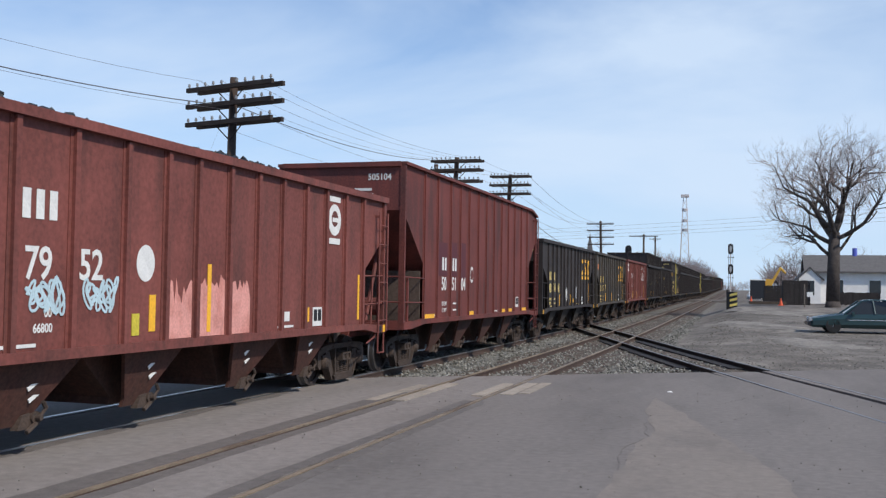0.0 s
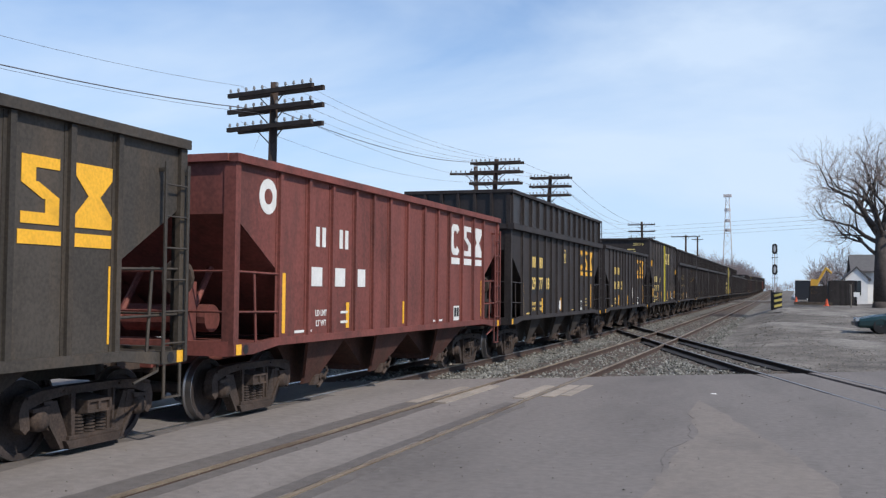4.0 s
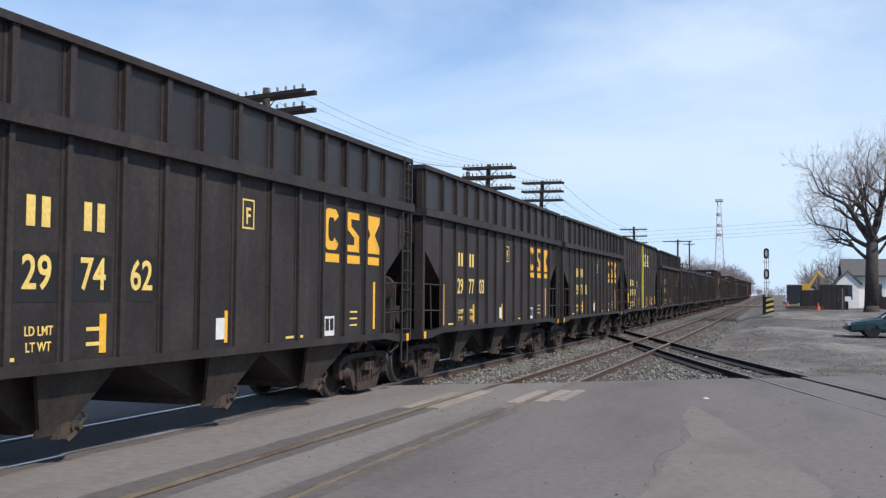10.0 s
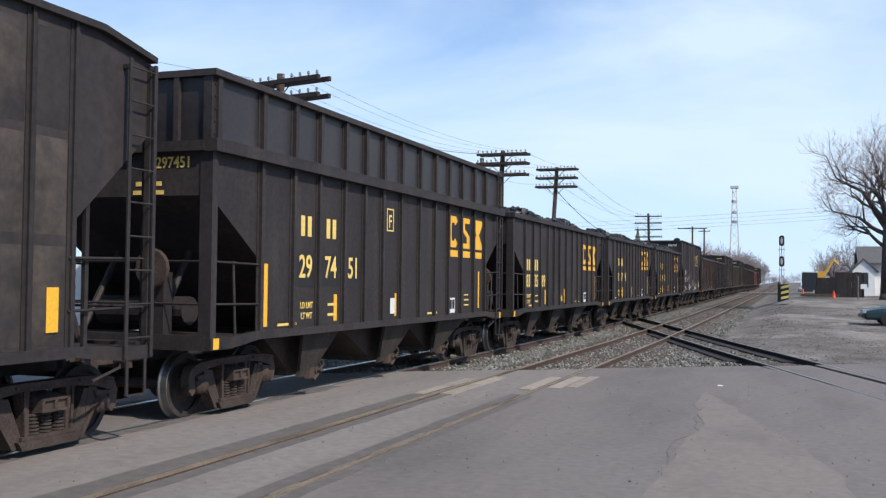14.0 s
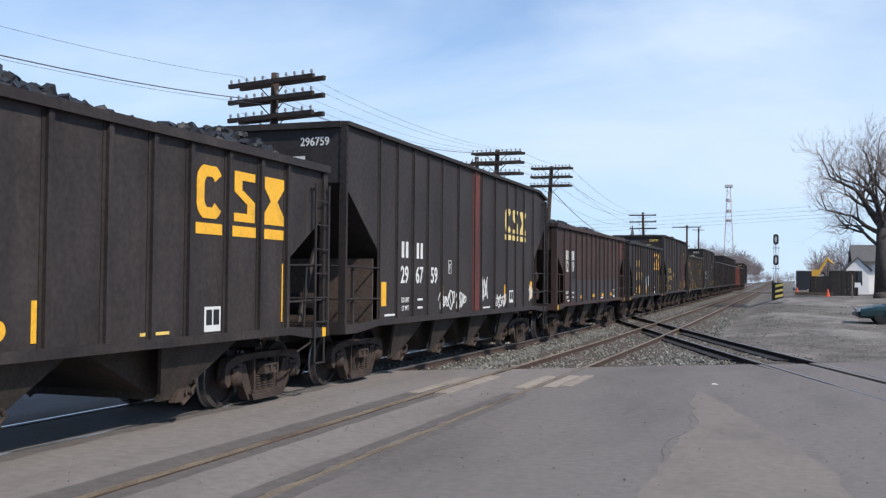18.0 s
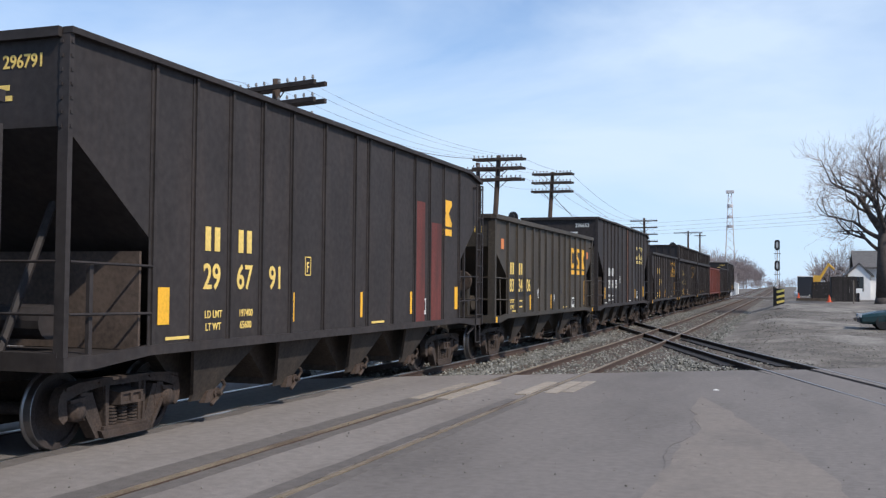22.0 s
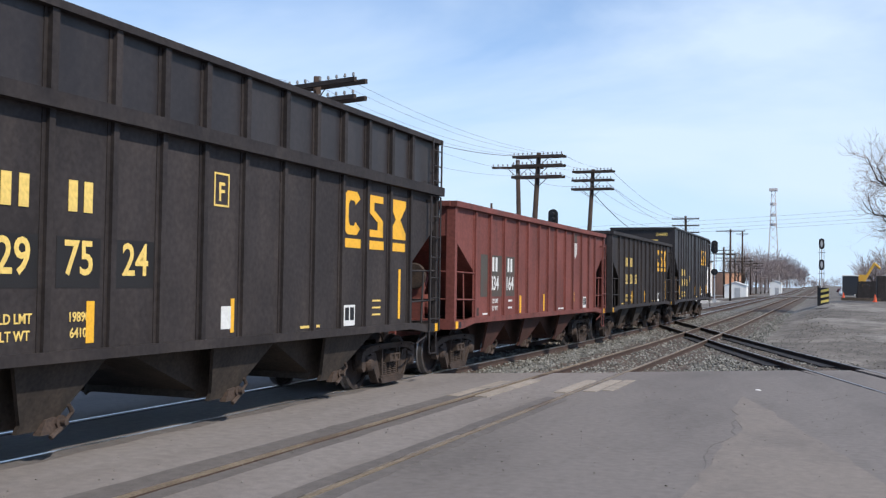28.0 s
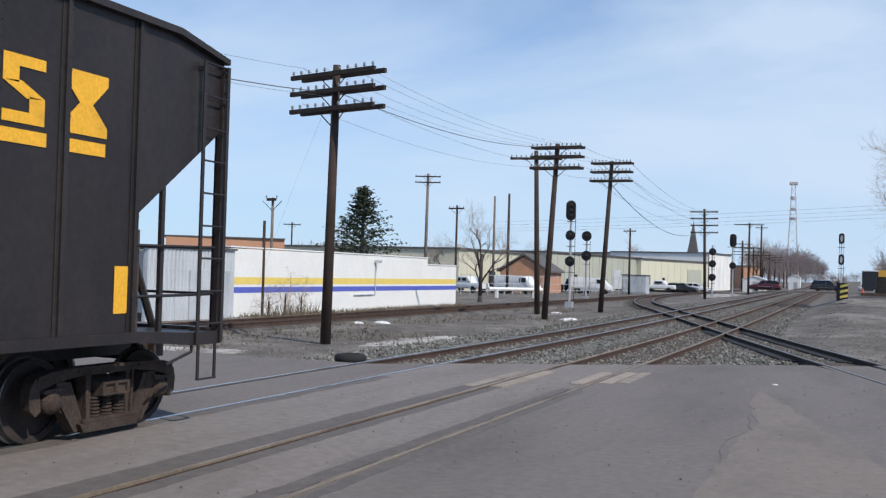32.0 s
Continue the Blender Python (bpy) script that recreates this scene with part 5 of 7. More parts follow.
    side_panel(1, a, b, z0, z1, "maroon", "repaint_patch", "darker maroon repainted patch", 0.0015)
dc = disc(1, 5.95, 2.34, 0.20, "white", "decal", "small outlined oval decal")
dc.scale = (1, 0.8, 1.15)
disc(1, 5.95, 2.34, 0.15, "red_dark", "decal_core", "dark core of the decal").location.x += 0.003
# orange squares on the charcoal cars
for i in (3, 21):
    side_panel(i, 0.72, 0.98, 2.98, 3.26, "orange", "orange_square", "faded orange square")
    disc(i, 7.0, 1.6, 0.11, "white", "decal", "white round decal")
side_panel(21, 12.42, 12.68, 3.02, 3.28, "orange", "orange_square", "faded orange square")
spray(3, 5.5, 1.9, 0.5, 0.6, "grey_dk", 31)
spray(3, 8.0, 1.8, 2.4, 0.5, "grey_dk", 33)
spray(21, 5.0, 1.75, 0.35, 0.30, "white", 35)
spray(21, 7.9, 1.9, 0.4, 0.4, "grey_dk", 36)
# yellow side posts
for i in (7, 12):
    side_panel(i, 7.34, 7.50, 1.18, 4.72, "yellow_post", "painted_post", "bright yellow riveted side post", 0.066)
    side_panel(i, 7.25, 7.31, 1.20, 4.70, "yellow_post", "painted_post", "bright yellow riveted side post", 0.03)
side_panel(7, 0.95, 1.22, 3.30, 3.62, "yellow", "yellow_square", "yellow reflective square", 0.034)
side_panel(7, 14.0, 14.2, 3.0, 3.3, "yellow", "yellow_square", "yellow reflective square", 0.034)
# emblem of the red car in white, half hidden
disc(4, 1.0, 3.35, 0.27, "white", "emblem_disc", "white round emblem")
disc(4, 1.0, 3.35, 0.12, "red", "emblem_core", "red core of the emblem").location.x += 0.004
for y in (2.66, 3.57, 4.45):
    side_panel(4, y - 0.2, y + 0.2, 2.0, 2.32, "white", "figure_patch", "illegible white figures")
# spray paint on the black cars
spray(2, 5.6, 1.72, 0.4, 0.6, "white", 51)
side_panel(2, 8.0, 8.3, 1.5, 2.05, "grey_metal", "primer_patch", "grey primer patch")
spray(6, 7.1, 1.8, 0.7, 0.8, "grey_dk", 53)
spray(6, 8.06, 1.80, 0.30, 0.55, "white", 57)
spray(6, 5.9, 1.45, 0.3, 0.3, "white", 54)
spray(19, 6.15, 1.80, 0.55, 0.75, "pale_blue", 55)
spray(19, 7.15, 1.92, 0.5, 0.62, "pale_blue", 56)
disc(19, 6.18, 1.38, 0.10, "yellow", "decal", "yellow round decal")
disc(16, 6.1, 1.42, 0.11, "yellow", "decal", "yellow round decal")
disc(14, 6.2, 1.42, 0.10, "yellow", "decal", "yellow round decal")
disc(2, 7.4, 1.42, 0.10, "yellow", "decal", "yellow round decal")
disc(27, 6.9, 1.42, 0.10, "yellow", "decal", "yellow round decal")
# tall car with the rust-red panel
side_panel(17, 7.50, 8.06, 1.20, 4.74, "red_dark", "repair_panel", "rust-red repair panel", 0.012)
for y, z, w, h, sd in ((5.6, 1.5, 1.0, 0.45, 61), (6.6, 1.5, 0.7, 0.4, 62), (8.5, 1.75, 0.55, 0.9, 63), (10.0, 1.42, 1.0, 0.35, 64), (13.3, 1.60, 0.4, 0.5, 65)):
    spray(17, y, z, w, h, "white", sd)
# brown car with a grey band
pcs = POSTS["E"]
for a, b in zip(pcs, pcs[1:]):
    if a > 2.0:
        side_panel(18, a + 0.10, b - 0.10, 1.22, 2.02, "grey_dk", "grey_band", "painted grey band")
side_panel(18, 13.0, 13.62, 2.95, 3.76, "red_dark", "repair_panel", "rust-red end panel", 0.005)
for y in (4.40, 6.76, 8.79, 10.86):
    side_panel(18, y - 0.2, y + 0.2, 1.32, 1.44, "yellow", "reflective_strip")
side_panel(18, 2.42, 3.25, 1.95, 3.1, "signal_black", "number_panel", "black number panel", 0.002)
# tall car with rust-red upright repairs
side_panel(20, 10.70, 11.2, 1.20, 3.75, "red_dark", "repair_panel", "rust-red repair panel", 0.012)
side_panel(20, 11.62, 12.25, 1.20, 3.35, "red_dark", "repair_panel", "rust-red repair panel", 0.012)
hw, hb = 0.30, 0.30
part("emblem_hourglass", Mesh().prism_x([(-hw, hb), (hw, hb), (hw, 0.20), (0.09, 0), (hw, -0.20), (hw, -hb), (-hw, -hb), (-hw, -0.20), (-0.09, 0), (-hw, 0.20)], 0, 0.006), M["yellow"], TRAIN[20][0], "", (SX + 0.004, -LEN["T"] / 2 + 12.66, 3.62))
side_panel(20, 12.36, 12.96, 3.11, 3.26, "yellow", "emblem_bar", "plain yellow bar")
# tall car with grey patches
side_panel(22, 7.66, 8.14, 1.18, 4.72, "rust", "repair_panel", "rust-brown side post", 0.02)
for y0, y1 in ((2.60, 3.25), (3.48, 4.12), (4.40, 5.04)):
    side_panel(22, y0, y1, 1.82, 2.22, "grey_dk", "number_panel", "grey repainted panel behind the number", 0.002)
for y in (1.85, 5.30, 10.42, 13.9):
    side_panel(22, y - 0.16, y + 0.16, 1.45, 2.2, "grey_dk", "primer_patch", "grey repainted patch", 0.002)
# red car near the end: grey panels, striped shield
for y0, y1 in ((1.74, 2.22), (2.40, 3.28), (3.44, 4.25)):
    side_panel(26, y0, y1, 1.66, 2.62, "grey_green", "number_panel", "grey-green repainted panel", 0.0015)
side_panel(26, 10.12, 10.52, 3.24, 3.48, "grey_green", "emblem_bar", "dark faded shield top")
for k in range(5):
    side_panel(26, 10.12 + k * 0.085, 10.16 + k * 0.085, 2.76 + 0.05 * abs(k - 2), 3.22, "white", "shield_stripe", "white stripe of a faded shield")
for y, z0, z1, w in ((4.75, 1.23, 1.67, 0.13), (6.90, 1.24, 1.69, 0.10), (7.38, 1.25, 1.69, 0.08), (10.2, 1.47, 1.73, 0.06)):
    side_panel(26, y - w / 2, y + w / 2, z0, z1, "yellow", "reflective_strip", "yellow reflective strip")
side_panel(26, 1.38, 1.62, 1.24, 1.42, "brown", "routing_panel", "dark brown routing panel", 0.012)


# ---- poles and wires ----
def utility_pole(x, y, top, levels, arm_len, lean=(0, 0), turn=0, wood="pole", r=0.16, label="", n_ins=5):
    z0 = -0.4
    root = thing("utility_pole", label or "dark wooden line pole with weathered crossarms", "utility pole", "line poles", (x, y, 0))
    part("shaft", Mesh().rod((0, 0, z0), (lean[0], lean[1], top), r, r * 0.72, 12), M[wood], root, smooth=True)
    if levels:
        holder = [top - d for d in levels]
        for z in holder:
            f = (z - z0) / (top - z0)
            off = Matrix.Rotation(radians(turn), 3, "Z") @ Vector((0, -r - 0.04, 0))
            arm = part("crossarm", Mesh().box(0, 0, 0, arm_len, 0.11, 0.13), M["arm"], root, "weathered crossarm", (lean[0] * f + off.x, lean[1] * f + off.y, z))
            arm.rotation_euler = (0, 0, radians(turn))
            if y < 100 and len(levels) == 3:
                part("back_arm", Mesh().box(0.06, 2 * r + 0.08, 0, arm_len, 0.11, 0.13), M["arm"], arm, "second crossarm behind the shaft")
            for k in range(n_ins):
                for s in (-1, 1):
                    xx = s * (0.30 + (arm_len / 2 - 0.38) * k / max(1, n_ins - 1))
                    part("insulator", shared("insul", lambda: Mesh().rod((0, 0, 0.05), (0, 0, 0.12), 0.018, 0.018, 6).rod((0, 0, 0.11), (0, 0, 0.20), 0.045, 0.028, 8).data("insulator", M["insulator"])), None, arm, at=(xx, 0, 0))
            for s in (-1, 1):
                part("arm_brace", shared(("brace", s), lambda: Mesh().rod((s * 0.55, 0.06, -0.06), (0, 0.10, -0.55), 0.018, 0.018, 6).data("arm_brace", M["arm"])), None, arm)
    return root


utility_pole(-14.6, 26.0, 8.05, (0.28, 0.78, 1.32), 3.35, (0.12, 0.0), -14, r=0.165)
utility_pole(-14.4, 47.6, 8.5, (0.20, 0.66, 1.22), 2.6, (0.45, 0.1), 0)
utility_pole(-16.6, 53.5, 8.9, (0.45,), 2.9, (-0.25, -0.1), 14)
utility_pole(-14.5, 59.6, 9.0, (0.15, 0.68, 1.22), 2.5, (0.50, 0.05), 0)
utility_pole(-15.75, 113, 9.75, (0.35, 1.1, 1.85, 2.65), 3.0, (-0.25, 0), 0, r=0.18)
utility_pole(-15.0, 152, 10.4, (0.3,), 4.2, (0, 0), 0, r=0.18, n_ins=3)
for k in range(9):
    y = 188 + 26 * k
    utility_pole(-17.2 + lean(y) * 0.9, y, 9.0, (0.5, 1.2, 1.9), 3.6, (random.uniform(-0.2, 0.2), 0), 0, r=0.2, n_ins=2)
utility_pole(-17.5, 200, 12.7, (0.6,), 2.2, (0, 0), 0, r=0.2, n_ins=2)
utility_pole(-26.2, 250, 11.5, (1.6, 3.4), 7.0, (0, 0), 0, r=0.25, n_ins=2)
# poles of the street behind the wall, silvered
utility_pole(-44.3, 100.7, 12.8, (0.35, 1.0), 2.8, (0.1, 0), 20, "pole_grey", 0.2, "silver-grey street pole with two crossarms", 3)
utility_pole(-37.3, 103.5, 10.5, (), 0, (0, 0), 0, "pole_grey", 0.15, "bare silver-grey wooden pole")
utility_pole(-35.8, 104.0, 10.8, (), 0, (0, 0), 0, "pole", 0.17, "bare dark wooden pole")
utility_pole(-26.8, 125, 8.1, (0.35,), 1.6, (0, 0), 0, "pole", 0.15, "thin dark pole with one crossarm", 2)
utility_pole(-25.2, 38.9, 4.1, (), 0, (0, 0), 0, "pole", 0.09, "short dark post before the white wall")
utility_pole(-26.7, 41.9, 5.4, (0.1,), 0.5, (0, 0), 0, "pole_grey", 0.09, "thin grey service pole", 1)
utility_pole(-33.5, 83, 8.0, (0.3,), 1.5, (0, 0), 0, "pole", 0.12, "thin dark pole with one crossarm", 2)
utility_pole(-72, 118, 8.2, (0.3,), 2.4, (0, 0), 30, "pole", 0.14, "far dark pole with one crossarm", 2)
utility_pole(-22.5, 165, 6.2, (), 0, (0, 0), 0, "pole_grey", 0.12, "bare grey wooden post")
utility_pole(7.4, 92, 10.2, (), 0, (0, 0), 0, "pole_grey", 0.12, "grey pole behind the bare tree")


def wire(a, b, sag, r=0.012, label="sagging overhead line wire"):
    m = Mesh()
    n = 18
    a, b = Vector(a), Vector(b)
    pts = []
    for i in range(n + 1):
        f = i / n
        p = a.lerp(b, f)
        p.z -= sag * 4 * f * (1 - f)
        pts.append(p)
    k = 5
    side = (b - a).cross(Vector((0, 0, 1))).normalized()
    for p in pts:
        m.v += [tuple(p + r * (math.cos(6.2832 * j / k) * side + math.sin(6.2832 * j / k) * Vector((0, 0, 1)))) for j in range(k)]
    m.f = [[i * k + j, i * k + (j + 1) % k, (i + 1) * k + (j + 1) % k, (i + 1) * k + j] for i in range(n) for j in range(k)]
    thing("overhead_wire", label, "wire", "overhead wires", mesh=m, material=M["wire"])


P1, P2, P3 = (-14.5, 25.8), (-13.95, 47.5), (-14.0, 59.4)
for dx, z in ((-1.0, 7.95), (-0.3, 7.95), (0.5, 7.95), (1.0, 7.95), (-1.0, 6.9), (0.95, 6.9)):
    wire((P1[0] + dx, P1[1], z), (P2[0] + dx * 1.1, P2[1], z + 0.45), 0.45, 0.005)
wire((P1[0] + 0.3, P1[1], 7.15), (P2[0] - 0.9, P2[1], 8.35), 0.38, 0.014, "thick black overhead cable")
for dx, z, r in ((-0.6, 7.27, 0.015), (-0.9, 7.95, 0.005), (-0.2, 7.1, 0.005)):
    wire((-15.2 + dx, -10, z + 0.75), (P1[0] + dx, P1[1], z), 1.25, r, "overhead cable leading to the pole")
for dx, z in ((-1.1, 8.6), (0, 8.6), (1.1, 8.6), (1.1, 7.6), (-1.1, 7.6)):
    wire((P2[0] + dx, P2[1], z - 0.15), (P3[0] + dx, P3[1], z + 0.35), 0.2, 0.007)
    wire((P3[0] + dx, P3[1], z + 0.35), (-15.9 + dx, 113, z + 0.9), 1.0, 0.010)
wire((P3[0], P3[1], 7.6), (-16, 112, 7.4), 1.7, 0.022, "slack black cable between poles")
for z in (8.9, 9.4, 10.0, 10.6):
    wire((-60, 168, z + 0.6), (60, 128, z + 5.2), 1.0, 0.014, "thin wire crossing high above the tracks")
# a cable hanging down the near pole
wire((-14.75, 25.9, 6.8), (-16.6, 24.6, 0.0), -0.25, 0.007, "guy cable beside the pole")


# ---- signals ----
def signal_mast(x, y, heads, top, label, mast="silver", r=0.09, base=-0.25, size=0.45):
    root = thing("railway_signal", label, "railway signal", "railway signals", (x, y, base))
    top = top - base
    part("mast", Mesh().rod((0, 0, 0), (0, 0, top), r, r * 0.9, 10), M["mast_pale" if size < 0.3 else mast], root)
    part("mast_foot", Mesh().box(0, 0, 0.2, 0.5, 0.5, 0.4), M["silver"], root)
    for z, kind in heads:
        z -= base
        if kind == "long":
            m = Mesh()
            prof = [(size * math.cos(a), (size * math.sin(a) + (size if math.sin(a) > 0 else -size))) for a in [6.2832 * i / 24 for i in range(24)]]
            m.prism_y(prof, -0.12, -0.08)
            hd = part("signal_head", m, M["signal_black"], root, "black oblong target with three lamps", (0, 0, z))
            lamps = (-size, 0, size)
        else:
            hd = part("signal_head", Mesh().rod((0, -0.12, 0), (0, -0.08, 0), size, size, 24), M["signal_black"], root, "black round target", (0, 0, z))
            lamps = (0,) if kind == "round" else (-0.18, 0.18)
        if size < 0.3:
            part("lamp_glass", Mesh().prism_y([(0.10 * math.cos(6.2832 * i / 14), (0.30 if kind == "long" else 0.12) * math.sin(6.2832 * i / 14)) for i in range(14)], -0.135, -0.122), M["silver"], hd, "pale weathered lamp face")
            lamps = ()
        for k in lamps:
            part("lamp_hood", shared("hood", lambda: Mesh().rod((0, -0.12, 0), (0, -0.42, 0.0), 0.15, 0.13, 14).data("lamp_hood", M["signal_black"])), None, hd, at=(0, 0, k))
        part("lamp_case", shared("case", lambda: Mesh().box(0, 0.14, 0, 0.34, 0.40, 0.5).data("lamp_case", M["signal_black"])), None, hd)
        part("platform", shared("plat", lambda: Mesh().box(0, 0.1, -0.75, 0.6, 0.4, 0.03).data("platform", M["signal_black"])), None, hd)
    part("ladder", Mesh().box(-0.18, 0.5, top / 2, 0.03, 0.03, top).box(0.18, 0.5, top / 2, 0.03, 0.03, top), M["signal_black"], root)
    return root


signal_mast(-18.5, 67, ((6.46, "long"), (4.74, "round"), (2.94, "round")), 6.9, "three-headed black railway signal on a slim mast", "silver", size=0.35)
signal_mast(-22.4, 86.5, ((5.5, "round"), (3.75, "round")), 5.2, "two-headed round railway signal on a slim mast")
signal_mast(-15.9, 140, ((7.3, "long"), (3.9, "round")), 7.6, "tall two-headed signal beside the line")
signal_mast(-17.0, 128, ((5.4, "round"), (3.9, "round"), (2.2, "round")), 6.2, "far black railway signal with round heads")
signal_mast(-1.46, 92, ((5.76, "long"), (3.95, "long")), 6.1, "slender two-headed railway signal beside the dirt lot", "silver", 0.05, 0.55, 0.23)

# striped barrier before the signal
stb = thing("striped_barrier", "short black post barrier with yellow diagonal stripes", "barrier", at=(-1.12, 80, 0.56))
part("board", Mesh().box(0, 0, 0.70, 0.72, 0.16, 1.40), M["signal_black"], stb)
for k in range(3):
    z = 0.38 + 0.40 * k
    part("stripe", Mesh().prism_y([(-0.20, z - 0.14), (0.35, z), (0.35, z + 0.19), (-0.20, z + 0.05)], -0.092, -0.082), M["stripe_yellow"], stb, "yellow diagonal stripe")
part("post", Mesh().box(-0.40, 0.02, 0.78, 0.1, 0.2, 1.56), M["signal_black"], stb)


# ---- road details ----
def sheet(name, pts, material, label, category, z=0.004, th=0.02, kind="structure", wob=0.0):
    q = []
    for (x0, y0), (x1, y1) in zip(pts, pts[1:] + pts[:1]):
        n = max(1, int(math.hypot(x1 - x0, y1 - y0) / 0.35))
        for i in range(n):
            x, y = x0 + (x1 - x0) * i / n, y0 + (y1 - y0) * i / n
            q.append((x + wob * noise.noise((x * 1.7, y * 1.7, 1.0)), y + wob * noise.noise((x * 1.7, y * 1.7, 7.0))))
    return thing(name, label, category, mesh=Mesh().prism_z(q, z - th, z), material=material, kind=kind)


sheet("road_patch", [(-1.59, 18.80), (-0.95, 16.36), (-0.47, 14.57), (0.02, 12.79), (0.34, 11.41), (0.44, 10.55), (0.89, 7.50), (1.30, 3.50), (-1.30, 3.50), (-1.41, 8.00), (-1.36, 9.89), (-1.34, 10.44), (-1.32, 11.83), (-1.38, 13.04), (-1.21, 14.29), (-1.45, 15.60), (-1.62, 16.97)],
      M["patch"], "pale tan repair patch in the asphalt", "road patch", wob=0.10)
sheet("road_patch", [(-6.50, 3), (-6.09, 3), (-6.09, 17.8), (-6.36, 17.8)], M["tar"], "dark tar band beside the rail", "road patch", wob=0.05)
sheet("road_patch", [(-4.46, 3), (-4.27, 3), (-4.32, 16.5), (-4.46, 17.2)], M["tar"], "dark tar band beside the rail", "road patch", wob=0.05)
sheet("road_patch", [(-5.93, 3), (-5.68, 3), (-5.74, 17.0), (-5.93, 17.0)], M["tar"], "dark tar band between the rails", "road patch", z=-0.008, wob=0.05)
sheet("road_patch", [(-4.86, 3), (-4.63, 3), (-4.63, 17.0), (-4.80, 17.0)], M["tar"], "dark tar band between the rails", "road patch", z=-0.008, wob=0.05)
sheet("road_patch", [(-8.22, 1), (-7.95, 1), (-8.0, 16.8), (-8.22, 16.8)], M["tar"], "dark greasy band beside the main line", "road patch", wob=0.10)
for i, (x, y0, y1, w) in enumerate(((-4.74, 17.7, 20.2, 0.22), (-4.29, 18.1, 20.5, 0.24), (-4.02, 18.4, 20.7, 0.20), (-5.80, 16.4, 19.8, 0.22), (-6.25, 16.2, 19.2, 0.20))):
    p = thing("crossing_plank", "weathered pale timber plank beside the rail", "plank", "crossing planks", (x, (y0 + y1) / 2, 0.0))
    for k in range(2):
        part("plank", Mesh().box(0, (k - 0.5) * (y1 - y0) / 2, -0.03, w, (y1 - y0) / 2 - 0.03, 0.085), M["plank"], p)

# cracks and a sunken seam in the asphalt
for pts in (((-1.36, 11.0), (-1.5, 12.6), (-1.3, 13.8), (-1.45, 15.2), (-1.2, 16.6)),):
    left, right = [], []
    for (xa, ya), (xb, yb) in zip(pts, pts[1:]):
        for k in range(9):
            f = k / 9
            x, y = xa + (xb - xa) * f, ya + (yb - ya) * f
            x += 0.09 * noise.noise((x * 2.1, y * 2.3, 4.0))
            w = 0.007 + 0.006 * noise.noise((x * 5, y * 5, 9.0))
            left.append((x - w, y))
            right.append((x + w, y))
    thing("road_crack", "thin dark tar-filled crack in the asphalt", "crack", "road cracks", mesh=Mesh().prism_z(left + right[::-1], -0.012, 0.003), material=M["tar"], kind="structure")

# tyre lying by the track
tm = Mesh()
for a in range(28):
    for b in range(10):
        th, ph = 6.2832 * a / 28, 6.2832 * b / 10
        rr = 0.27 + 0.095 * math.cos(ph)
        tm.v.append((rr * math.cos(th), rr * math.sin(th), 0.11 + 0.105 * math.sin(ph)))
tm.f = [[a * 10 + b, ((a + 1) % 28) * 10 + b, ((a + 1) % 28) * 10 + (b + 1) % 10, a * 10 + (b + 1) % 10] for a in range(28) for b in range(10)]
thing("tyre", "worn black tyre lying beside the rails", "tyre", at=(-10.52, 19.9, -0.13), mesh=tm, material=M["rubber"], smooth=True)


# ---- loose stones ----
def stones(name, label, n, place, s0, s1, material, seed):
    rs = random.Random(seed)
    m = Mesh()
    for _ in range(n):
        x, y, z = place(rs)
        s = rs.uniform(s0, s1)
        e = Euler((rs.random() * 3, rs.random() * 3, rs.random() * 3)).to_matrix().to_4x4()
        k = len(m.v)
        mt = Matrix.Translation((x, y, z)) @ e
        for v in ((1, 0, 0), (-1, 0.1, 0), (0, 1, 0.1), (0.1, -1, 0), (0, 0, 1), (0, 0, -1)):
            j = rs.uniform(0.7, 1.15)
            m.v.append(tuple(mt @ Vector([c * s * j for c in v])))
        m.f += [[k + i for i in q] for q in ((0, 2, 4), (2, 1, 4), (1, 3, 4), (3, 0, 4), (2, 0, 5), (1, 2, 5), (3, 1, 5), (0, 3, 5))]
    return thing(name, label, "stones", mesh=m, material=material, kind="stuff")


def on_bed(rs):
    for _ in range(40):
        y = 18.9 + 62 * rs.random() ** 2.1
        x = rs.uniform(-12.2, 0.5)
        if y > edge(x) + 0.12 and x < (track_3(y)[0] + 1.9 if y < 40 else TRACK_2 + bend(y)[0] + 2.7):
            break
    return x, y, lift(x, y) - 0.175 + rs.uniform(-0.02, 0.03)


def on_lot(rs):
    for _ in range(40):
        y = 25 + 45 * rs.random() ** 1.5
        x = rs.uniform(-3.5, 9)
        if y > edge(x) + 0.3 and x > track_3(y)[0] + 1.3 and x > -3.4:
            break
    return x, y, ground_z(x, y) - 0.05


def on_west(rs):
    for _ in range(40):
        y = 20 + 45 * rs.random() ** 1.4
        x = rs.uniform(-24, -11.2)
        if y > edge(x) + 0.4:
            break
    return x, y, ground_z(x, y) - 0.05


def on_road(rs):
    y = 4 + 16 * rs.random()
    return rs.uniform(-7.6, 2.5), y, 0.004


stones("road_grit", "scattered pale grit and crumbs on the asphalt", 420, on_road, 0.006, 0.016, M["lot_stone"], 12)
stones("ballast_stones", "loose crushed grey ballast stones", 25000, on_bed, 0.022, 0.060, M["stone"], 3)
stones("lot_gravel", "scattered gravel and cinders on the lot", 3500, on_lot, 0.015, 0.045, M["lot_stone"], 4)
stones("cinder_gravel", "scattered gravel beside the main line", 4500, on_west, 0.015, 0.05, M["lot_stone"], 6)


def ground_patch(pts, material, label, seed):
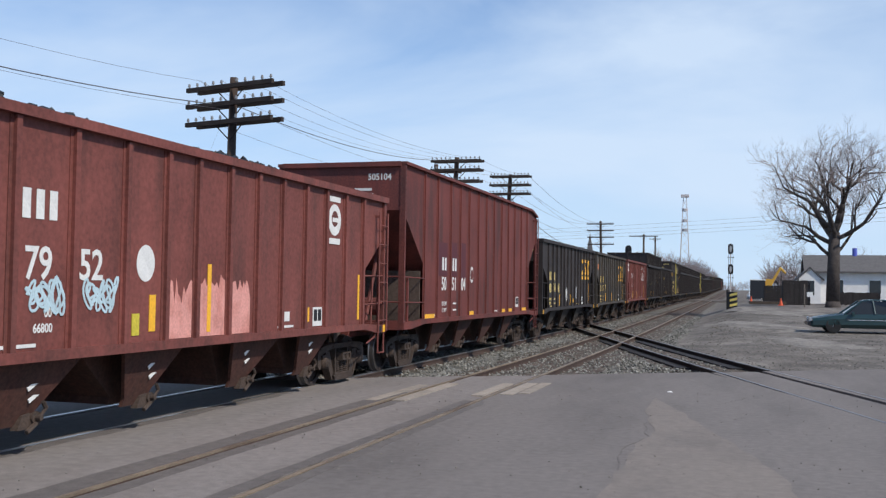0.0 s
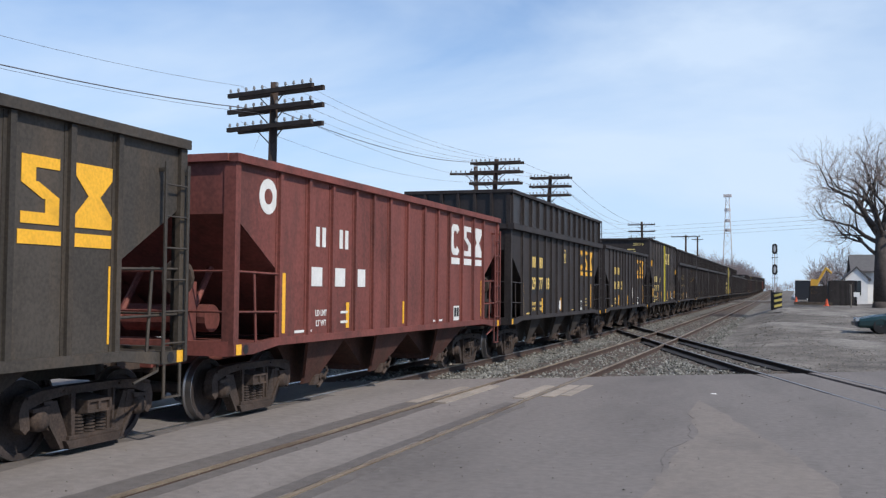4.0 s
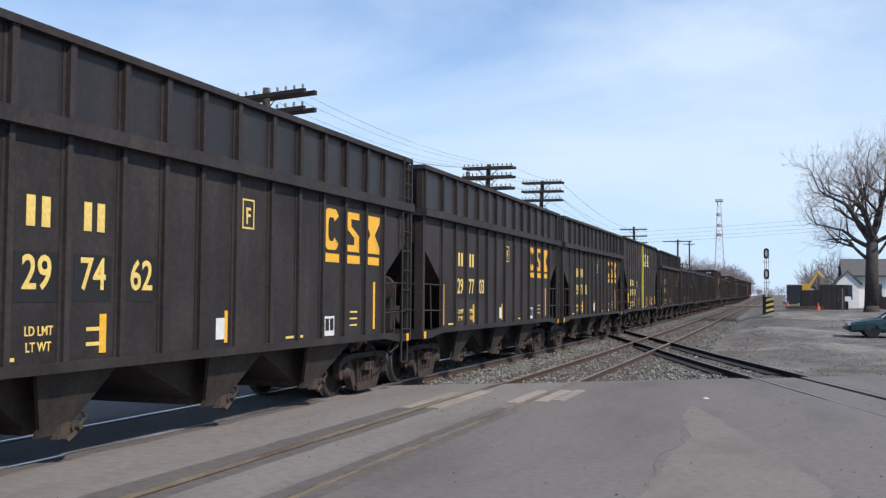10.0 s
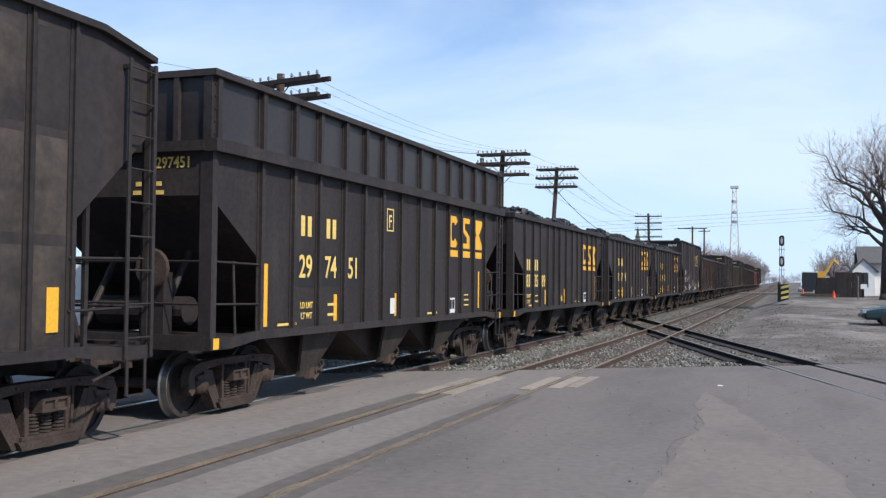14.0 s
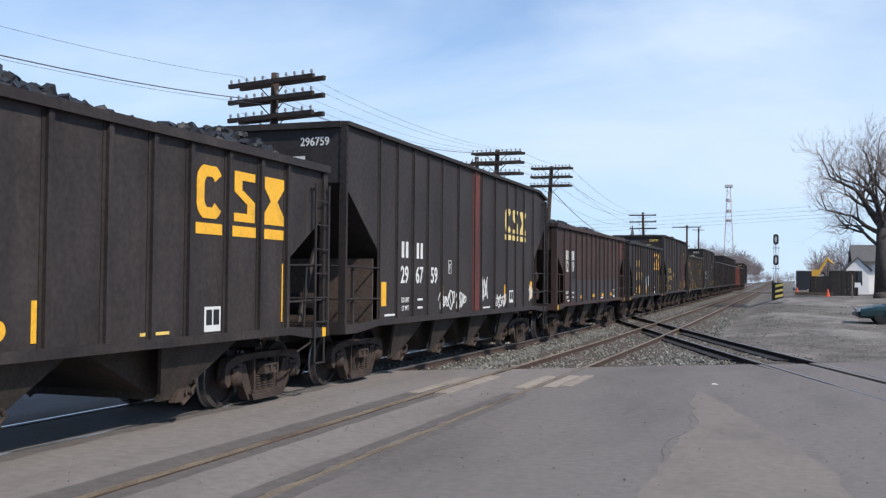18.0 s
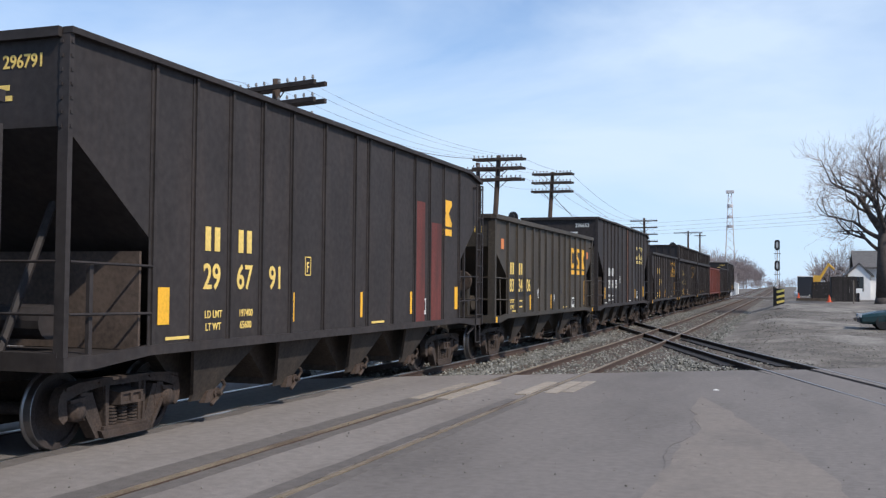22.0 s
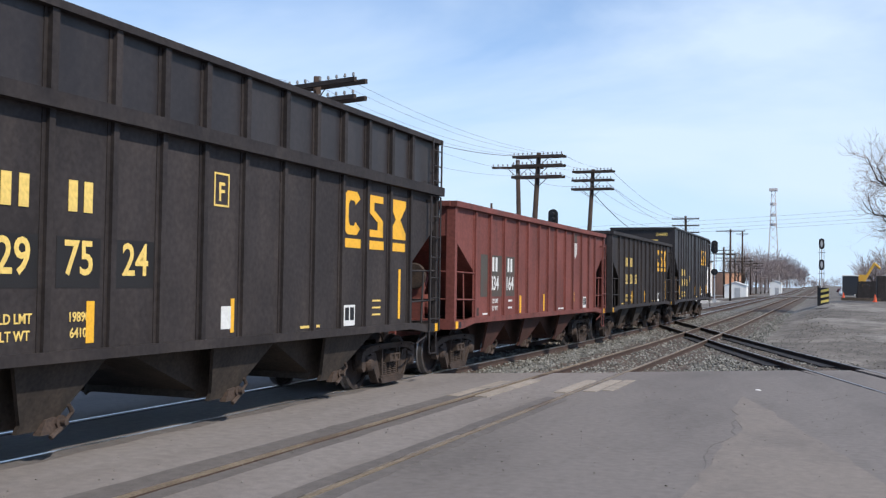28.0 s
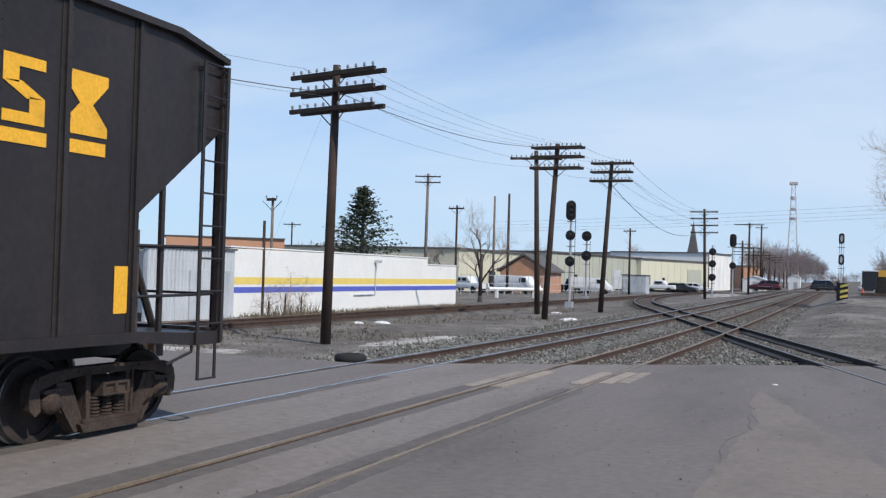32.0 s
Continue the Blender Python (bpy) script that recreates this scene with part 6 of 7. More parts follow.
    """A thin irregular spread of other ground, following the dirt."""
    cx, cy = sum(p[0] for p in pts) / len(pts), sum(p[1] for p in pts) / len(pts)
    m = Mesh()
    n = 48
    ring = []
    for i in range(n):
        a = i / n * len(pts)
        p, q, f = pts[int(a) % len(pts)], pts[(int(a) + 1) % len(pts)], a - int(a)
        x, y = p[0] + (q[0] - p[0]) * f, p[1] + (q[1] - p[1]) * f
        w = 1 + 0.35 * noise.noise((i * 0.9, seed, 0))
        ring.append((cx + (x - cx) * w, cy + (y - cy) * w))
    m.v.append((cx, cy, ground_z(cx, cy) - 0.05 + 0.03))
    for f, dz in ((0.5, 0.026), (0.85, 0.018), (1.0, -0.02)):
        m.v += [(cx + (x - cx) * f, cy + (y - cy) * f, ground_z(cx + (x - cx) * f, cy + (y - cy) * f) - 0.05 + dz) for x, y in ring]
    m.f += [[0, 1 + i, 1 + (i + 1) % n] for i in range(n)]
    for r in range(2):
        o = 1 + r * n
        m.f += [[o + i, o + n + i, o + n + (i + 1) % n, o + (i + 1) % n] for i in range(n)]
    thing("gravel_patch", label, "gravel", mesh=m, material=material, kind="structure", smooth=True)


M["pale_gravel"] = mat("pale_dusty_dirt", (0.215, 0.197, 0.176), 0.95, 0, 0.4, 1.0, 0.9, 9, (0.120, 0.107, 0.095), 1.0, (0.7, 0.35, 1))
M["lime"] = mat("pale_limestone_dust", (0.42, 0.40, 0.37), 0.95, 0, 0.35, 1.0, 0.8, 9, (0.16, 0.145, 0.13), 1.0, (0.9, 0.5, 1))
ground_patch([(-13.5, 25.6), (-14.1, 29.4), (-13.4, 32.6), (-11.6, 32.0), (-11.4, 29.8), (-12.3, 26.6)], M["lime"], "pale strip of limestone dust", 1)
ground_patch([(-1.8, 58), (0.5, 54), (3.0, 50), (2.6, 46), (0.4, 48), (-1.5, 53)], M["pale_gravel"], "pale dusty patch on the lot", 2)
ground_patch([(0.6, 44), (3.2, 42), (4.5, 38), (2.6, 36.5), (0.8, 39)], M["pale_gravel"], "pale dusty patch on the lot", 3)
ground_patch([(-2.2, 78), (1, 74), (5, 66), (3, 62), (-0.5, 67)], M["pale_gravel"], "pale dusty patch on the lot", 4)
ground_patch([(-13.3, 50), (-11.6, 56), (-11.8, 49), (-12.9, 44)], M["pale_gravel"], "pale strip of limestone dust", 5)
ground_patch([(-14.8, 140), (-12.5, 150), (-13, 128), (-14.5, 122)], M["pale_gravel"], "pale strip beside the tracks", 6)
ground_patch([(-22.6, 154.2), (-23.4, 208.6), (-17.2, 179.0), (-15.4, 131.6), (-17.0, 118.1)], M["lime"], "pale gravel spread by the white shed", 8)
ground_patch([(-7.4, 90), (-6.9, 120), (-7.6, 150), (-8.2, 120)], M["pale_gravel"], "pale dust between the tracks", 9)
ground_patch([(-19, 20.8), (-14.4, 21.2), (-14.6, 22.2), (-19.5, 22.0)], M["lime"], "pale concrete walk by the road", 7)
for x, y, s in ((-19.0, 36.5, 0.34), (-18.3, 37.3, 0.42), (-13.0, 47.3, 0.55), (-16.2, 55.9, 0.35), (-1.45, 20.0, 0.07), (-10.7, 45.0, 0.2)):
    m = Mesh()
    k = 9
    for r, z in ((1.0, 0.0), (0.62, 0.30), (0.2, 0.40)):
        m.v += [(s * r * math.cos(6.2832 * i / k) * random.uniform(0.7, 1.2), s * 0.6 * r * math.sin(6.2832 * i / k) * random.uniform(0.7, 1.2), z * s * 0.6) for i in range(k)]
    m.f = [[j * k + i, j * k + (i + 1) % k, (j + 1) * k + (i + 1) % k, (j + 1) * k + i] for j in range(2) for i in range(k)] + [[2 * k + i for i in range(k)], [i for i in reversed(range(k))]]
    thing("litter", "crumpled white plastic litter on the ground", "litter", "litter", (x, y, 0.0 if s < 0.11 else ground_z(x, y) - 0.06), mesh=m, material=M["litter"])


# ---- white block building with the stripes ----
wb = thing("warehouse", "low white-painted block warehouse with yellow and blue stripes", "building")
X0 = -25.2
part("wall", Mesh().prism_x([(36.3, -0.4), (36.3, 2.76), (57.7, 2.80), (57.7, 2.38), (62.6, 2.36), (62.6, -0.4)], X0, X0 - 0.3), M["wall_white"], wb, "long white painted front wall")
part("side_wall", Mesh().span(X0 - 0.3, X0 - 9, 36.3, 36.6, -0.4, 2.74), M["wall_white"], wb)
part("side_wall", Mesh().span(X0 - 0.3, X0 - 9, 62.3, 62.6, -0.4, 2.3), M["wall_white"], wb)
part("back_wall", Mesh().span(X0 - 9, X0 - 9.3, 36.3, 62.6, -0.4, 2.4), M["wall_white"], wb)
part("roof", Mesh().span(X0 - 0.3, X0 - 9, 36.6, 62.3, 2.05, 2.2), M["roof_grey"], wb, "flat felt roof")
part("coping", Mesh().span(X0 + 0.04, X0 - 0.34, 36.26, 57.7, 2.80, 2.86), M["wall_white"], wb)
part("coping", Mesh().span(X0 + 0.04, X0 - 0.34, 57.74, 62.64, 2.382, 2.44), M["wall_white"], wb)
part("stripe", Mesh().span(X0, X0 + 0.006, 36.3, 62.6, 1.18, 1.50), M["stripe_yellow"], wb, "yellow painted stripe")
part("stripe", Mesh().span(X0, X0 + 0.006, 36.3, 62.6, 0.80, 1.06), M["stripe_blue"], wb, "blue painted stripe")
for j in range(14):
    part("block_course", Mesh().span(X0, X0 + 0.003, 36.3, 62.6, -0.2 + 0.2 * j + 0.185, -0.2 + 0.2 * j + 0.192), M["wall_white"], wb)
part("downpipe", Mesh().rod((X0 + 0.06, 50.3, 0.6), (X0 + 0.06, 50.3, 2.4), 0.03, 0.03, 8).rod((X0 + 0.06, 50.3, 0.6), (X0 + 0.06, 47.8, 0.6), 0.03, 0.03, 8), M["grey_metal"], wb)
part("wall_lamp", Mesh().box(X0 + 0.2, 50.3, 2.45, 0.4, 0.22, 0.14), M["grey_metal"], wb)
gs = thing("metal_shed", "grey galvanised sheet-metal shed beside the warehouse", "shed", at=(0, 0, 0))
part("wall", Mesh().span(-24.9, -25.1, 30.5, 36.2, -0.4, 2.62), M["grey_metal"], gs)
for k in range(24):
    part("corrugation", shared("corr", lambda: Mesh().prism_z([(0, -0.06), (0.04, -0.02), (0.04, 0.02), (0, 0.06)], -0.4, 2.6).data("corrugation", M["grey_metal"])), None, gs, at=(-24.9, 30.65 + 0.235 * k, 0))
part("roof", Mesh().span(-24.8, -30, 30.4, 36.25, 2.63, 2.72), M["roof_grey"], gs)
part("gate_panel", Mesh().span(-24.78, -24.85, 33.0, 36.0, -0.35, 1.75), M["grey_metal"], gs, "lighter sheet-metal gate panel")
br = thing("brick_building", "low tan brick building behind the warehouse", "building")
part("wall", Mesh().prism_z([(-31.6, 51.0), (-37.2, 47.1), (-44, 56), (-38.4, 60)], -0.4, 3.62), M["brick_far"], br)
part("roof_edge", Mesh().prism_z([(-31.5, 50.9), (-37.3, 47.0), (-44.1, 56.1), (-38.4, 60.1)], 3.63, 3.70), M["roof_grey"], br)
for k in range(3):
    part("window", Mesh().box(0, 0, 0, 0.5, 0.08, 0.35), M["glass"], br, at=(-33.6 - 0.55 * k, 49.55 - 0.40 * k, 2.95)).rotation_euler = (0, 0, radians(35))


# ---- far sheds and halls ----
def hall(az0, d0, az1, d1, depth, top, material, label, roof_over=0.25, openings=()):
    a = Vector((-d0 * math.sin(radians(az0)), d0 * math.cos(radians(az0))))
    b = Vector((-d1 * math.sin(radians(az1)), d1 * math.cos(radians(az1))))
    u = (b - a).normalized()
    n = Vector((-u.y, u.x))
    if n.dot(a) < 0:
        n = -n
    root = thing("industrial_hall", label, "building", "far halls")
    foot = [a, b, b + n * depth, a + n * depth]
    part("wall", Mesh().prism_z([tuple(p) for p in foot], -0.4, top), M[material], root)
    big = [a - u * 0.2 - n * roof_over, b + u * 0.2 - n * roof_over, b + u * 0.2 + n * depth, a - u * 0.2 + n * depth]
    part("roof", Mesh().prism_z([tuple(p) for p in big], top + 0.01, top + 0.22), M["roof_grey"], root, "low grey roof")
    L = (b - a).length
    for f, w, z0, z1, mk, nm in openings:
        p = a + u * (L * f) - n * 0.05
        o = part(nm, Mesh().box(0, 0, (z0 + z1) / 2, w, 0.12, z1 - z0), M[mk], root, at=(p.x, p.y, 0))
        o.rotation_euler = (0, 0, math.atan2(u.y, u.x))
    k = int(L / 2.4)
    for i in range(1, k):
        p = a + u * (L * i / k) - n * 0.02
        o = part("siding_rib", shared(("rib", top, material), lambda: Mesh().box(0, 0, top / 2, 0.10, 0.06, top - 0.1).data("siding_rib", M[material])), None, root, at=(p.x, p.y, 0))
        o.rotation_euler = (0, 0, math.atan2(u.y, u.x))
    return root


hall(21.8, 118, 16.4, 150, 25, 4.7, "cream_wall", "long cream-sided hall behind the street", openings=((0.3, 2.0, 0, 2.2, "glass", "door"), (0.6, 3.0, 0, 3.0, "grey_metal", "roller_door")))
hall(16.6, 140, 11.5, 172, 25, 5.1, "tan_wall", "long grey-green metal hall", openings=((0.25, 1.0, 0, 2.1, "glass", "door"), (0.7, 3.0, 0, 3.0, "grey_metal", "roller_door")))
hall(11.45, 170, 7.7, 196, 25, 5.0, "cream_wall", "pale cream metal hall with small windows", openings=((0.10, 0.9, 0.2, 2.2, "glass", "door"), (0.30, 0.8, 1.0, 2.0, "glass", "window"), (0.75, 6.0, 0, 3.6, "tan_wall", "roller_door")))
hall(7.75, 198, 6.6, 214, 20, 6.9, "wall_white", "white windowless block building")
hall(12.6, 210, 7.9, 226, 20, 6.9, "tan_wall", "taller hall behind the cream one")
hall(5.9, 260, 4.9, 262, 14, 5.4, "brick_far", "low red-brick building by the line")
steeple = thing("church_steeple", "slim dark church spire above the roofs", "steeple", at=(-60, 395, 0))
part("tower", Mesh().box(0, 0, 6, 3.4, 3.4, 12), M["brick_far"], steeple)
sp = Mesh()
sp.v = [(-1.9, -1.9, 12), (1.9, -1.9, 12), (1.9, 1.9, 12), (-1.9, 1.9, 12), (0, 0, 24.5)]
sp.f = [[0, 1, 4], [1, 2, 4], [2, 3, 4], [3, 0, 4], [3, 2, 1, 0]]
part("spire", sp, M["roof_grey"], steeple)


def bungalow(x, y, w, d, h, label):
    r = thing("equipment_shed", label, "shed", "white equipment sheds", (x, y, -0.25))
    part("wall", Mesh().prism_y([(-w / 2, 0), (-w / 2, h), (0, h + 0.55), (w / 2, h), (w / 2, 0)], -d / 2, d / 2), M["wall_white"], r)
    part("roof", Mesh().prism_y([(-w / 2 - 0.15, h - 0.02), (0, h + 0.60), (w / 2 + 0.15, h - 0.02), (w / 2 + 0.15, h + 0.06), (0, h + 0.68), (-w / 2 - 0.15, h + 0.06)], -d / 2 - 0.15, d / 2 + 0.15), M["wall_white"], r, "white gable roof")
    part("door", Mesh().box(0.3, -d / 2 - 0.02, 1.0, 0.9, 0.05, 2.0), M["silver"], r)
    for k in range(8):
        part("corrugation", Mesh().box(-w / 2 + w * (k + 0.5) / 8, -d / 2 - 0.015, h / 2, 0.06, 0.03, h - 0.05), M["wall_white"], r)
    return r


bungalow(-16.0, 172, 3.5, 3.0, 2.35, "white metal equipment shed with a gable roof")
bungalow(-15.0, 265, 2.8, 2.8, 3.2, "small far white equipment shed")
cab = thing("relay_cabinet", "grey metal relay cabinet by the siding", "cabinet", at=(-27.4, 132, -0.2))
part("body", Mesh().box(0, 0, 1.2, 3.2, 2.2, 2.4), M["grey_metal"], cab)
part("lid", Mesh().box(0, 0, 2.45, 3.4, 2.4, 0.1), M["roof_grey"], cab)
for k in (-0.8, 0.8):
    part("door", Mesh().box(k, -1.12, 1.2, 1.4, 0.04, 2.1), M["grey_metal"], cab)
fen = thing("chain_fence", "dark chain-link fence along the street", "fence")
for k in range(26):
    f = k / 25
    part("post", Mesh().rod((0, 0, -0.3), (0, 0, 1.9), 0.04, 0.04, 6), M["grey_metal"], fen, at=(-36.5 + 9 * f, 92 + 40 * f, 0))
for z in (0.15, 0.9, 1.75):
    part("rail", Mesh().rod((-36.5, 92, z), (-27.5, 132, z), 0.025, 0.025, 5), M["grey_metal"], fen)
gr = thing("guard_rail", "low white-painted guard rail", "guard rail")
part("beam", Mesh().rod((-31.2, 85.5, 0.55), (-27.6, 90.3, 0.55), 0.16, 0.16, 8), M["wall_white"], gr)
for f in (0.15, 0.85):
    part("post", Mesh().box(-31.2 + 3.6 * f, 85.5 + 4.8 * f, 0.1, 0.25, 0.25, 0.9), M["wall_white"], gr)
bl = thing("bollard", "short yellow bollard by the guard rail", "bollard", at=(-27.2, 90.6, -0.3))
part("post", Mesh().rod((0, 0, 0), (0, 0, 0.95), 0.15, 0.15, 10), M["stripe_yellow"], bl)
hs = thing("small_house", "small red-brick house with a dark gable roof", "house", at=(-37.5, 118, -0.3))
part("wall", Mesh().prism_y([(-3, 0), (-3, 2.6), (0, 4.4), (3, 2.6), (3, 0)], -3, 3), M["brick_far"], hs)
part("roof", Mesh().prism_y([(-3.4, 2.5), (0, 4.55), (3.4, 2.5), (3.4, 2.7), (0, 4.8), (-3.4, 2.7)], -3.3, 3.3), M["roof_grey"], hs)

# lattice mast
tw = thing("radio_mast", "slender grey lattice radio mast with antenna rings", "mast", at=(-22.4, 379, 0))
for sx in (-1, 1):
    for sy in (-1, 1):
        part("leg", Mesh().rod((sx * 2.2, sy * 2.2, 0), (sx * 0.55, sy * 0.55, 37), 0.13, 0.09, 6), M["mast_pale"], tw)
for k in range(12):
    z0, z1 = 3.0 * k, 3.0 * (k + 1)
    r0, r1 = 2.2 - 1.65 * z0 / 37, 2.2 - 1.65 * z1 / 37
    part("lacing", Mesh().rod((-r0, -r0, z0), (r1, -r1, z1), 0.06, 0.06, 5).rod((r0, -r0, z0), (-r1, -r1, z1), 0.06, 0.06, 5), M["mast_pale"], tw)
for z in (24, 27.5, 31.5):
    part("antenna_ring", Mesh().rod((0, 0, z), (0, 0, z + 1.0), 1.1, 1.1, 10), M["mast_pale"], tw)
part("head_frame", Mesh().box(0, 0, 37.2, 2.8, 2.8, 0.9), M["mast_pale"], tw)


# ---- trees ----
def grow(mesh, twigs, p, d, length, r, depth, rs, up=0.10, spread=0.62, kids=3):
    """A limb in short crooked steps, with side limbs; the thinnest go to the twig mesh."""
    n = 4 if depth > 2 else 3
    pts = [p.copy()]
    for i in range(n):
        d = (d + Vector((rs.gauss(0, 0.16), rs.gauss(0, 0.16), rs.gauss(0, 0.12) + up * 0.5))).normalized()
        p = p + d * (length / n)
        pts.append(p.copy())
    for i, (a, b) in enumerate(zip(pts, pts[1:])):
        f0, f1 = 1 - 0.45 * i / n, 1 - 0.45 * (i + 1) / n
        (mesh if r > 0.03 else twigs).rod(a, b, r * f0, r * f1, 8 if r > 0.15 else (5 if r > 0.03 else 3))
    if depth == 0:
        return
    for k in range(kids + (1 if rs.random() < 0.5 else 0)):
        f = rs.uniform(0.35, 1.0)
        q = pts[min(n, int(f * n) + 1)]
        e = d.orthogonal()
        e.rotate(Matrix.Rotation(rs.uniform(0, 6.283), 3, d))
        nd = (d * (1 - spread * 0.55) + e.normalized() * spread + Vector((0, 0, up))).normalized()
        grow(mesh, twigs, q, nd, length * rs.uniform(0.62, 0.84), r * rs.uniform(0.38, 0.54), depth - 1, rs, up, spread, kids)


def bare_tree(x, y, z, h, r, seed, label, limbs, depth=4, group="bare trees", up=0.12):
    rs = random.Random(seed)
    root = thing("bare_tree", label, "tree", group, (x, y, z))
    trunk, twigs = Mesh(), Mesh()
    fork = h * 0.40
    trunk.rod((0, 0, -0.3), (0, 0, 0.5), r * 1.35, r * 1.02, 12)
    trunk.rod((0, 0, 0.5), (0.04 * h * 0.2, 0, fork), r * 1.02, r * 0.80, 12)
    top = Vector((0.008 * h, 0, fork))
    crown = Mesh()
    for az, tilt, ln, rr, zz in limbs:
        a, t = radians(az), radians(tilt)
        d = Vector((math.sin(t) * math.cos(a), math.sin(t) * math.sin(a), math.cos(t)))
        grow(crown, twigs, Vector((0.008 * h, 0, fork * zz)), d, ln * h, rr * r * 0.85, depth, rs, up)
    part("trunk", trunk, M["bark"], root, "thick dark trunk", smooth=True)
    part("limb_crown", crown, M["bark"], root, "dark crooked limbs", smooth=True)
    part("twig_haze", twigs, M["twig"], root, "haze of bare grey-brown twigs")
    return root


bare_tree(6.1, 80, ground_z(6.1, 80) - 0.1, 14.2, 0.50, 12, "large leafless spreading tree with a dark trunk on the lot",
          ((95, 14, 0.22, 0.52, 1.0), (170, 32, 0.22, 0.60, 0.97), (20, 36, 0.25, 0.62, 1.0), (255, 20, 0.22, 0.55, 1.0), (185, 70, 0.18, 0.44, 0.84),
           (350, 76, 0.23, 0.42, 0.90), (178, 58, 0.16, 0.36, 0.66), (15, 62, 0.18, 0.32, 0.72), (85, 55, 0.20, 0.42, 0.85), (275, 60, 0.20, 0.42, 0.9)), 5)
bare_tree(-26.6, 71, -0.25, 9.2, 0.15, 21, "slim leafless tree by the end of the white wall", ((170, 25, 0.22, 0.7, 0.5), (20, 28, 0.22, 0.7, 0.4), (95, 20, 0.24, 0.7, 0.8), (260, 30, 0.20, 0.7, 0.6), (150, 40, 0.20, 0.6, 0.3)), 4)
for k, (x, y, h, sd) in enumerate(((-24.4, 39.6, 2.6, 31), (-24.5, 41.2, 2.2, 32), (-24.4, 38.2, 1.8, 33))):
    bare_tree(x, y, -0.25, h, 0.04, sd, "dry leafless shrub before the white wall", ((170, 25, 0.25, 0.7, 0.3), (20, 28, 0.25, 0.7, 0.2), (95, 20, 0.3, 0.7, 0.6), (260, 30, 0.25, 0.7, 0.4)), 3, "shrubs")
for k, (x, y, h, sd) in enumerate(((-58, 105, 6.5, 41), (-46, 110, 6.0, 42), (-62, 200, 9, 43), (-46, 215, 9, 44), (-22.0, 240, 11, 45), (-24.5, 285, 12, 46), (13, 175, 8.5, 47), (9, 180, 9, 48), (17, 165, 8.5, 49), (6, 200, 8, 50))):
    bare_tree(x, y, -0.3, h, 0.25, sd, "far leafless tree above the roofs", ((170, 30, 0.26, 0.6, 0.9), (20, 32, 0.26, 0.6, 1.0), (95, 14, 0.30, 0.7, 1.0), (260, 34, 0.24, 0.6, 0.8), (330, 50, 0.22, 0.5, 0.7), (150, 52, 0.22, 0.5, 0.7)), 4, "far trees")

# conifer: whorls of drooping boughs
cf = thing("conifer", "dark green conifer behind the warehouse", "tree", at=(-40.6, 78.4, -0.3))
cf.scale = (1.5, 1.5, 1.06)
part("trunk", Mesh().rod((0, 0, 0), (0, 0, 8.6), 0.2, 0.03, 8), M["bark"], cf)
rs = random.Random(8)
nm = Mesh()
z = 1.2
while z < 8.8:
    rad = 3.3 * max(0.0, 1 - (z - 0.8) / 8.3) ** 0.9 + 0.12
    for k in range(11):
        a = rs.uniform(0, 6.283)
        rr = rad * rs.uniform(0.55, 1.35)
        tip = Vector((rr * math.cos(a), rr * math.sin(a), z - 0.10 * rr + rs.uniform(-0.1, 0.25)))
        base = Vector((0, 0, z))
        for j in range(12):
            f = 0.2 + 0.8 * rs.random()
            q = base.lerp(tip, f) + Vector((0, 0, 0.35 * f * f))
            dr = Vector((rs.uniform(-1, 1), rs.uniform(-1, 1), rs.uniform(-0.8, 0.3))).normalized() * rs.uniform(0.15, 0.34)
            w = dr.orthogonal().normalized() * 0.06
            i = len(nm.v)
            nm.v += [tuple(q - w), tuple(q + w), tuple(q + dr)]
            nm.f.append([i, i + 1, i + 2])
    z += 0.17
part("crown", nm, M["needle"], cf, "dense dark needle boughs")

# far woods: fine brush gathered into crowns
def brush_tree(mesh, rs, x, y, z, h, n, r):
    mesh.rod((x, y, z - 0.5), (x + rs.uniform(-0.3, 0.3), y, z + h * 0.62), h * 0.009, h * 0.005, 3)
    for _ in range(n):
        u = Vector((rs.gauss(0, 1), rs.gauss(0, 1), rs.gauss(0, 1))).normalized() * rs.random() ** 0.4
        p = Vector((x + u.x * h * 0.27, y + u.y * h * 0.27, z + h * (0.58 + 0.34 * u.z)))
        d = Vector((u.x + rs.gauss(0, 0.3), rs.gauss(0, 0.3), 0.9 + rs.gauss(0, 0.3))).normalized()
        q = p + d * h * rs.uniform(0.08, 0.2)
        mesh.rod(p, q, r, r * 0.3, 3)


fw, rs = Mesh(), random.Random(14)
for k in range(250):
    if k < 130:
        y = rs.uniform(290, 640)
        x = bend(y)[0] - 9.0 - rs.uniform(5.0, 24) * (0.5 + y / 900)
        h = rs.uniform(8, 13)
    else:
        y = rs.uniform(185, 430)
        x = rs.uniform(4, 62) * (0.4 + y / 330)
        h = rs.uniform(7, 10.5)
    brush_tree(fw, rs, x, y, max(0.0, grade(y) - 0.3) if abs(x) < 30 else 0.0, h, 85, 0.035 + 0.00012 * y)
thing("far_woods", "grey-brown bare woods along the distant line", "trees", mesh=fw, material=M["scrub"], kind="stuff")
sw, rs = Mesh(), random.Random(15)
for k in range(420):
    x = rs.uniform(-190, 120)
    y = rs.uniform(330, 520) if x > -90 else rs.uniform(230, 320)
    if -45 < x < 14:
        y += 330
    brush_tree(sw, rs, x, y, 0.0, rs.uniform(6, 10), 34, 0.11)
thing("horizon_woods", "low hazy band of bare trees on the horizon", "trees", mesh=sw, material=M["scrub"], kind="stuff")


# ---- weeds ----
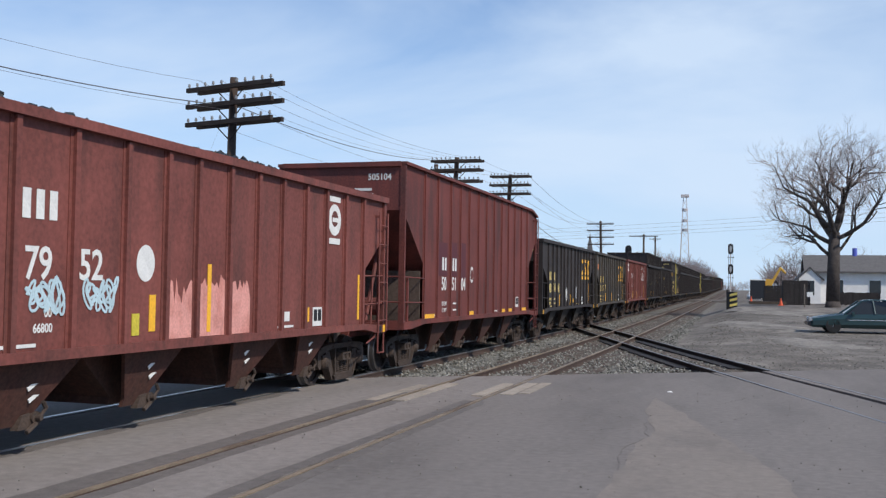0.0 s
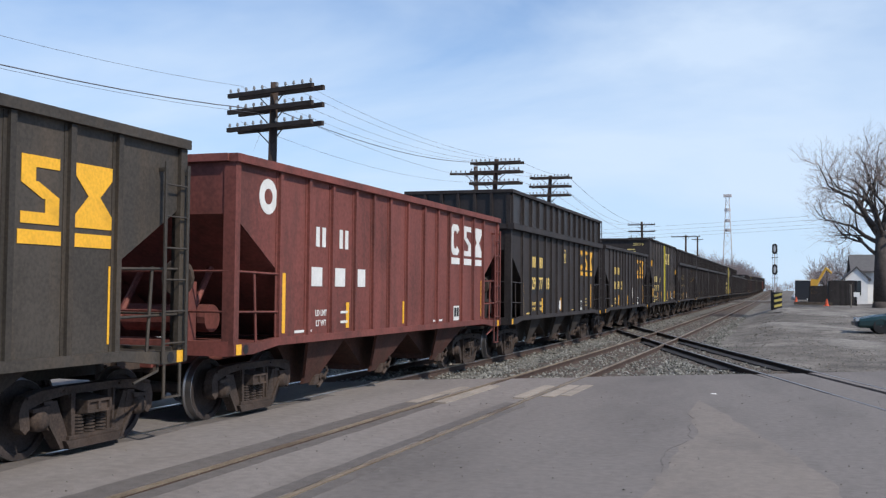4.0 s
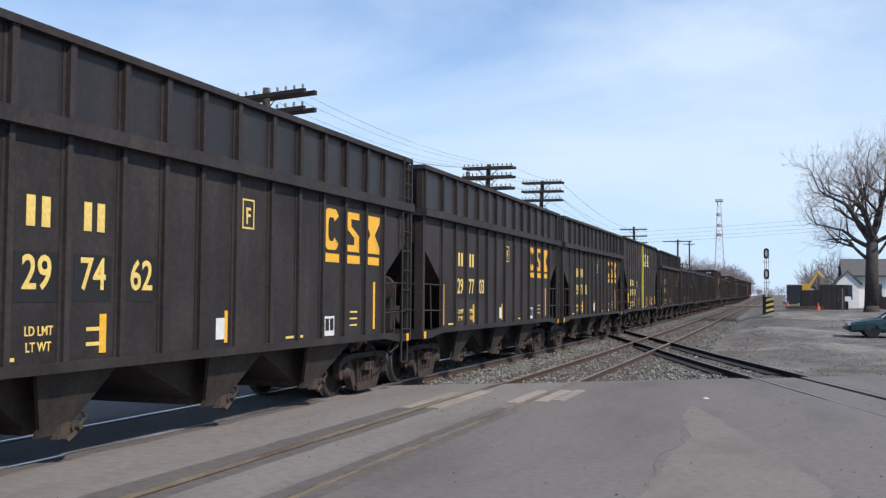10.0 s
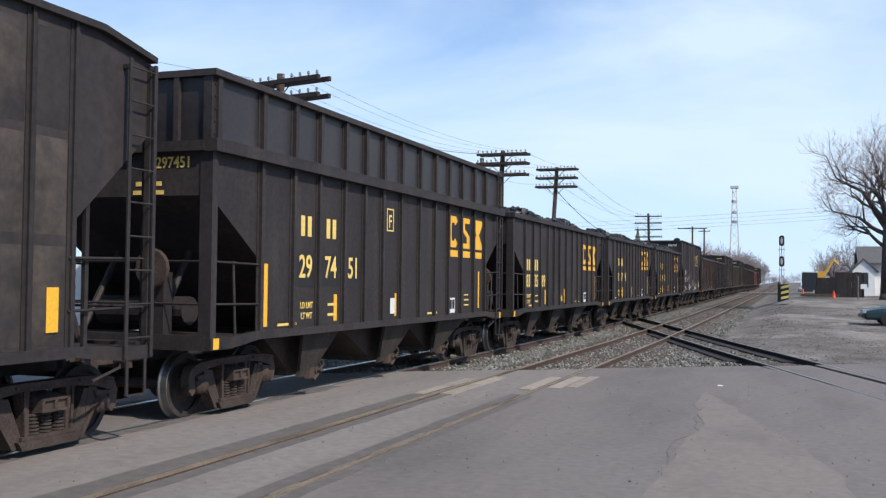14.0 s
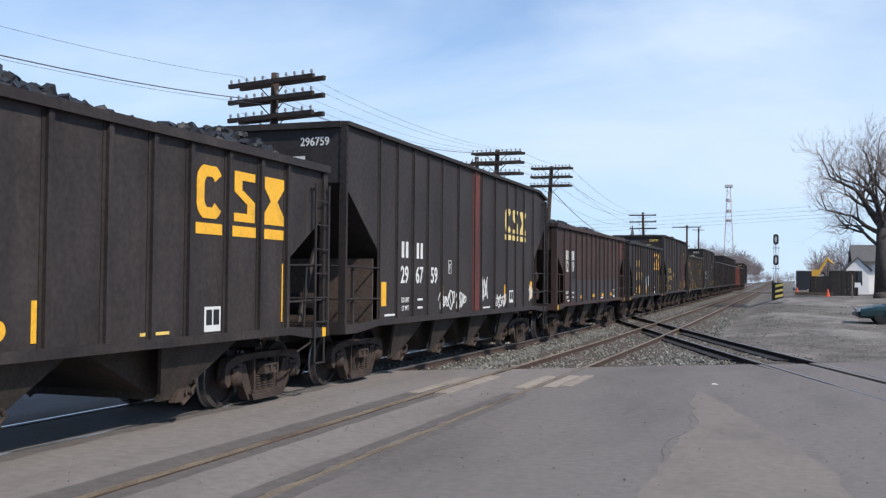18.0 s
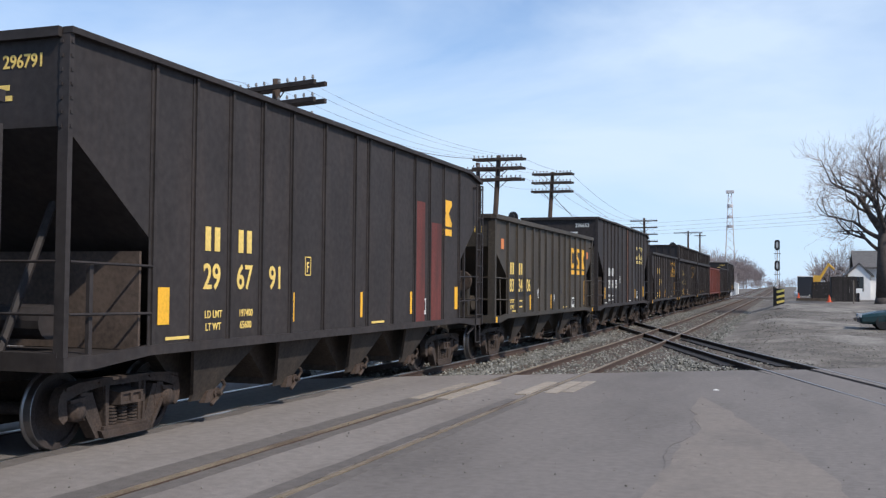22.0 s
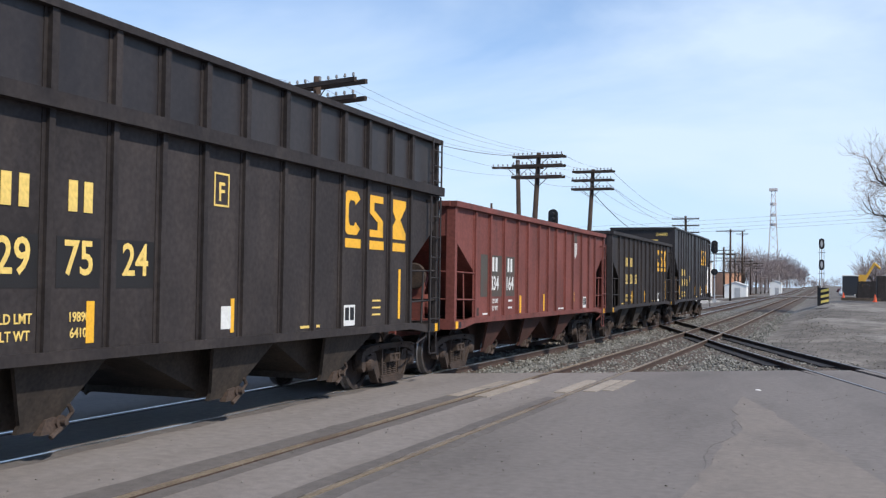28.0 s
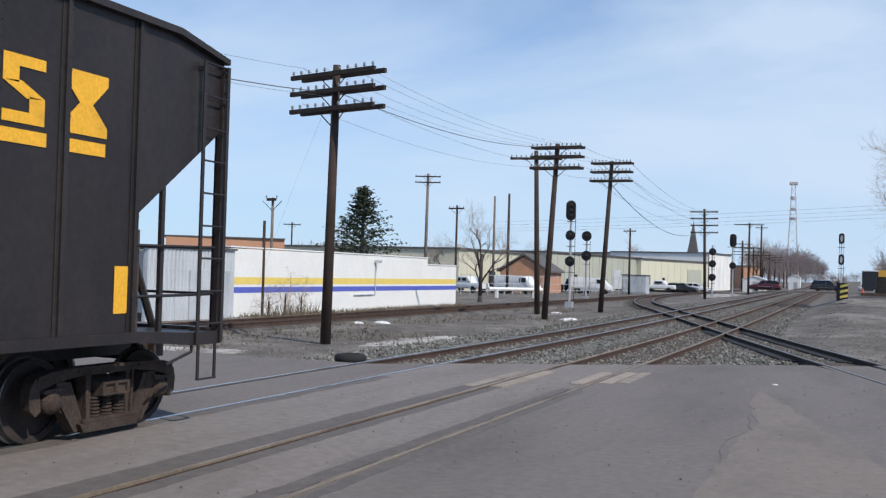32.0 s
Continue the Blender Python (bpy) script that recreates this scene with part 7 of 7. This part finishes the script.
wm, rs = Mesh(), random.Random(77)
for k in range(2600):
    y = 19 + 45 * rs.random() ** 1.3
    x = rs.uniform(-24.8, -12.0)
    if y < edge(x) + 0.3 or abs(x - SIDING) < 1.3:
        continue
    if noise.noise((x * 0.25, y * 0.12, 5.0)) < 0.0:
        continue
    z0 = ground_z(x, y) - 0.06
    for j in range(3):
        a = rs.uniform(0, 6.283)
        hh = rs.uniform(0.06, 0.22)
        i = len(wm.v)
        wm.v += [(x - 0.015, y, z0), (x + 0.015, y, z0), (x + 0.1 * math.cos(a), y + 0.1 * math.sin(a), z0 + hh)]
        wm.f.append([i, i + 1, i + 2])
for k in range(900):
    y = rs.uniform(36.6, 62)
    x = X0 + 0.25 + abs(rs.gauss(0, 0.55))
    z0 = ground_z(x, y) - 0.06
    tall = 0.9 if 38 < y < 42.5 and rs.random() < 0.5 else 0.28
    for j in range(3):
        a, hh = rs.uniform(0, 6.283), rs.uniform(0.4, 1.0) * tall
        i = len(wm.v)
        wm.v += [(x - 0.012, y, z0), (x + 0.012, y, z0), (x + 0.25 * hh * math.cos(a), y + 0.4 * hh * math.sin(a), z0 + hh)]
        wm.f.append([i, i + 1, i + 2])
thing("dry_weeds", "sparse dry straw-coloured weeds", "weeds", mesh=wm, material=M["weed"], kind="stuff")


# ---- vehicles ----
def wheel(parent, x, y, r=0.32, w=0.2):
    tyre = part("wheel", Mesh().lathe_x([(-w / 2, r * 0.62), (-w / 2, r * 0.95), (-w / 2 + 0.03, r), (w / 2 - 0.03, r), (w / 2, r * 0.95), (w / 2, r * 0.62)], 22), M["rubber"], parent, at=(x, y, r), smooth=False)
    for s in (-1, 1):
        part("rim", Mesh().lathe_x([(s * (w / 2 - 0.04), r * 0.62), (s * (w / 2 - 0.005), r * 0.50), (s * (w / 2 - 0.02), r * 0.18), (s * w / 2, r * 0.12)], 18), M["chrome"], tyre, "bright wheel trim")
    return tyre


def body_shell(sections, parent, name, material, label=""):
    """A body lofted along y from rings of (y, half width, floor, waist, crown)."""
    m = Mesh()
    k = 10
    for y, hw, z0, z1, bulge in sections:
        m.v += [(-hw * 0.86, y, z0), (-hw, y, z0 + (z1 - z0) * 0.25), (-hw, y, z0 + (z1 - z0) * 0.7), (-hw * 0.93, y, z1 - 0.02), (-hw * 0.5, y, z1 + bulge),
                (hw * 0.5, y, z1 + bulge), (hw * 0.93, y, z1 - 0.02), (hw, y, z0 + (z1 - z0) * 0.7), (hw, y, z0 + (z1 - z0) * 0.25), (hw * 0.86, y, z0)]
    n = len(sections)
    for j in range(n - 1):
        m.f += [[j * k + i, j * k + (i + 1) % k, (j + 1) * k + (i + 1) % k, (j + 1) * k + i] for i in range(k)]
    m.f += [list(range(k)), [(n - 1) * k + i for i in reversed(range(k))]]
    return part(name, m, material, parent, label, smooth=False)


def sedan(name, label, at, turn, paint, length=5.0, tall=1.42, suv=False):
    """Front at -y."""
    root = thing(name, label, "car", "cars", at, turn)
    h = length / 2
    w = 0.92
    wz = 0.80 if not suv else 0.98
    b = body_shell([(-h, w * 0.72, 0.30, wz * 0.66, 0.0), (-h + 0.12, w * 0.90, 0.24, wz * 0.80, 0.01), (-h + 0.75, w, 0.22, wz * 0.93, 0.04), (-h + 1.45, w, 0.22, wz * 1.04, 0.03),
                    (0, w, 0.22, wz * 1.08, 0.0), (h - 1.1, w, 0.22, wz * 1.10, 0.02), (h - 0.25, w * 0.95, 0.26, wz * 1.06, 0.02), (h, w * 0.82, 0.34, wz * 0.92, 0.0)], root, "body", M[paint])
    # cabin: pillars and roof in paint, glass between
    y0, y1, y2, y3 = (-h + 1.40, -h + 2.15, h - 1.75, h - 0.85) if not suv else (-h + 1.3, -h + 1.9, h - 0.6, h - 0.15)
    zt = tall
    g = Mesh()
    k = []
    for y, hw, z in ((y0, 0.80, wz * 1.04), (y1, 0.60, zt - 0.06), (y2, 0.60, zt - 0.06), (y3, 0.78, wz * 1.08)):
        g.v += [(-hw, y, z), (hw, y, z)]
    g.v += [(-0.86, y0 + 0.1, wz), (0.86, y0 + 0.1, wz), (-0.86, y3 - 0.1, wz), (0.86, y3 - 0.1, wz)]
    g.f = [[0, 1, 3, 2], [2, 3, 5, 4], [4, 5, 7, 6], [0, 2, 4, 6, 10, 8], [1, 9, 11, 7, 5, 3], [8, 10, 11, 9], [0, 8, 9, 1], [6, 7, 11, 10]]
    part("cabin_glass", g, M["glass"], root, "dark car windows")
    r = Mesh()
    for y, hw, z in ((y1 - 0.03, 0.60, zt - 0.07), (y1 + 0.25, 0.63, zt), (y2 - 0.25, 0.63, zt), (y2 + 0.03, 0.60, zt - 0.07)):
        r.v += [(-hw, y, z - 0.03), (hw, y, z - 0.03), (hw * 0.86, y, z + 0.02), (-hw * 0.86, y, z + 0.02)]
    for j in range(3):
        r.f += [[j * 4 + i, j * 4 + (i + 1) % 4, j * 4 + 4 + (i + 1) % 4, j * 4 + 4 + i] for i in range(4)]
    r.f += [[0, 1, 2, 3], [15, 14, 13, 12]]
    part("roof", r, M[paint], root)
    for s in (-1, 1):
        for a, c in (((0.80, y0, wz * 1.04), (0.60, y1, zt - 0.05)), ((0.78, y3, wz * 1.08), (0.60, y2, zt - 0.05)), ((0.86, 0.12, wz * 1.05), (0.62, 0.05, zt - 0.05))):
            part("pillar", Mesh().rod((s * a[0], a[1], a[2]), (s * c[0], c[1], c[2]), 0.045, 0.04, 6), M[paint], root)
        part("headlight", Mesh().box(s * 0.58, -h + 0.04, wz * 0.74, 0.42, 0.12, 0.14), M["chrome"], root, "clear headlight")
        part("tail_light", Mesh().box(s * 0.62, h - 0.03, wz * 0.86, 0.36, 0.10, 0.16), M["cone"], root, "red tail light")
        part("door_line", Mesh().box(s * 0.925, 0.1, 0.58, 0.012, 2.2, 0.03), M["chrome"], root, "thin side moulding")
        part("mirror", Mesh().box(s * 0.98, y0 + 0.35, wz * 1.10, 0.16, 0.10, 0.12), M[paint], root)
    part("bumper", Mesh().box(0, -h - 0.02, 0.40, 1.5, 0.14, 0.16), M["car_dark"], root)
    part("bumper", Mesh().box(0, h + 0.02, 0.44, 1.5, 0.14, 0.16), M["car_dark"], root)
    for y in (-h + 0.95, h - 1.10):
        for s in (-1, 1):
            wheel(root, s * 0.82, y)
    return root


sedan("sedan", "dark green sedan parked on the dirt lot", (5.10, 47.3, ground_z(3.4, 47.3) - 0.06), -88, "car_green", 5.05, 1.46)


def pickup(at, turn, paint, label, van=False):
    root = thing("van" if van else "pickup_truck", label, "van" if van else "pickup", "parked vehicles", at, turn)
    if van:
        body_shell([(-2.6, 0.8, 0.4, 1.0, 0.0), (-2.2, 0.95, 0.35, 1.15, 0.02), (-1.4, 1.0, 0.35, 1.95, 0.05), (2.5, 1.0, 0.35, 2.0, 0.05), (2.6, 0.95, 0.4, 1.9, 0)], root, "body", M[paint])
        part("windscreen", Mesh().prism_x([(-2.12, 1.2), (-1.45, 1.9), (-1.40, 1.88), (-2.05, 1.15)], -0.85, 0.85), M["glass"], root)
        for s in (-1, 1):
            part("side_window", Mesh().box(s * 1.0, -1.2, 1.55, 0.03, 0.8, 0.5), M["glass"], root)
    else:
        body_shell([(-2.6, 0.85, 0.5, 1.0, 0.0), (-2.4, 0.95, 0.45, 1.1, 0.02), (2.5, 0.95, 0.45, 1.1, 0.0), (2.6, 0.9, 0.5, 1.05, 0)], root, "body", M[paint])
        body_shell([(-1.2, 0.85, 1.1, 1.25, 0.0), (-0.7, 0.82, 1.1, 1.78, 0.03), (0.7, 0.82, 1.1, 1.80, 0.02), (0.85, 0.85, 1.1, 1.3, 0)], root, "cab", M[paint])
        for s in (-1, 1):
            part("side_window", Mesh().box(s * 0.84, 0.0, 1.48, 0.06, 1.2, 0.36), M["glass"], root)
        part("windscreen", Mesh().prism_x([(-1.16, 1.28), (-0.74, 1.72), (-0.70, 1.70), (-1.08, 1.22)], -0.7, 0.7), M["glass"], root)
    for y in (-1.65, 1.6):
        for s in (-1, 1):
            wheel(root, s * 0.85, y, 0.38, 0.24)
    return root


def polar(az, d, z=-0.25):
    return (-d * math.sin(radians(az)), d * math.cos(radians(az)), z)


pickup(polar(18.4, 112), 78, "car_white", "white panel van parked by the street", True)
pickup(polar(21.3, 112), 70, "car_white", "white pickup parked beyond the wall")
pickup(polar(15.2, 128), 85, "car_dark", "dark truck parked behind the signals")
pickup(polar(14.2, 126), 95, "car_white", "white truck parked behind the signals", True)
pickup(polar(10.4, 160), 85, "car_white", "white pickup parked before the cream hall")
sedan("parked_car", "dark car parked before the cream hall", polar(9.2, 160), 85, "car_dark", 4.8, 1.5, True)
sedan("parked_car", "white car parked before the cream hall", polar(8.5, 165), 85, "car_white", 4.8, 1.5, True)
sedan("parked_car", "pale car standing on the far street", (0.9, 150, 0.65), 5, "car_white", 4.6, 1.5)
M["car_maroon"] = mat("maroon_car_paint", (0.075, 0.018, 0.024), 0.3, 0, 0.05, 1, 0.0)
MAROON = sedan("moving_car", "maroon car crossing the far road", (6, 163, 0.02), -90, "car_maroon", 4.7, 1.6, True)
DARK = sedan("moving_car", "black car crossing the far road", (-26, 166, 0.02), 90, "car_dark", 4.7, 1.7, True)
FAR_X = (-60, -16.5, -12.5, -4, 2, 60)
FAR_Z = (0.0, 0.02, 0.54, 0.60, 1.02, 1.06)
far_road = thing("far_road", "pale far cross street climbing over the tracks", "road", kind="structure",
                 mesh=Mesh().prism_y([(-60, -0.4)] + [(x, z - 0.02) for x, z in zip(FAR_X, FAR_Z)] + [(60, -0.4)], 158, 170), material=M["asphalt"])


def street(x, y, turn):
    """A car's place on the far cross street."""
    z = float(np.interp(x, FAR_X, FAR_Z))
    tilt = math.degrees(math.atan(float(np.interp(x + 1.4, FAR_X, FAR_Z) - np.interp(x - 1.4, FAR_X, FAR_Z)) / 2.8))
    return pose(x, y, z, 0, -tilt, turn)


# ---- lot: house, fence, machines ----
house = thing("house", "white clapboard house with a dark shingle roof", "house", at=(11.2, 104.5, 0.85))
part("wall", Mesh().box(0, 3, 1.6, 9.6, 6, 3.2), M["house_white"], house)
part("roof", Mesh().prism_x([(-0.5, 3.1), (3, 4.75), (6.5, 3.1), (6.5, 3.25), (3, 4.95), (-0.5, 3.25)], -5.9, 5.2), M["roof_grey"], house, "dark shingle roof")
part("gable_wing", Mesh().prism_y([(-6.4, 0), (-6.4, 2.5), (-5.4, 3.5), (-4.4, 2.5), (-4.4, 0)], -1.2, 3), M["house_white"], house)
part("wing_roof", Mesh().prism_y([(-6.7, 2.30), (-5.4, 3.52), (-4.1, 2.30), (-4.1, 2.44), (-5.4, 3.68), (-6.7, 2.44)], -1.35, 4), M["roof_grey"], house)
for x in (-2.8, 0.6, 3.4):
    part("window", Mesh().box(x, -0.04, 1.75, 1.0, 0.06, 1.3), M["glass"], house)
    part("window_frame", Mesh().box(x, -0.05, 2.45, 1.2, 0.1, 0.12).box(x, -0.05, 1.05, 1.2, 0.1, 0.12), M["wall_white"], house)
part("window", Mesh().box(-5.4, -1.23, 1.6, 0.8, 0.06, 1.4), M["glass"], house)
for j in range(12):
    part("clapboard", Mesh().box(0, -0.012 - 0.002 * (j % 2), 0.13 + 0.25 * j, 9.6, 0.024, 0.236), M["house_white"], house)
part("vent", Mesh().rod((-0.95, 3, 4.8), (-0.95, 3, 5.65), 0.24, 0.24, 10), M["stripe_blue"], house, "blue roof vent")


def board_fence(x0, x1, y, z0, h, label):
    r = thing("board_fence", label, "fence", "dark fences", ((x0 + x1) / 2, y, z0))
    n = int((x1 - x0) / 0.2)
    me = Mesh().box(0, 0, h / 2, 0.197, 0.04, h).data("board", M["fence_dark"])
    for i in range(n):
        part("board", me, None, r, at=(-(x1 - x0) / 2 + 0.2 * (i + 0.5), 0, random.uniform(-0.03, 0.03)))
    for z in (0.4, h - 0.4):
        part("rail", Mesh().box(0, 0.06, z, x1 - x0, 0.05, 0.1), M["fence_dark"], r)
    for sx in (-1, 1):
        part("side", Mesh().box(sx * (x1 - x0) / 2, 1.5, h / 2, 0.06, 3, h), M["fence_dark"], r)
    return r


board_fence(2.9, 5.05, 90, 0.9, 2.1, "tall dark board enclosure on the lot")
board_fence(1.5, 3.3, 98, 0.95, 1.65, "dark board fence beside the enclosure")
board_fence(6.9, 11, 94, 0.95, 1.1, "low dark fence before the house")
tim = thing("timber_stack", "low stack of dark timbers on the lot", "timber", at=(1.6, 88, 0.95))
for k in range(5):
    part("timber", Mesh().box(0, k * 0.22, 0.12, 3.0, 0.2, 0.22), M["tie"], tim)
sg = thing("sign_post", "small blank pale sign on a thin post", "sign", at=(4.0, 78, 0.85))
part("post", Mesh().rod((0, 0, 0), (0, 0, 1.75), 0.045, 0.045, 6), M["pole_grey"], sg)
part("board", Mesh().box(0.38, -0.03, 1.0, 0.42, 0.03, 0.34), M["wall_white"], sg, "small white board")
for x, y in ((2.6, 86), (0.35, 112)):
    cn = thing("traffic_cone", "orange traffic cone on the lot", "cone", "traffic cones", (x, y, ground_z(x, y) - 0.05))
    part("body", Mesh().rod((0, 0, 0.04), (0, 0, 0.6), 0.16, 0.04, 12), M["cone"], cn)
    part("base", Mesh().box(0, 0, 0.02, 0.5, 0.5, 0.05), M["cone"], cn)
ex = thing("excavator", "yellow excavator with raised boom behind the fence", "excavator", at=(2.6, 123, 0.9))
ex.scale = (0.52, 0.6, 1.0)
part("boom", Mesh().rod((0.2, 0, 2.2), (2.0, 0, 3.9), 0.24, 0.2, 8), M["excavator"], ex)
part("stick", Mesh().rod((2.0, 0, 3.9), (3.2, 0, 3.3), 0.18, 0.15, 8), M["excavator"], ex)
part("cab", Mesh().prism_x([(-0.9, 1.0), (-0.9, 2.6), (0.7, 2.6), (0.9, 1.8), (0.9, 1.0)], -1.2, 0.3), M["excavator"], ex)
part("counterweight", Mesh().box(-1.6, 0, 1.5, 1.3, 2.2, 1.0), M["excavator"], ex)
for s in (-1, 1):
    part("crawler", Mesh().prism_x([(-1.7, 0.2), (-1.5, 0), (1.5, 0), (1.7, 0.2), (1.7, 0.6), (1.5, 0.8), (-1.5, 0.8), (-1.7, 0.6)], s * 0.8, s * 1.3), M["car_dark"], ex)
tk = thing("box_truck", "dark truck with a white-edged box on the lot", "truck", at=(1.1, 121, 0.85))
tk.scale = (0.72, 0.9, 0.88)
part("box", Mesh().box(0, 1.5, 1.7, 2.3, 5, 2.2), M["car_dark"], tk)
part("box_edge", Mesh().box(0, 1.5, 2.86, 2.45, 5.1, 0.12), M["wall_white"], tk)
part("cab", Mesh().box(0, -1.9, 1.3, 2.1, 1.6, 1.6), M["car_dark"], tk)
for y in (-1.9, 2.6):
    for s in (-1, 1):
        wheel(tk, s * 0.95, y, 0.42, 0.26)


# ---- what moves ----
def run(t):
    """How far the train has come."""
    return 13.52 * t - 0.0009 * t * t


def motions():
    for car, cy, ty in TRAIN:
        rows = []
        for j in range(33):
            t = 1.0 * j
            y = cy - run(t)
            off, s = bend(y)
            climb = math.degrees(math.atan((grade(y + 5) - grade(y - 5)) / 10))
            rows.append((t, pose(TRACK_1 + off, y, 0.004 + grade(y), climb, 0, -math.degrees(math.atan(s)))))
        walk(car, rows)
    # two cars take the far road once the train has cleared it
    walk(MAROON, [(t, street(x * 1.02, 166.5, -90)) for t, x in ((0, 7.0), (25.5, 7.0), (27.0, 4.2), (28.0, 1.9), (29.0, -1.2), (29.5, -3.6), (30.0, -5.6), (30.5, -7.6), (31.0, -9.7), (31.5, -11.6), (32.0, -13.6))])
    walk(DARK, [(t, street(x * 0.98, 163, 90)) for t, x in ((0, -26), (26.5, -26), (28.5, -20.0), (29.0, -18.2), (30.0, -13.4), (30.5, -11.5), (31.0, -9.2), (31.5, -7.0), (32.0, -4.7))])
    for d in (-1, 1):
        first = WHEELS[d][0]
        walk(first, [(k / 30, pose(0, d * 0.889, WR, math.degrees(run(k / 30) / WR), 0, 0)) for k in range(961)])
        act, slot = first.animation_data.action, first.animation_data.action_slot
        for w in WHEELS[d][1:]:
            w.rotation_mode = "QUATERNION"
            w.animation_data_create()
            w.animation_data.action = act
            w.animation_data.action_slot = slot


motions()
